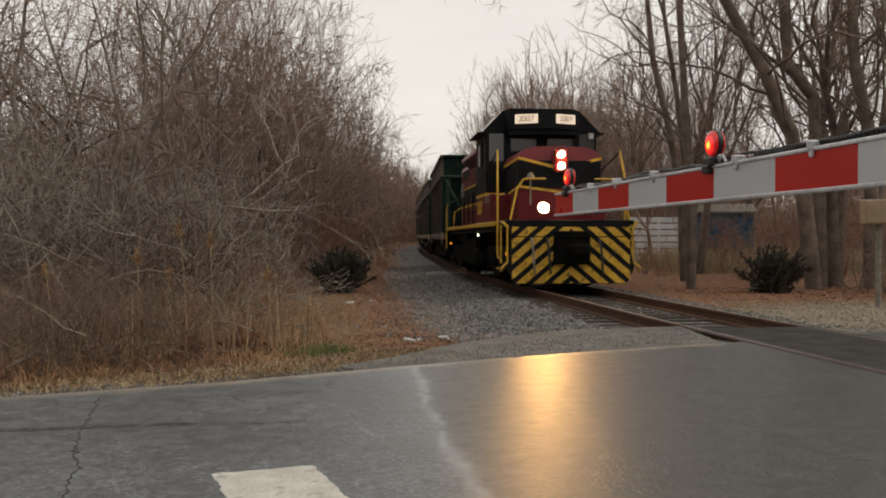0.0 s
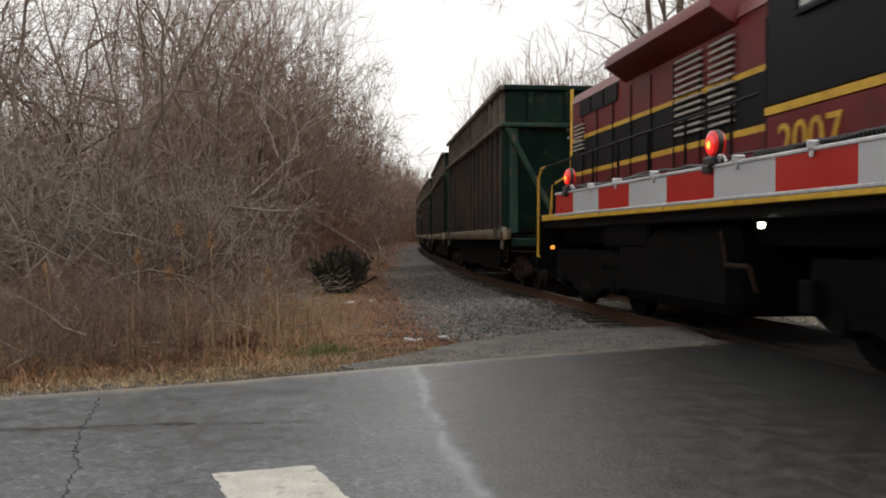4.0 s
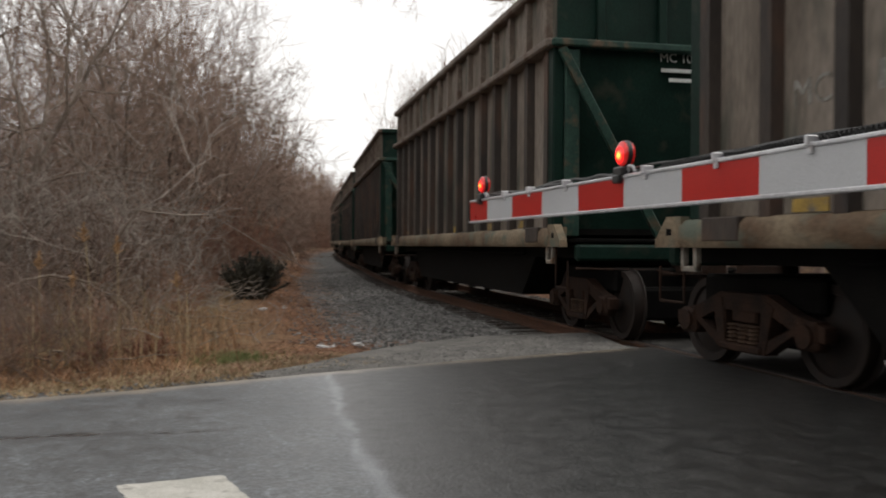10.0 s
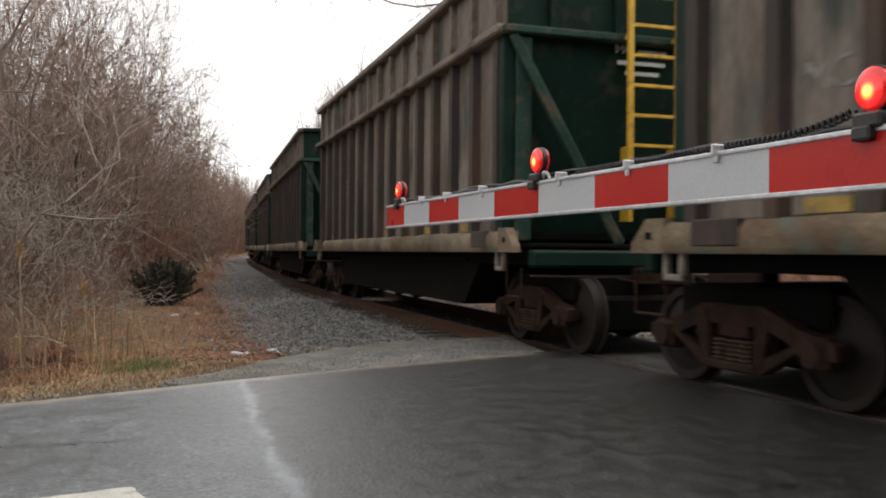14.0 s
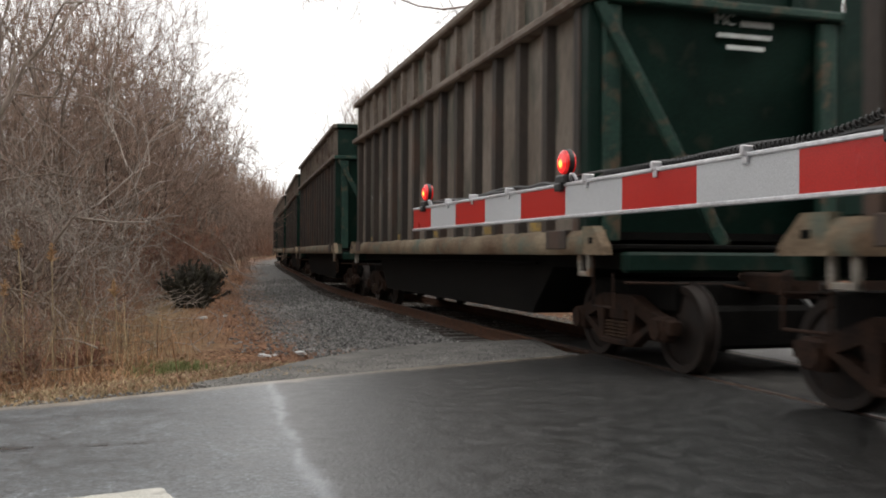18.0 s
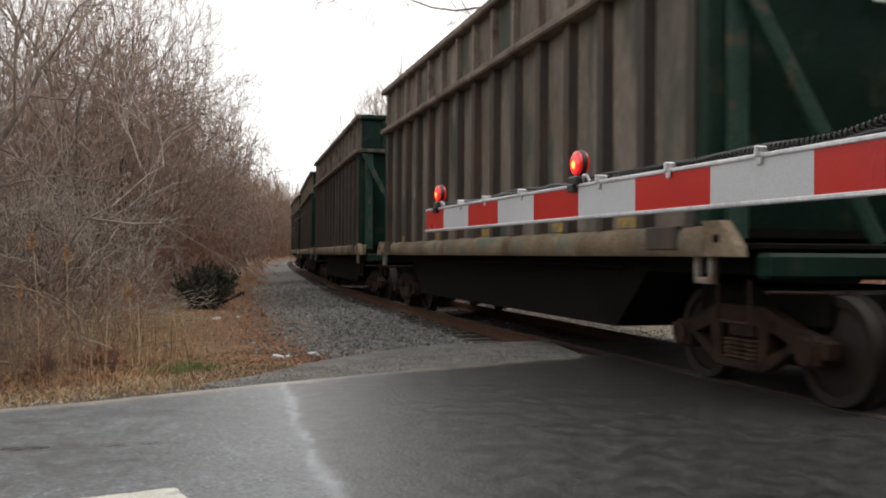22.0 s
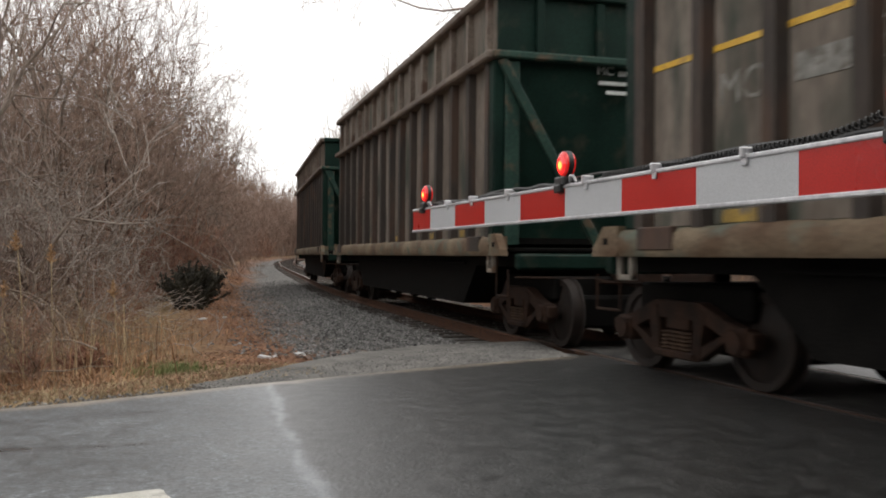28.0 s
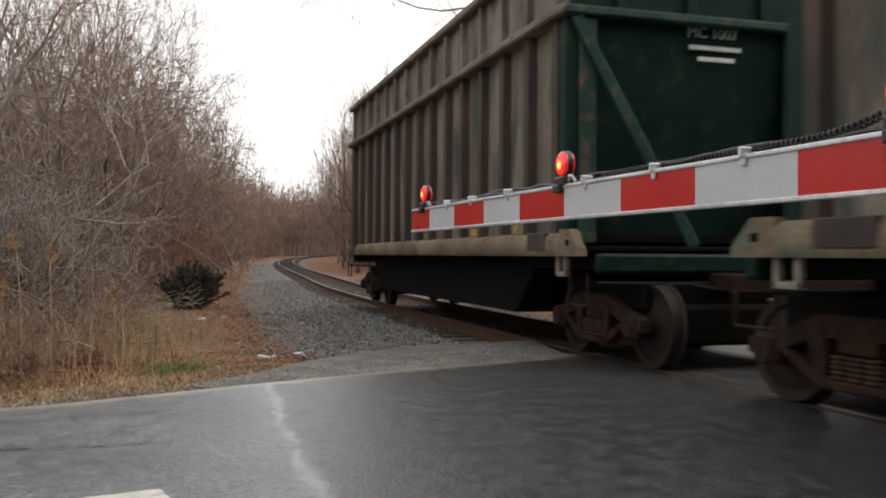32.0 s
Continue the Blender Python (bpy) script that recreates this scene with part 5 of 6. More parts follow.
        part("cab_hand_rail", rl, LOCO_BLACK, lo)
        fr = Shape().pipe([(7.85, sy * 1.35, 1.56), (7.85, sy * 1.2, 2.3), (7.85, sy * 1.05, 2.55), (7.85, sy * 0.55, 2.56)], 0.026)
        part("front_hand_rail", fr, YELLOW, lo, "yellow front hand rail")
        bars = Shape().pipe([(6.9, sy * 1.5, 2.2), (7.6, sy * 1.45, 2.2)], 0.026)
        part("step_grab_rail", Shape().pipe([(7.5, sy * 1.5, 1.45), (7.5, sy * 1.5, 0.66), (7.66, sy * 1.52, 0.6)], 0.023), YELLOW, lo, "yellow grab rail beside the steps")
        part("rail_arm", bars, YELLOW, lo)
        st = Shape()
        for k in range(4):
            st.box(7.28 + k * 0.02, sy * 1.28, 0.45 + k * 0.3, 0.7, 0.42, 0.035, 0.008)
        part("step", st, LOCO_BLACK, lo)
        part("step_edge", Shape().box(7.35, sy * 1.5, 0.46, 0.75, 0.03, 0.04), YELLOW, lo)
        part("step_lamp", Shape().wheel((7.1, sy * 1.3, 0.8), "y", [(-0.03, 0.032), (0.03, 0.03)], 12), AMBER_LAMP, lo, "glowing amber step lamp")
        part("walkway_lamp", Shape().wheel((2.6, sy * 1.38, 1.25), "y", [(-0.02, 0.034), (0.02, 0.032)], 12), STEP_LAMP, lo, "small lit lamp under the walkway")
        part("rear_lamp", Shape().wheel((-6.9, sy * 1.36, 0.98), "y", [(-0.03, 0.034), (0.03, 0.032)], 12), AMBER_LAMP, lo)
        # side hand rail on stanchions
        for i in range(7):
            x = -6.4 + i * 1.4
            part("stanchion", Shape().tube((x, sy * 1.45, 1.5), (x, sy * 1.45, 2.55), 0.018), LOCO_BLACK, lo)
        part("side_hand_rail", Shape().pipe([(-7.1, sy * 1.45, 2.5), (2.7, sy * 1.45, 2.56)], 0.016), LOCO_BLACK, lo)
        rp = Shape().pipe([(-7.7, sy * 1.46, 0.8), (-7.7, sy * 1.46, 2.3), (-7.6, sy * 1.42, 2.5), (-7.1, sy * 1.45, 2.5)], 0.024)
        rp.pipe([(-7.7, sy * 1.46, 0.82), (-7.45, sy * 1.48, 0.8)], 0.022)
        part("rear_stair_post", rp, YELLOW, lo, "yellow rear stair post")
        rr = Shape().pipe([(-7.85, sy * 1.2, 1.56), (-7.85, sy * 1.15, 2.2), (-7.85, sy * 0.7, 2.5), (-7.85, sy * 0.35, 2.5)], 0.026)
        part("rear_hand_rail", rr, YELLOW, lo)
        eq = Shape().box(-2.4, sy * 1.15, 1.16, 2.2, 0.35, 0.34, 0.05)
        part("equipment_box", eq, LOCO_UNDER, lo)
        part("air_reservoir", Shape().tube((-3.9, sy * 1.05, 0.78), (-1.0, sy * 1.05, 0.78), 0.2, 14), LOCO_UNDER, lo, "", True)
        for bx in (5.6, 3.4):
            part("brake_shoe", Shape().box(bx, sy * 1.33, 0.62, 0.22, 0.1, 0.3, 0.04), LOCO_UNDER, lo)
        piping = Shape().pipe([(1.4, sy * 1.32, 1.2), (1.6, sy * 1.34, 0.85), (2.2, sy * 1.34, 0.85), (2.3, sy * 1.3, 0.6)], 0.03)
        part("brake_gear", piping, TRUCK_RUST, lo)
    part("rear_platform", Shape().box(-7.55, 0, 1.5, 0.9, 2.9, 0.12, 0.02), LOCO_BLACK, lo)
    part("rear_plate", Shape().box(-7.95, 0, 1.0, 0.08, 2.9, 0.9, 0.02), LOCO_BLACK, lo)
    part("rear_coupler", Shape().box(-8.3, 0, 0.88, 0.7, 0.24, 0.24, 0.04), TRUCK_RUST, lo)
    part("fuel_tank", Shape().box(-0.6, 0, 0.78, 4.4, 2.6, 0.95, 0.14), LOCO_UNDER, lo)
    part("underframe_skirt", Shape().box(-0.3, 0, 1.2, 14.6, 2.0, 0.3, 0.02), LOCO_UNDER, lo)
    # a short type: the hood behind the cab and the height over the deck
    for o in lo.children_recursive:
        if o.name.startswith(("number_board", "board_number", "ditch_light", "road_number")) and not o.name.startswith("number_board_housing"):
            if o.parent == lo:
                p = o.matrix_basis.translation
                o.matrix_basis.translation = (p.x, p.y, squat(p.z))
            continue
        for v in o.data.vertices:
            v.co = (shorter(v.co.x), v.co.y, squat(v.co.z))
    sets = []
    for x in (5.0, -3.4):
        sets += bogie(lo, x, 1.12, wheel_r=0.5, base=1.32, frame_mat=LOCO_UNDER, loco=True)[1]
        part("traction_motor", Shape().box(x, 0, 0.62, 3.3, 1.3, 0.72, 0.08), LOCO_UNDER, lo)
        for sy in (-1, 1):
            part("truck_side_plate", Shape().prism([(x - 1.85, 0.5), (x - 1.5, 0.34), (x - 0.9, 0.4), (x - 0.5, 0.26), (x + 0.5, 0.26), (x + 0.9, 0.4), (x + 1.5, 0.34), (x + 1.85, 0.5), (x + 1.75, 0.95), (x - 1.75, 0.95)], "y", sy * 1.16 - 0.05, sy * 1.16 + 0.05), LOCO_UNDER, lo)
    return lo, sets


# ---- the crossing gate ----

def crossing_gate():
    # local x runs from the tip towards the mast, y away from the camera's lane, z up; the origin is below the tip
    tip, way = Vector((0.640, 5.028, 0.0)), Vector((0.0636, -0.4013, 0)).normalized()
    m = Matrix.Translation(tip) @ Matrix.Rotation(math.atan2(way.y, way.x), 4, "Z")
    g = thing("crossing_gate", m, "lowered red and white striped crossing gate with red lamps", "crossing gate")
    z0, hh, step = 1.251, 0.127, 0.4064
    core = Shape().box(3.2, 0.012, z0 + hh / 2, 6.4, 0.02, hh - 0.004)
    part("arm_core", core, GATE_METAL, g)
    x, red = 0.0, True
    w = 0.8 * step
    while x < 6.3:
        part("stripe", Shape().box(x + w / 2, 0, z0 + 0.012 + (hh - 0.022) / 2, w - 0.0005, 0.006, hh - 0.022), GATE_RED if red else GATE_WHITE, g, "red reflective stripe" if red else "white reflective stripe")
        x, w, red = x + w, step, not red
    for z, d in ((z0 + 0.006, 0.018), (z0 + hh - 0.004, 0.014)):
        part("arm_edge", Shape().box(3.2, -0.002, z, 6.4, d, 0.012, 0.003), GATE_METAL, g, "pale aluminium edge")
    # lamp cable along the top: straight runs, then a coiled run
    pts, n = [], 120
    rnd = random.Random(3)
    for i in range(n + 1):
        u = 0.15 + 3.35 * i / n
        pts.append((u, 0.02 + 0.004 * math.sin(u * 9), z0 + hh + 0.012 + 0.006 * math.sin(u * 5.3) + 0.004 * math.sin(u * 23)))
    part("lamp_cable", Shape().pipe(pts, 0.007, 6), CABLE, g, "black lamp cable", True)
    pts2 = [(0.2 + 6.0 * i / 90, 0.035, z0 + hh + 0.02 + 0.008 * math.sin(i * 0.5)) for i in range(91)]
    part("second_cable", Shape().pipe(pts2, 0.005, 5), CABLE, g, "", True)
    coil = [(2.2 + 1.2 * i / 700, 0.02 + 0.009 * math.cos(i * 0.62), z0 + hh + 0.013 + 0.009 * math.sin(i * 0.62) + (0.03 * max(0, (i - 560) / 140) ** 2)) for i in range(701)]
    part("coiled_cable", Shape().pipe(coil, 0.0038, 5), CABLE, g, "black coiled cable", True)
    for u in (0.62, 0.98, 1.42, 2.12, 2.56, 2.98, 3.9, 4.6):
        c = Shape().box(u, 0.0, z0 + hh + 0.006, 0.014, 0.044, 0.028, 0.003).box(u, -0.008, z0 + hh - 0.012, 0.02, 0.008, 0.03, 0.002)
        part("cable_clip", c, GATE_METAL, g)
    for u in (0.22, 1.93, 3.47):
        lx, lz = u, z0 + hh + 0.078
        lamp = part("lamp_base", Shape().box(lx, 0.01, z0 + hh + 0.014, 0.075, 0.06, 0.034, 0.006).box(lx - 0.01, 0.0, z0 + hh - 0.012, 0.05, 0.05, 0.03, 0.005), BLACK_PLASTIC, g, "black lamp bracket")
        part("lamp_ring", Shape().wheel((lx, 0.012, lz), "y", [(-0.01, 0.042), (-0.009, 0.048), (0.009, 0.048), (0.01, 0.042)], 24), BLACK_PLASTIC, lamp, "", True)
        for sy in (-1, 1):
            prof = [(0.01, 0.045), (0.015, 0.0445), (0.019, 0.04), (0.022, 0.034), (0.024, 0.027), (0.0255, 0.02), (0.0265, 0.013), (0.027, 0.006), (0.0272, 0.001)]
            lens = part("lamp_lens", Shape().wheel((lx, 0.012, lz), "y", [(sy * a, r) for a, r in prof], 24), RED_LENS, lamp, "glowing red glass lens", True)
            hot = [max(0.0, 1 - math.hypot(v.co.x - lx, v.co.z - lz + 0.006) / 0.036) ** 1.5 for v in lens.data.vertices]
            lens.data.attributes.new("bulb_glow", "FLOAT", "POINT").data.foreach_set("value", hot)
        wire = Shape().pipe([(lx + 0.035, 0.01, z0 + hh + 0.012), (lx + 0.055, 0.0, z0 + hh + 0.03), (lx + 0.08, 0.0, z0 + hh + 0.028), (lx + 0.085, 0.01, z0 + hh + 0.008)], 0.006)
        part("lamp_wire", wire, GATE_METAL, lamp, "", True)
    # the arm is carried by its mast beside the road, out of view
    part("mast", Shape().tube((6.6, 0.15, -0.05), (6.6, 0.15, 3.2), 0.065, 12), GATE_METAL, g)
    part("gate_mechanism", Shape().box(6.45, 0.1, 1.3, 0.5, 0.32, 0.5, 0.03), GATE_METAL, g)
    return g


crossing_gate()
# relay case across the track, and what shows between the far trees
relay = thing("relay_case", Matrix.Translation((7.92, 16.2, -0.1)) @ Matrix.Rotation(radians(-12), 4, "Z"), "tan metal relay case on a post beside the track", "relay case")
part("case_body", Shape().box(0, 0, 1.72, 0.55, 0.4, 0.45, 0.02), CABINET_TAN, relay)
part("case_door", Shape().box(0, -0.208, 1.72, 0.49, 0.015, 0.39, 0.006), CABINET_TAN, relay)
part("case_latch", Shape().box(0.1, -0.222, 1.72, 0.12, 0.012, 0.015, 0.003), GREY_STEEL, relay)
part("case_post", Shape().tube((0, 0, 0), (0, 0, 1.5), 0.05, 10), GREY_STEEL, relay)


shed = thing("shed", Matrix.Translation((14.4, 47.0, -0.1)) @ Matrix.Rotation(radians(-8), 4, "Z"), "low blue metal shed behind the trees", "shed")
part("shed_wall", Shape().box(0, 0, 1.3, 3.4, 2.4, 2.6, 0.02), BLUE_STEEL, shed)
part("shed_roof", Shape().prism([(-1.45, 2.58), (1.45, 2.58), (1.45, 2.66), (0, 3.1), (-1.45, 2.66)], "x", -1.85, 1.85), GREY_STEEL, shed)
part("shed_door", Shape().box(-0.6, -1.215, 1.05, 0.9, 0.03, 2.0, 0.01), BLUE_STEEL, shed)
for k in range(9):
    part("wall_rib", Shape().box(-1.6 + k * 0.4, -1.22, 1.3, 0.04, 0.03, 2.56), BLUE_STEEL, shed)
fence = thing("board_fence", Matrix.Translation((10.2, 42.0, -0.1)) @ Matrix.Rotation(radians(6), 4, "Z"), "pale weathered board fence behind the trees", "fence")
for k in range(3):
    part("post", Shape().box(-1.4 + k * 1.4, 0.06, 1.1, 0.11, 0.11, 2.3, 0.01), SILVER, fence)
for k in range(7):
    part("board", Shape().box(0, 0, 0.35 + k * 0.3, 3.0, 0.025, 0.24, 0.004), SILVER, fence)
marker = thing("marker_post", Matrix.Translation((11.0, 40.5, -0.1)), "yellow painted marker post in the field", "post")
part("post", Shape().tube((0, 0, 0), (0, 0, 2.0), 0.09, 12), YELLOW, marker)


# ---- trees and undergrowth ----
def tube_mesh(name, segs, sides, material):
    """One mesh of many tapered tubes: rows of x, y, z, x, y, z, r, r."""
    a = np.array(segs, float)
    tips = a[a[:, 7] == 0]
    a = a[a[:, 7] > 0]
    p, q, r0, r1 = a[:, :3], a[:, 3:6], a[:, 6], a[:, 7]
    d = q - p
    d /= np.maximum(np.linalg.norm(d, axis=1), 1e-6)[:, None]
    ref = np.where(np.abs(d[:, 2:3]) < 0.9, np.array([[0, 0, 1.0]]), np.array([[1.0, 0, 0]]))
    u = np.cross(d, ref)
    u /= np.linalg.norm(u, axis=1)[:, None]
    w = np.cross(d, u)
    n = len(a)
    ang = np.arange(sides) * 2 * np.pi / sides
    ring = np.cos(ang)[None, :, None] * u[:, None] + np.sin(ang)[None, :, None] * w[:, None]
    v = np.concatenate([p[:, None] + ring * r0[:, None, None], q[:, None] + ring * r1[:, None, None]], 1).reshape(-1, 3)
    i = np.arange(sides)
    f = np.stack([i, (i + 1) % sides, sides + (i + 1) % sides, sides + i], 1)
    f = (f[None] + (np.arange(n) * 2 * sides)[:, None, None]).reshape(-1, 4)
    g = np.zeros((0, 3), int)
    if len(tips):
        # pointed twig ends: three-sided spikes
        p, q, r0 = tips[:, :3], tips[:, 3:6], tips[:, 6]
        d = q - p
        u = np.cross(d, np.array((0.37, 0.61, 0.7)))
        u /= np.maximum(np.linalg.norm(u, axis=1), 1e-9)[:, None]
        w = np.cross(d / np.linalg.norm(d, axis=1)[:, None], u)
        three = np.array((0, 2.094, 4.189))
        ring = np.cos(three)[None, :, None] * u[:, None] + np.sin(three)[None, :, None] * w[:, None]
        tv = np.concatenate([p[:, None] + ring * r0[:, None, None], q[:, None]], 1).reshape(-1, 3)
        g = np.array([(0, 1, 3), (1, 2, 3), (2, 0, 3)])
        g = (g[None] + (len(v) + np.arange(len(tips)) * 4)[:, None, None]).reshape(-1, 3)
        v = np.concatenate([v, tv])
    me = bpy.data.meshes.new(name)
    me.vertices.add(len(v))
    me.vertices.foreach_set("co", v.ravel())
    me.loops.add(f.size + g.size)
    me.loops.foreach_set("vertex_index", np.r_[f.ravel(), g.ravel()].astype(np.int32))
    me.polygons.add(len(f) + len(g))
    me.polygons.foreach_set("loop_start", np.r_[np.arange(len(f)) * 4, f.size + np.arange(len(g)) * 3].astype(np.int32))
    me.polygons.foreach_set("use_smooth", np.ones(len(f) + len(g), bool))
    me.update(calc_edges=True)
    me.materials.append(material)
    return me


def grow(seed, height, trunk_r, stems=1, spread=0.3, depth=7, bend=0.16, lift=0.1, side=0.32, ratio=0.82, fine_r=0.004, bole=1.0, wide=0.75, path=()):
    """Segments of a bare tree whose limbs fork again and again: thick ones and twigs. path: a trunk of its own, as (x, y, z)."""
    r = np.random.RandomState(seed)
    thick, thin = [], []
    base = height * (1 - ratio) / (1 - ratio ** (depth + 1)) / 0.86

    def turned(d, a):
        s = r.normal(0, 1, 3)
        s -= d * s.dot(d)
        return d * math.cos(a) + s / np.linalg.norm(s) * math.sin(a)

    def limb(p, d, length, rad, lev):
        n = 4 if lev == 0 else 3 if lev < 4 else 2
        end = rad * 0.78
        for i in range(n):
            d = d + r.normal(0, bend * (0.6 if lev == 0 else 1.0), 3)
            d[2] += lift * (1.0 if lev < 4 else 0.2)
            d = d / np.linalg.norm(d)
            q = p + d * length / n
            ra, rb = rad + (end - rad) * i / n, rad + (end - rad) * (i + 1) / n
            tip = lev >= depth and i == n - 1 and ra < 0.012
            (thick if ra > 0.012 else thin).append((*(p - d * ra * 0.3), *q, max(ra, fine_r), 0.0 if tip else max(rb, fine_r * 0.7)))
            p = q
            if (lev > 0 or i > 1) and lev < depth and r.rand() < side:
                limb(p, turned(d, r.uniform(0.5, 1.15)), length * r.uniform(0.5, 0.85), rb * 0.5, min(depth, lev + 2))
        if lev < depth:
            for k in range(2 + (r.rand() < 0.22)):
                a = r.uniform(0.12, 0.4) if k == 0 else r.uniform(0.65, 1.25) * wide
                limb(p, turned(d, a), length * r.uniform(ratio - 0.12, ratio + 0.1), end * (0.86, 0.68, 0.55)[k], lev + 1)

    if path:
        p = [np.array(q, float) for q in path]
        for i in range(len(p) - 1):
            k = 1 - 0.45 * i / (len(p) - 1)
            k2 = 1 - 0.45 * (i + 1) / (len(p) - 1)
            thick.append((*(p[i] - (p[i + 1] - p[i]) * 0.06), *p[i + 1], trunk_r * k, trunk_r * k2))
            if i:
                for j in range(2):
                    limb(p[i] + (p[i + 1] - p[i]) * r.rand(), turned((p[i + 1] - p[i]) / np.linalg.norm(p[i + 1] - p[i]), r.uniform(0.6, 1.2)), base * r.uniform(0.45, 0.8), trunk_r * 0.22, 3)
        d = p[-1] - p[-2]
        for k in range(2):
            limb(p[-1], turned(d / np.linalg.norm(d), 0.15 + 0.4 * k), base * (1.0 - 0.2 * k), trunk_r * (0.5 - 0.12 * k), 1)
        return thick, thin
    for s in range(stems):
        a = 6.28 * (s + r.rand() * 0.7) / stems
        o = 0.8 * trunk_r * (stems > 1)
        tilt = spread * r.uniform(0.6, 1.4) if stems > 1 else 0.06
        d = np.array((math.cos(a) * tilt, math.sin(a) * tilt, 1.0))
        limb(np.array((math.cos(a) * o, math.sin(a) * o, -0.25)), d / np.linalg.norm(d), base * bole * r.uniform(0.85, 1.1), trunk_r * r.uniform(0.75, 1.0), 0)
    return thick, thin


def sized(thick, thin, height, radius):
    """The segments brought to a height and to a crown's radius."""
    a = np.array(thick + thin)
    k = height / a[:, 5].max()
    w = radius / np.percentile(np.hypot(a[:, 3], a[:, 4]), 93)
    a[:, (0, 1, 3, 4)] *= w
    a[:, (2, 5)] *= k
    return a[:len(thick)], a[len(thick):]


def tree_kind(name, seed, bark, twig, label, radius=0.0, **kw):
    thick, thin = grow(seed, **kw)
    if radius:
        thick, thin = sized(thick, thin, kw["height"], radius)
    t = thing(name, Matrix.Translation((0, -60, -30)), label, "tree", "bare trees")
    part("trunk", tube_mesh("trunk", thick, 6, bark), bark, t)
    part("crown", tube_mesh("crown", thin, 3, twig), twig, t, "fine leafless twigs")
    return t


def plant(kinds, spots, seed, lo=0.85, hi=1.15, sink=0.0):
    r = random.Random(seed)
    for x, y in spots:
        src = r.choice(kinds)
        s = r.uniform(lo, hi)
        m = Matrix.Translation((x, y, ground_z(x, y) - sink)) @ Matrix.Rotation(r.uniform(0, 6.28), 4, "Z") @ Matrix.Rotation(r.uniform(-0.06, 0.06), 4, "X")
        c = copy_thing(src, m)
        c.scale = (s, s, s * r.uniform(0.92, 1.08))


def remove_thing(t):
    for o in (*t.children_recursive, t):
        bpy.data.objects.remove(o)


def track_x(y):
    return float(np.interp(y, LINE[::-1, 1], LINE[::-1, 0]))


def thicket_tree(i, h, tr, st, sp, depth, fr):
    return tree_kind("tree", 100 + i, BARK_GREY if i % 3 else BARK, TWIG, "crooked leafless thicket tree with grey bark", height=h, trunk_r=tr, stems=st, spread=sp, depth=depth, bend=0.2, lift=0.035, side=0.42, fine_r=fr, radius=0.42 * h, wide=1.0)


SIZES = ((10.6, 0.085, 3, 0.3), (10.0, 0.075, 4, 0.34), (10.9, 0.11, 2, 0.3), (9.8, 0.07, 3, 0.38), (10.8, 0.1, 2, 0.25))
thicket = [thicket_tree(i, *a, 7 if a[2] < 3 else 6, 0.0062) for i, a in enumerate(SIZES)]
thicket_far = [thicket_tree(20 + i, *a, 6 if a[2] < 3 else 5, 0.012) for i, a in enumerate(SIZES[:4])]
tall = [tree_kind("tree", 200 + i, BARK, TWIG, "tall leafless tree with a dark trunk", height=h, trunk_r=tr, stems=1, depth=7, bend=0.14, lift=0.12, side=0.4, fine_r=0.006, bole=1.5, ratio=0.84, wide=0.7, radius=0.3 * h)
        for i, (h, tr) in enumerate(((13.0, 0.17), (15.0, 0.2), (12.0, 0.13), (15.5, 0.24)))]
bushes = [tree_kind("shrub", 300 + i, BARK_GREY if i == 0 else BARK, TWIG_RED if i % 2 else TWIG_DARK, "tangled leafless shrub with thin brown stems", height=h, trunk_r=0.018, stems=st, spread=0.6, depth=4, bend=0.24, lift=0.05, side=0.3, fine_r=0.0042, wide=0.9)
          for i, (h, st) in enumerate(((2.4, 7), (1.9, 9), (2.9, 7), (1.5, 9)))]
for t in bushes:
    tagged(t, category="shrub", group="shrubs")
grey_brush = [tree_kind("shrub", 320 + i, BARK_GREY, STEM_GREY, "arching tangle of pale grey leafless branches", height=h, trunk_r=0.035, stems=st, spread=0.75, depth=5, bend=0.3, lift=0.0, side=0.28, fine_r=0.006, wide=1.0)
              for i, (h, st) in enumerate(((3.6, 3), (3.0, 4), (4.2, 3)))]
for t in grey_brush:
    tagged(t, category="shrub", group="shrubs")

rnd = random.Random(77)
# the thicket's edge along the track, and the rows behind it
spots = []
for k, (first, off, step) in enumerate(((25.0, 6.9, 2.7), (29.0, 10.2, 4.2), (40.0, 14.0, 5.2))):
    y = first
    while y < 100:
        spots.append((track_x(y) - off - rnd.uniform(-0.4, 1.0), y + rnd.uniform(-0.8, 0.8)))
        y += step * (1 + 0.012 * (y - 20)) * rnd.uniform(0.85, 1.15)
plant(thicket, [p for p in spots if p[1] < 46], 1, 0.95, 1.12)
plant(thicket_far, [p for p in spots if p[1] >= 46], 10, 0.92, 1.06)
# the corner by the road
plant(thicket, [(-6.1, 14.6), (-8.6, 14.2), (-7.4, 18.2), (-5.4, 20.4), (-6.6, 23.2), (-9.8, 19.4)], 13, 0.74, 0.9)
plant(thicket, [(-7.3, 27.4), (-5.9, 30.6)], 17, 1.0, 1.1)
plant(thicket_far, [(rnd.uniform(-30, -15), rnd.uniform(28, 60)) for i in range(12)], 11)
plant(grey_brush, [(-5.4, 12.6), (-6.9, 12.8), (-4.3, 13.6), (-3.9, 15.6), (-5.6, 15.8), (-7.9, 13.2), (-4.4, 17.6), (-8.8, 12.4), (-6.4, 17.2), (-4.6, 21.0), (-5.0, 14.4), (-7.4, 15.0), (-6.0, 19.2), (-9.2, 14.6), (-5.2, 24.0)], 14, 0.9, 1.35)
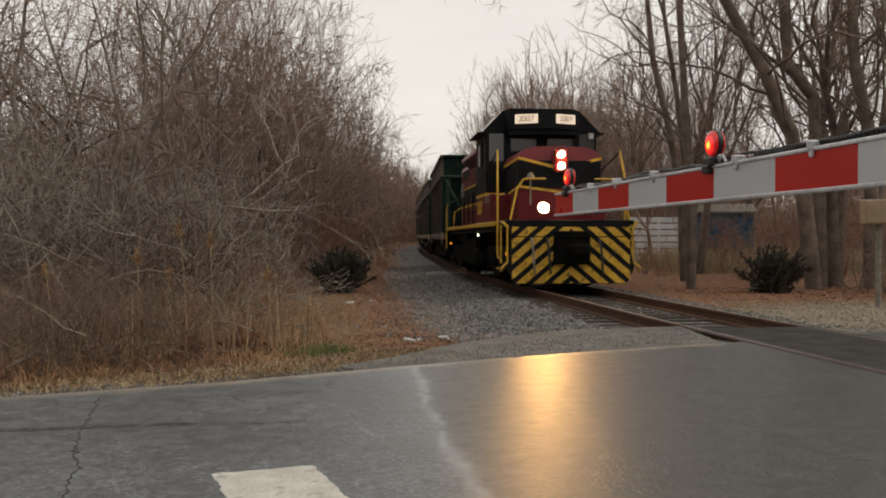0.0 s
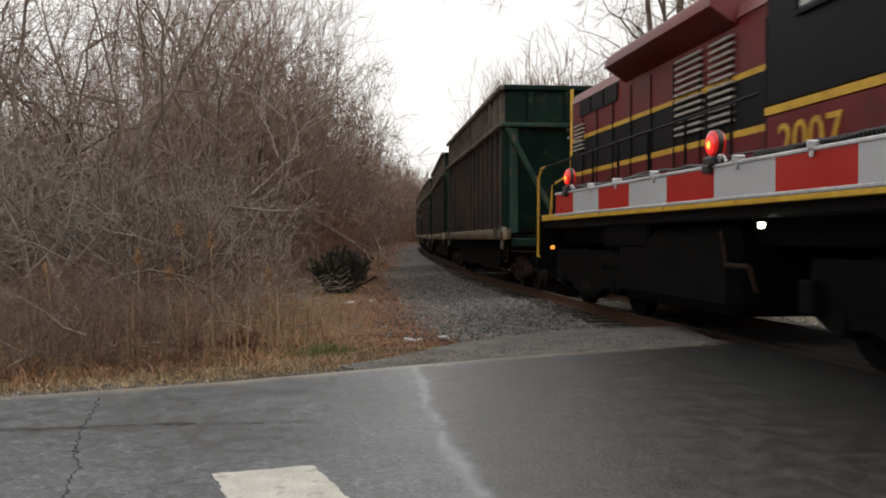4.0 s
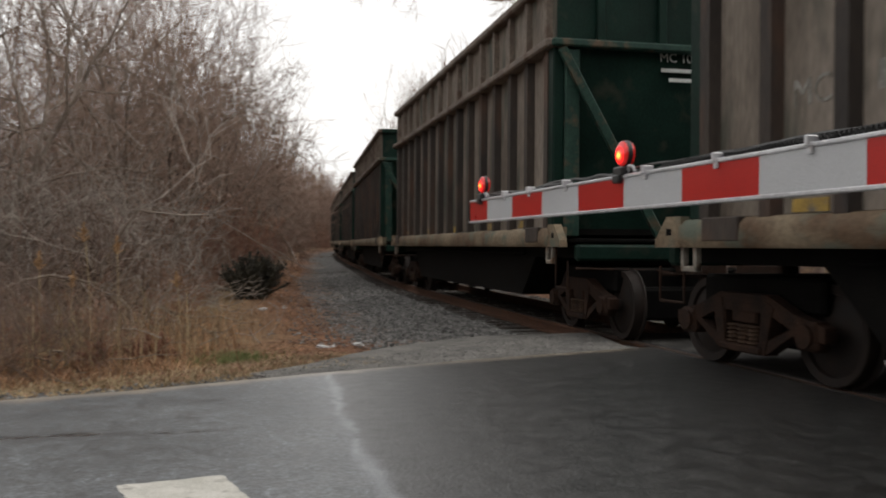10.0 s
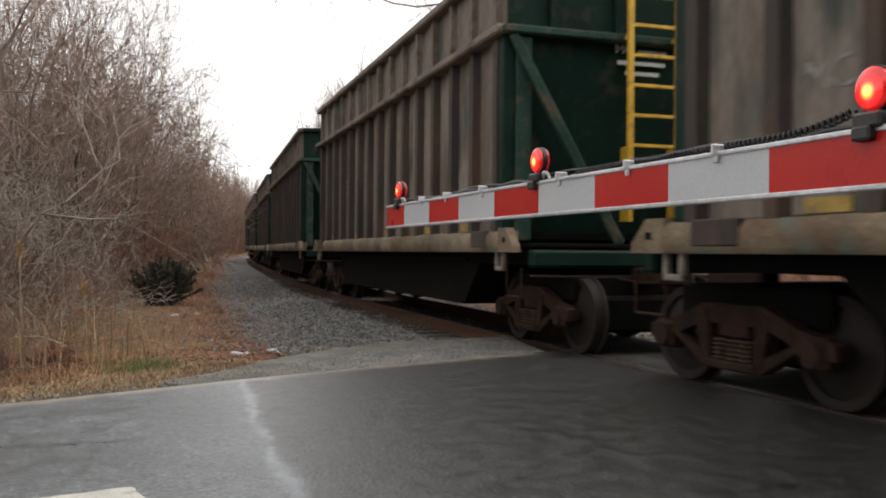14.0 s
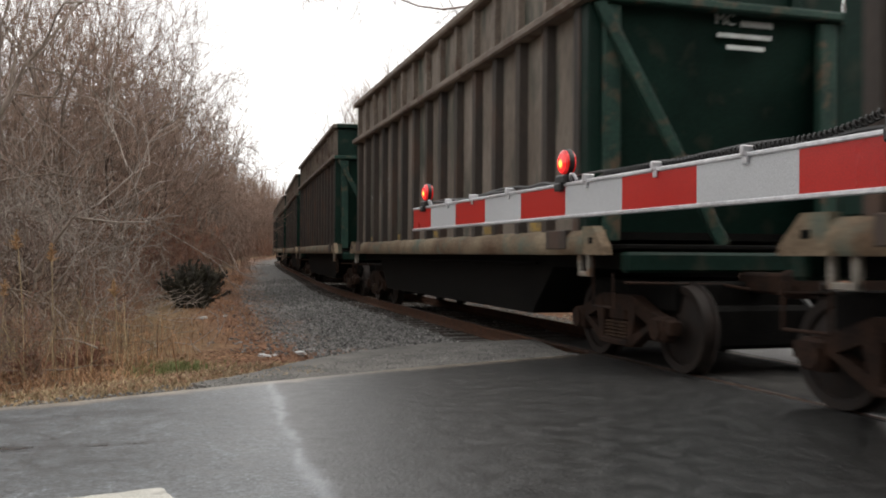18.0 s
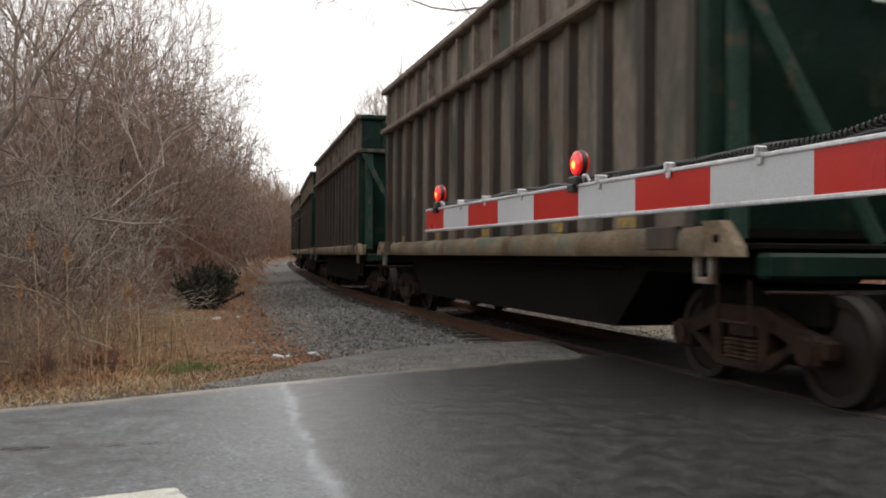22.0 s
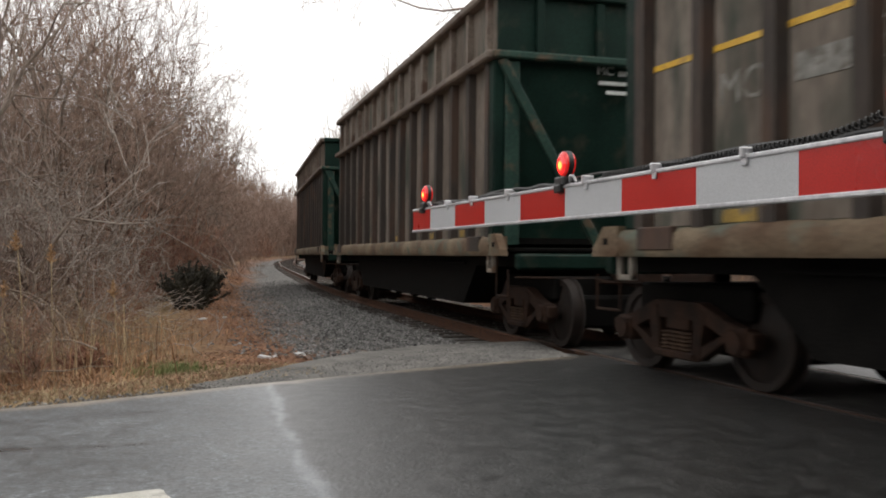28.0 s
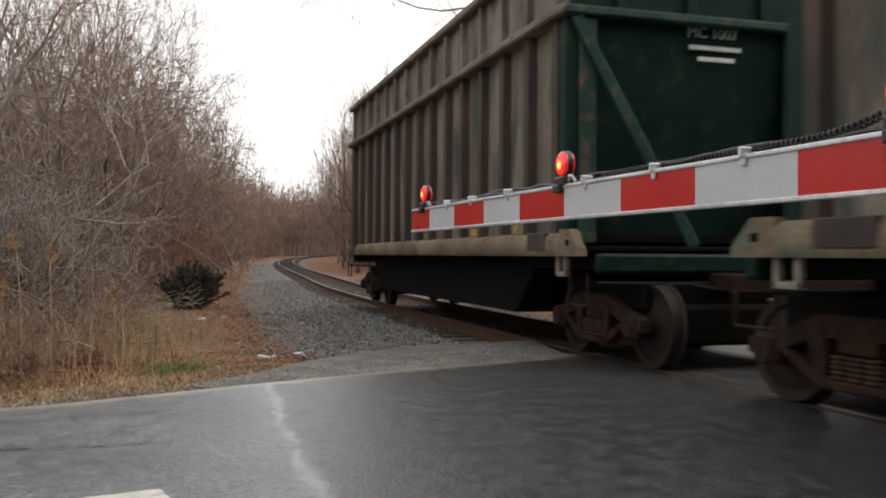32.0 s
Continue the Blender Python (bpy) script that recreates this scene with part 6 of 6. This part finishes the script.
spots = []
for i in range(24):
    y = 23 + 75 * (i / 24) ** 1.2 + rnd.uniform(-1.5, 1.5)
    spots.append((track_x(y) + 6.8 + (i % 4) * 3.1 + rnd.uniform(0, 2.5), y))
plant(tall, spots, 3, 0.8, 1.1)
plant(tall, [(rnd.uniform(14, 26), rnd.uniform(28, 42)) for i in range(4)], 4)
plant(tall, [(3.9, 60.0), (5.2, 66.0), (3.7, 74.0), (6.4, 54.0), (4.6, 84.0)], 15, 0.92, 1.1)
plant(thicket_far, [(rnd.uniform(-16, -7), rnd.uniform(98, 130)) for i in range(14)], 5)
spots = []
for i in range(80):
    y = 9.6 + 50 * (i / 80) ** 1.6 + rnd.uniform(-0.5, 0.5)
    cx = track_x(y)
    off = (7.2 if y < 24 else 6.2) + abs(rnd.gauss(0, 1)) * 2.8
    spots.append((cx - off, max(y, edge_y(cx - off) + 3.4 + rnd.uniform(0, 1.6))))
plant(bushes, [p for p in spots if p[1] < 24], 6, 0.4, 0.72)
plant(bushes, [p for p in spots if p[1] >= 24], 16, 0.7, 1.1)
plant(bushes, [(x, edge_y(x) + rnd.uniform(2.6, 3.6)) for x in [rnd.uniform(-9, -3.0) for i in range(16)]], 12, 0.3, 0.5)
plant(bushes, [(rnd.uniform(7.2, 18), rnd.uniform(20.4, 34)) for i in range(26)], 7, 0.5, 0.9)
plant(bushes, [(track_x(y) + rnd.uniform(5.5, 16), y) for y in [rnd.uniform(34, 110) for i in range(14)]], 8, 1.0, 1.6)
plant(bushes, [(track_x(y) - rnd.uniform(5.2, 14), y) for y in [rnd.uniform(50, 130) for i in range(26)]], 9, 1.0, 1.7)
# the big trunks at the wood's edge across the track
BIG = (((9.2, 22.0), 15.0, 0.21, ((0, 0, -0.3), (-0.25, 0, 2.0), (-0.62, 0, 3.9), (-1.25, 0.1, 5.4), (-2.2, 0.2, 7.2), (-2.7, 0.2, 8.6))),
       ((9.75, 23.0), 15.0, 0.19, ((0, 0, -0.3), (-0.05, 0, 2.4), (-0.2, 0, 4.9), (-0.85, 0, 5.7), (-1.0, 0, 7.4), (-0.9, 0, 9.0))),
       ((10.75, 22.4), 15.0, 0.19, ((0, 0, -0.3), (0.02, 0, 2.2), (-0.05, 0, 3.9), (-0.42, 0, 5.6), (-0.5, 0, 7.3), (-0.3, 0.2, 9.0))),
       ((11.1, 22.9), 14.0, 0.18, ((0, 0, -0.3), (0.05, 0, 2.6), (0.35, 0, 5.0), (0.9, 0, 6.4), (1.2, 0, 8.0))),
       ((6.3, 22.6), 12.0, 0.13, ((0, 0, -0.3), (0.03, 0, 2.0), (-0.15, 0, 4.4), (-0.3, 0, 7.0), (-0.25, 0, 8.6))),
       ((8.4, 31.0), 14.0, 0.16, ((0, 0, -0.3), (-0.1, 0, 2.5), (-0.5, 0, 5.0), (-1.1, 0, 7.5), (-1.3, 0, 9.5))),
       ((7.3, 27.0), 13.0, 0.12, ((0, 0, -0.3), (0.1, 0, 3.0), (-0.2, 0, 5.5), (-0.6, 0, 8.0))))
for i, ((x, y), h, tr, way) in enumerate(BIG):
    t = tree_kind("tree", 400 + i, BARK, TWIG, "large leafless tree with a thick brown trunk", height=h * 0.6, trunk_r=tr, depth=6, fine_r=0.0055, bend=0.17, lift=0.07, side=0.4, path=way)
    t.matrix_basis = Matrix.Translation((x, y, ground_z(x, y)))
    if i == 0:
        # a long limb reaching over the track
        reach = [(-2.1 - 0.6 * k, 0.02 * k, 7.15 + 0.05 * k + 0.1 * math.sin(k * 1.7)) for k in range(9)]
        a, b = grow(77, 3.4, 0.035, depth=6, bend=0.22, lift=0.02, side=0.5, fine_r=0.005, path=reach)
        part("overhanging_limb", tube_mesh("overhanging_limb", a + b, 4, TWIG), TWIG, t)
snag = thing("broken_tree", Matrix.Translation((10.2, 23.2, ground_z(10.2, 23.2))), "broken dead trunk with a splintered top", "tree", "bare trees")
part("trunk", tube_mesh("trunk", [(0, 0, -0.2, -0.1, 0, 2.4, 0.2, 0.17), (-0.1, 0, 2.35, 0.25, 0, 4.4, 0.17, 0.12), (0.22, 0, 4.3, 0.33, 0, 4.95, 0.09, 0.02), (0.3, 0.03, 4.3, 0.46, 0.03, 4.7, 0.05, 0.012)], 8, BARK), BARK, snag)
for t in thicket + thicket_far + tall + bushes + grey_brush:
    remove_thing(t)


def woods(name, n, place, height, seed, label, depth=4, material=None, thick=0.012, stems=2, wide=0.75, spread=0.3):
    """Far bare trees, joined: a few forked kinds, turned and sized."""
    r = np.random.RandomState(seed)
    kinds = []
    for k in range(5):
        a, b = grow(seed * 10 + k, 1.0, 0.014, stems=stems, depth=depth, spread=spread, bend=0.2, lift=0.04, side=0.4, fine_r=0.0001, wide=wide)
        kinds.append(np.vstack(sized(a, b, 1.0, 0.38 + 0.12 * (stems > 3))))
    out = []
    while n > 0:
        p = place(r)
        if p is None:
            continue
        n -= 1
        s, h, a = kinds[r.randint(5)].copy(), r.uniform(*height), r.uniform(0, 6.28)
        c, d = math.cos(a), math.sin(a)
        for j in (0, 3):
            x, y = s[:, j].copy(), s[:, j + 1].copy()
            s[:, j], s[:, j + 1] = (x * c - y * d) * h + p[0], (x * d + y * c) * h + p[1]
            s[:, j + 2] = (s[:, j + 2] + 0.2) * h + ground_z(*p) - 0.15
        tip = s[:, 7] == 0
        s[:, 6:] = np.maximum(s[:, 6:] * h, thick)
        s[tip, 7] = 0
        out.append(s)
    return tagged(new(name, tube_mesh(name, np.vstack(out), 3, material or TWIG)), label, "woods", kind="stuff")


def beside(r, lo, hi, ya, yb):
    y = r.uniform(ya, yb)
    x = track_x(y) + r.uniform(lo, hi)
    # a clearing with a field behind the trees across the track
    return None if 8.5 < x < 20 and 25 < y < 48 and r.rand() < 0.8 else (x, y)


def clear_of_track(x, y, gap):
    return (x, y) if abs(from_track(x, y)) > gap else None


woods("far_woods", 330, lambda r: clear_of_track(r.uniform(-50, 75), r.uniform(112, 200), 6.5), (9, 13), 51, "brown leafless woods beyond the bend", 4, None, 0.024)
woods("woods_left", 150, lambda r: (r.uniform(-48, -14), r.uniform(20, 90)), (4.0, 6.8), 52, "brown leafless woods behind the thicket", 5)
woods("woods_right", 90, lambda r: beside(r, 12, 45, 34, 105), (6, 9.5), 53, "brown leafless woods across the track", 5, None, 0.012, 1)
woods("brush_right", 170, lambda r: beside(r, 6.5, 40, 26, 100), (1.3, 2.8), 54, "low brown brush under the trees", 4, TWIG_RED, 0.008, 4)
woods("brush_left", 170, lambda r: beside(r, -26, -7.6, 13, 60), (1.2, 2.9), 56, "low dark brown brush inside the thicket", 4, TWIG_DARK, 0.009, 4, 0.9, 0.5)
woods("edge_brush", 120, lambda r: beside(r, -9.0, -6.0, 26, 100), (1.2, 3.2), 57, "red-brown brush at the thicket's edge", 4, TWIG_RED, 0.008, 4, 0.9, 0.5)
woods("woods_right_edge", 45, lambda r: beside(r, 7.5, 15, 36, 90), (7.0, 10.0), 58, "grey-brown leafless trees beyond the train", 5, TWIG, 0.011)
woods("woods_beyond", 46, lambda r: beside(r, 5.6, 11, 58, 106), (10, 13.5), 60, "tall grey-brown leafless trees beyond the train", 5, TWIG, 0.016)
woods("bend_woods", 110, lambda r: clear_of_track(r.uniform(-12, 20), r.uniform(116, 156), 5.5), (7.5, 11), 59, "brown leafless trees at the track's bend", 5, TWIG, 0.02)
# unseen trees behind the camera, added to hold low light off the train
woods("woods_behind", 170, lambda r: clear_of_track(*(lambda a, d: (math.sin(a) * d, math.cos(a) * d))(radians(r.uniform(95, 252)), r.uniform(20, 42)), 6.0), (9, 13), 62, "unseen brown leafless woods added across the road to block light", 4, TWIG, 0.03)
woods("brush_far", 220, lambda r: clear_of_track(r.uniform(-40, 60), r.uniform(92, 170), 4.6), (1.5, 4.0), 55, "low brown brush beside the bend", 3, TWIG_RED, 0.018, 4, 0.9, 0.5)


def evergreen(x, y, size, seed, label, name="juniper_bush", leaf=None):
    leaf = leaf or JUNIPER
    r = np.random.RandomState(seed)
    t = thing(name, Matrix.Translation((x, y, ground_z(x, y))), label, "bush")
    segs, needles = [], []
    for i in range(100):
        d = r.normal(0, 1, 3)
        d[2] = abs(d[2]) * 1.4 + 1.5
        d /= np.linalg.norm(d)
        length = size * r.uniform(0.5, 1.0)
        p = np.array((r.normal(0, 0.14) * size, r.normal(0, 0.14) * size, -0.04))
        for k in range(4):
            nd = d + r.normal(0, 0.2, 3)
            nd /= np.linalg.norm(nd)
            q = p + nd * length / 4
            segs.append((*p, *q, 0.006 * size, 0.005 * size))
            for j in range(24):
                o = p + (q - p) * r.rand()
                e = nd * 0.6 + r.normal(0, 0.7, 3)
                e = e / np.linalg.norm(e) * size * r.uniform(0.05, 0.12)
                needles.append((*o, *(o + e), 0.015 * size, 0.0))
            p, d = q, nd
    part("stem", tube_mesh("stem", segs, 4, leaf), leaf, t)
    part("foliage", tube_mesh("foliage", needles, 3, leaf), leaf, t, "dense dark needles" if leaf == JUNIPER else "brown dead needles")


evergreen(-2.55, 21.8, 1.22, 1, "dark low juniper bush beside the track")
evergreen(-2.85, 28.0, 1.05, 2, "dark low juniper bush beside the track")
evergreen(-2.25, 9.95, 0.42, 3, "small brown dead bush on the verge", "dead_bush", TWIG_RED)
evergreen(-2.75, 9.85, 0.34, 5, "small brown dead bush on the verge", "dead_bush", TWIG_RED)
evergreen(7.6, 20.6, 1.2, 4, "dark evergreen bush under the trees")


def tufts(name, n, place, height, width, material, label, category, seed, lean=0.35):
    """Grass blades, joined: bent triangles."""
    r = np.random.RandomState(seed)
    v, f = [], []
    while len(v) < n * 5:
        p = place(r)
        if p is None:
            continue
        a, hgt, w = r.uniform(0, 6.28), r.uniform(*height), r.uniform(*width)
        o = np.array((math.cos(a), math.sin(a), 0)) * w
        ln = np.array((r.normal(0, lean), r.normal(0, lean), 0)) * hgt
        p = np.array(p)
        k = len(v)
        m = p + ln * 0.35 + (0, 0, hgt * 0.6)
        v += [p - o, p + o, m + o * 0.7, m - o * 0.7, p + ln + (0, 0, hgt * r.uniform(0.75, 1.0))]
        f += [(k, k + 1, k + 2, k + 3), (k + 3, k + 2, k + 4)]
    me = bpy.data.meshes.new(name)
    me.from_pydata([tuple(p) for p in v], [], f)
    me.materials.append(material)
    return tagged(new(name, me), label, category, kind="stuff")


def verge(r, lo=0.35, hi=3.0, xa=-12.0, xb=0.2, off=3.3):
    x = r.uniform(xa, xb)
    b = lo + (hi - lo) * r.rand()
    y = edge_y(x) + b
    return (x, y, ground_z(x, y)) if from_track(x, y) < -off else None


tufts("verge_grass", 14000, lambda r: verge(r, 0.3, 2.1), (0.03, 0.1), (0.003, 0.007), STRAW, "short dry tan verge grass", "grass", 31, 0.8)
tufts("dry_weeds", 9000, lambda r: verge(r, 1.8, 4.4, -12.0, 0.2, 5.6), (0.05, 0.22), (0.003, 0.008), STRAW_DARK, "dry brown weeds along the thicket", "weeds", 32, 1.1)


tufts("field_grass", 5200, lambda r: (lambda x, y: (x, y, ground_z(x, y)))(r.uniform(8.5, 20), r.uniform(32, 41)), (0.5, 1.25), (0.008, 0.018), STRAW, "tall golden dry field grass", "grass", 37, 0.3)


def track_weeds(r):
    st = -2 - 38 * r.rand()
    (x, y), d = on_track(st, 3.85 + abs(r.normal(0, 0.9)))
    return (x, y, ground_z(x, y))


tufts("trackside_weeds", 3500, track_weeds, (0.03, 0.11), (0.003, 0.007), STRAW_DARK, "dry reddish weeds beside the ballast", "weeds", 33, 0.8)
tufts("tall_dry_stalks", 420, lambda r: verge(r, 2.3, 5.0, -7.0, -1.5), (0.25, 1.1), (0.003, 0.007), STRAW, "tall pale dry stalks", "weeds", 34, 0.22)
tufts("red_weeds", 420, lambda r: (lambda x, y: (x, y, ground_z(x, y)))(-2.2 + r.normal(0, 0.5), 11.6 + r.normal(0, 1.2)), (0.2, 0.75), (0.003, 0.006), STRAW_DARK, "patch of tall red-brown dry weeds", "weeds", 36, 0.25)
tufts("green_tuft", 700, lambda r: (lambda x, y: (x, y, ground_z(x, y)))(-1.35 + r.normal(0, 0.22), 9.7 + r.normal(0, 0.18)), (0.06, 0.18), (0.003, 0.006), GREEN_GRASS, "small tuft of green grass on the verge", "grass", 35, 0.5)


def sticks(name, n, place, length, radius, material, label, seed, tilt=0.5):
    """Dead sticks and bent stems in a tangle, joined."""
    r = np.random.RandomState(seed)
    segs = []
    while n > 0:
        p = place(r)
        if p is None:
            continue
        n -= 1
        d = r.normal(0, 1, 3)
        d[2] = abs(d[2]) * tilt + 0.08
        d /= np.linalg.norm(d)
        ln, rad = r.uniform(*length), r.uniform(*radius)
        p = np.array(p) + (0, 0, r.rand() ** 2 * 0.5)
        for k in range(4):
            d = d + r.normal(0, 0.2, 3)
            d /= np.linalg.norm(d)
            q = p + d * ln / 4
            segs.append((*p, *q, rad * (1 - 0.2 * k), rad * (0.8 - 0.2 * k)))
            if k and r.rand() < 0.6:
                e = d + r.normal(0, 0.6, 3)
                segs.append((*p, *(p + e * ln * 0.2), rad * 0.5, rad * 0.25))
            p = q
    return tagged(new(name, tube_mesh(name, segs, 4, material)), label, "sticks", kind="stuff")


sticks("dead_sticks", 170, lambda r: verge(r, 2.3, 6.0, -10.0, -1.6), (0.5, 1.7), (0.005, 0.012), STICK, "pale dead sticks lying tangled in the thicket", 71)
sticks("dark_stems", 1300, lambda r: verge(r, 2.3, 7.5, -12.0, -1.4, 6.2), (0.4, 1.5), (0.003, 0.006), STEM, "tangled thin brown stems at the thicket's edge", 72, 1.0)
sticks("bramble_stems", 1500, lambda r: (lambda x, y: (x, y, ground_z(x, y)))(*on_track(-3 - 30 * r.rand(), 6.2 + abs(r.normal(0, 1.2)))[0]), (0.4, 1.3), (0.003, 0.006), TWIG_RED, "tangled red-brown brambles beside the track", 73, 1.0)


def leaves(name, n, place, size, material, label, seed):
    r = np.random.RandomState(seed)
    v, f = [], []
    while len(v) < n * 4:
        p = place(r)
        if p is None:
            continue
        s, a = r.uniform(*size), r.uniform(0, 6.28)
        c, e = np.array((math.cos(a), math.sin(a), r.uniform(-0.3, 0.3))) * s, np.array((-math.sin(a), math.cos(a), r.uniform(-0.3, 0.3))) * s * 0.6
        p = np.array(p) + (0, 0, r.uniform(0.005, 0.03))
        k = len(v)
        v += [p - c, p - e + (0, 0, s * 0.25), p + c, p + e + (0, 0, s * 0.25)]
        f += [(k, k + 1, k + 2), (k, k + 2, k + 3)]
    me = bpy.data.meshes.new(name)
    me.from_pydata([tuple(q) for q in v], [], f)
    me.materials.append(material)
    return tagged(new(name, me), label, "dead leaves", kind="stuff")


leaves("leaf_litter", 17000, lambda r: verge(r, 0.9, 4.5), (0.013, 0.03), LEAF_BROWN, "brown fallen leaves on the verge", 41)
leaves("trackside_leaves", 7000, lambda r: track_weeds(r), (0.013, 0.03), LEAF_BROWN, "red-brown fallen leaves beside the track", 42)
leaves("leaf_drift", 2600, lambda r: (lambda x: (lambda y: (x, y, ground_z(x, y)) if from_track(x, y) < -3.2 else None)(edge_y(x) + 1.9 + r.normal(0, 0.5)))(r.uniform(-2.2, 0.55)), (0.013, 0.03), LEAF_BROWN, "drift of red-brown fallen leaves by the gravel", 44)
leaves("wood_edge_leaves", 2500, lambda r: (lambda x, y: (x, y, ground_z(x, y)))(r.uniform(5.5, 14), r.uniform(17.5, 23)), (0.02, 0.05), LEAF_BROWN, "brown fallen leaves at the wood's edge", 43)


def reed(x, y, h, seed):
    r = np.random.RandomState(seed)
    t = thing("reed", Matrix.Translation((x, y, ground_z(x, y))), "tall dry reed with a feathery tan plume", "reed", "dry reeds")
    lx, ly = r.normal(0, 0.05), r.normal(0, 0.05)
    pts = [(lx * h * u * u, ly * h * u * u, h * u) for u in np.linspace(0, 1, 7)]
    part("stalk", Shape().pipe(pts, 0.005, 5), STRAW, t)
    segs = []
    top = np.array(pts[-1])
    for i in range(90):
        u = r.rand()
        o = top + np.array((0, 0, -0.16 + 0.2 * u))
        e = np.array((r.normal(0, 0.035), r.normal(0, 0.035), r.uniform(0.02, 0.06))) * (1.2 - u)
        segs.append((*o, *(o + e), 0.006, 0.003))
    part("plume", tube_mesh("plume", segs, 3, REED), REED, t, "feathery tan plume")


for i, (x, y, h) in enumerate(((-2.75, 9.6, 1.5), (-2.5, 9.7, 1.36), (-3.3, 9.7, 1.22), (-4.1, 9.4, 1.1), (-3.15, 10.2, 1.0), (-2.0, 10.4, 0.95))):
    reed(x, y, h, 60 + i)
log = thing("log", Matrix.Translation((-4.38, 10.5, -0.06)) @ Matrix.Rotation(radians(20), 4, "Z"), "sawn log lying in the dead weeds", "log")
part("log_bark", Shape().tube((0, 0, 0.1), (-0.2, 1.6, 0.12), 0.085, 12), BARK_GREY, log, "", True)
part("sawn_end", Shape().tube((0, -0.006, 0.1), (-0.001, 0.004, 0.1), 0.08, 12), CUT_WOOD, log, "pale sawn end")


def rubbish(x, y, sx, sy, sz, seed):
    r = random.Random(seed)
    bm = bmesh.new()
    bmesh.ops.create_icosphere(bm, subdivisions=2, radius=0.5)
    for v in bm.verts:
        v.co = Vector((v.co.x * sx, v.co.y * sy, max(-0.2, v.co.z) * sz)) * (1 + 0.6 * noise.noise(v.co * 4 + Vector((seed, 0, 0))))
    me = bpy.data.meshes.new("litter")
    bm.to_mesh(me)
    bm.free()
    me.materials.append(LITTER)
    ob = new("litter", me)
    ob.matrix_basis = Matrix.Translation((x, y, ground_z(x, y) + sz * 0.15)) @ Matrix.Rotation(r.uniform(0, 3), 4, "Z")
    tagged(ob, "crumpled white plastic litter on the ground", "litter", "litter by the track")


for i, a in enumerate(((-0.42, 11.3, 0.2, 0.1, 0.07), (-0.3, 11.5, 0.08, 0.06, 0.05), (0.02, 12.2, 0.19, 0.1, 0.08), (-1.83, 17.7, 0.2, 0.09, 0.07), (-1.44, 18.1, 0.11, 0.08, 0.06))):
    rubbish(*a, i)


# ---- what moves ----
# where the first car's front end is along the track, by time
AT = np.array([(0, -25.6), (3, -13.05), (6, -0.75), (9, 11.6), (13, 28.3), (19, 54.0), (22, 67.3), (25, 80.5), (28, 93.9), (30, 102.9), (32, 111.8)])
SPEED = np.polyfit(AT[:, 0], AT[:, 1], 4)
LOCO_MID = 9.25


def vehicle_pose(s, reach):
    (xa, ya), _ = on_track(s + reach)
    (xb, yb), _ = on_track(s - reach)
    za, zb = track_z(ya), track_z(yb)
    d = Vector((xa - xb, ya - yb, za - zb)).normalized()
    left = Vector((0, 0, 1)).cross(d).normalized()
    up = d.cross(left)
    m = Matrix((d, left, up)).transposed().to_4x4()
    m.translation = ((xa + xb) / 2, (ya + yb) / 2, (za + zb) / 2 + 0.004)
    return m


train = [(*locomotive(), LOCO_MID + 0.8, 4.2, 0.5, 0.8)]
for i in range(8):
    car, sets = trash_car(ladder=i in (0, 2), yellow_line=i == 5, seed=i, mark={1: "MC 1006", 7: "MC 1007"}.get(i, ""))
    train.append((car, sets, -PITCH * i - CAR_LEN / 2, CAR_LEN / 2 - 0.2, 0.42, 0.0))


def motions():
    times = [round(0.5 * k, 1) for k in range(65)]
    for ob, sets, offset, reach, radius, shift in train:
        walk(ob, [(t, vehicle_pose(float(np.polyval(SPEED, t)) + offset, reach) @ Matrix.Translation((-shift, 0, 0))) for t in times])
        for k, w in enumerate(sets):
            home = w.matrix_basis.copy()
            spin = [round(0.13333 * j, 4) for j in range(241)]
            rows = []
            for t in spin:
                s = float(np.polyval(SPEED, t)) + offset
                near_s = min(max(s, -32.0), 16.0)
                rows.append((t, home @ Matrix.Rotation(near_s / radius, 4, "Y")))
            keep = [rows[0]] + [rows[j] for j in range(1, len(rows) - 1) if rows[j][1] != rows[j - 1][1] or rows[j][1] != rows[j + 1][1]] + [rows[-1]]
            walk(w, keep)


motions()
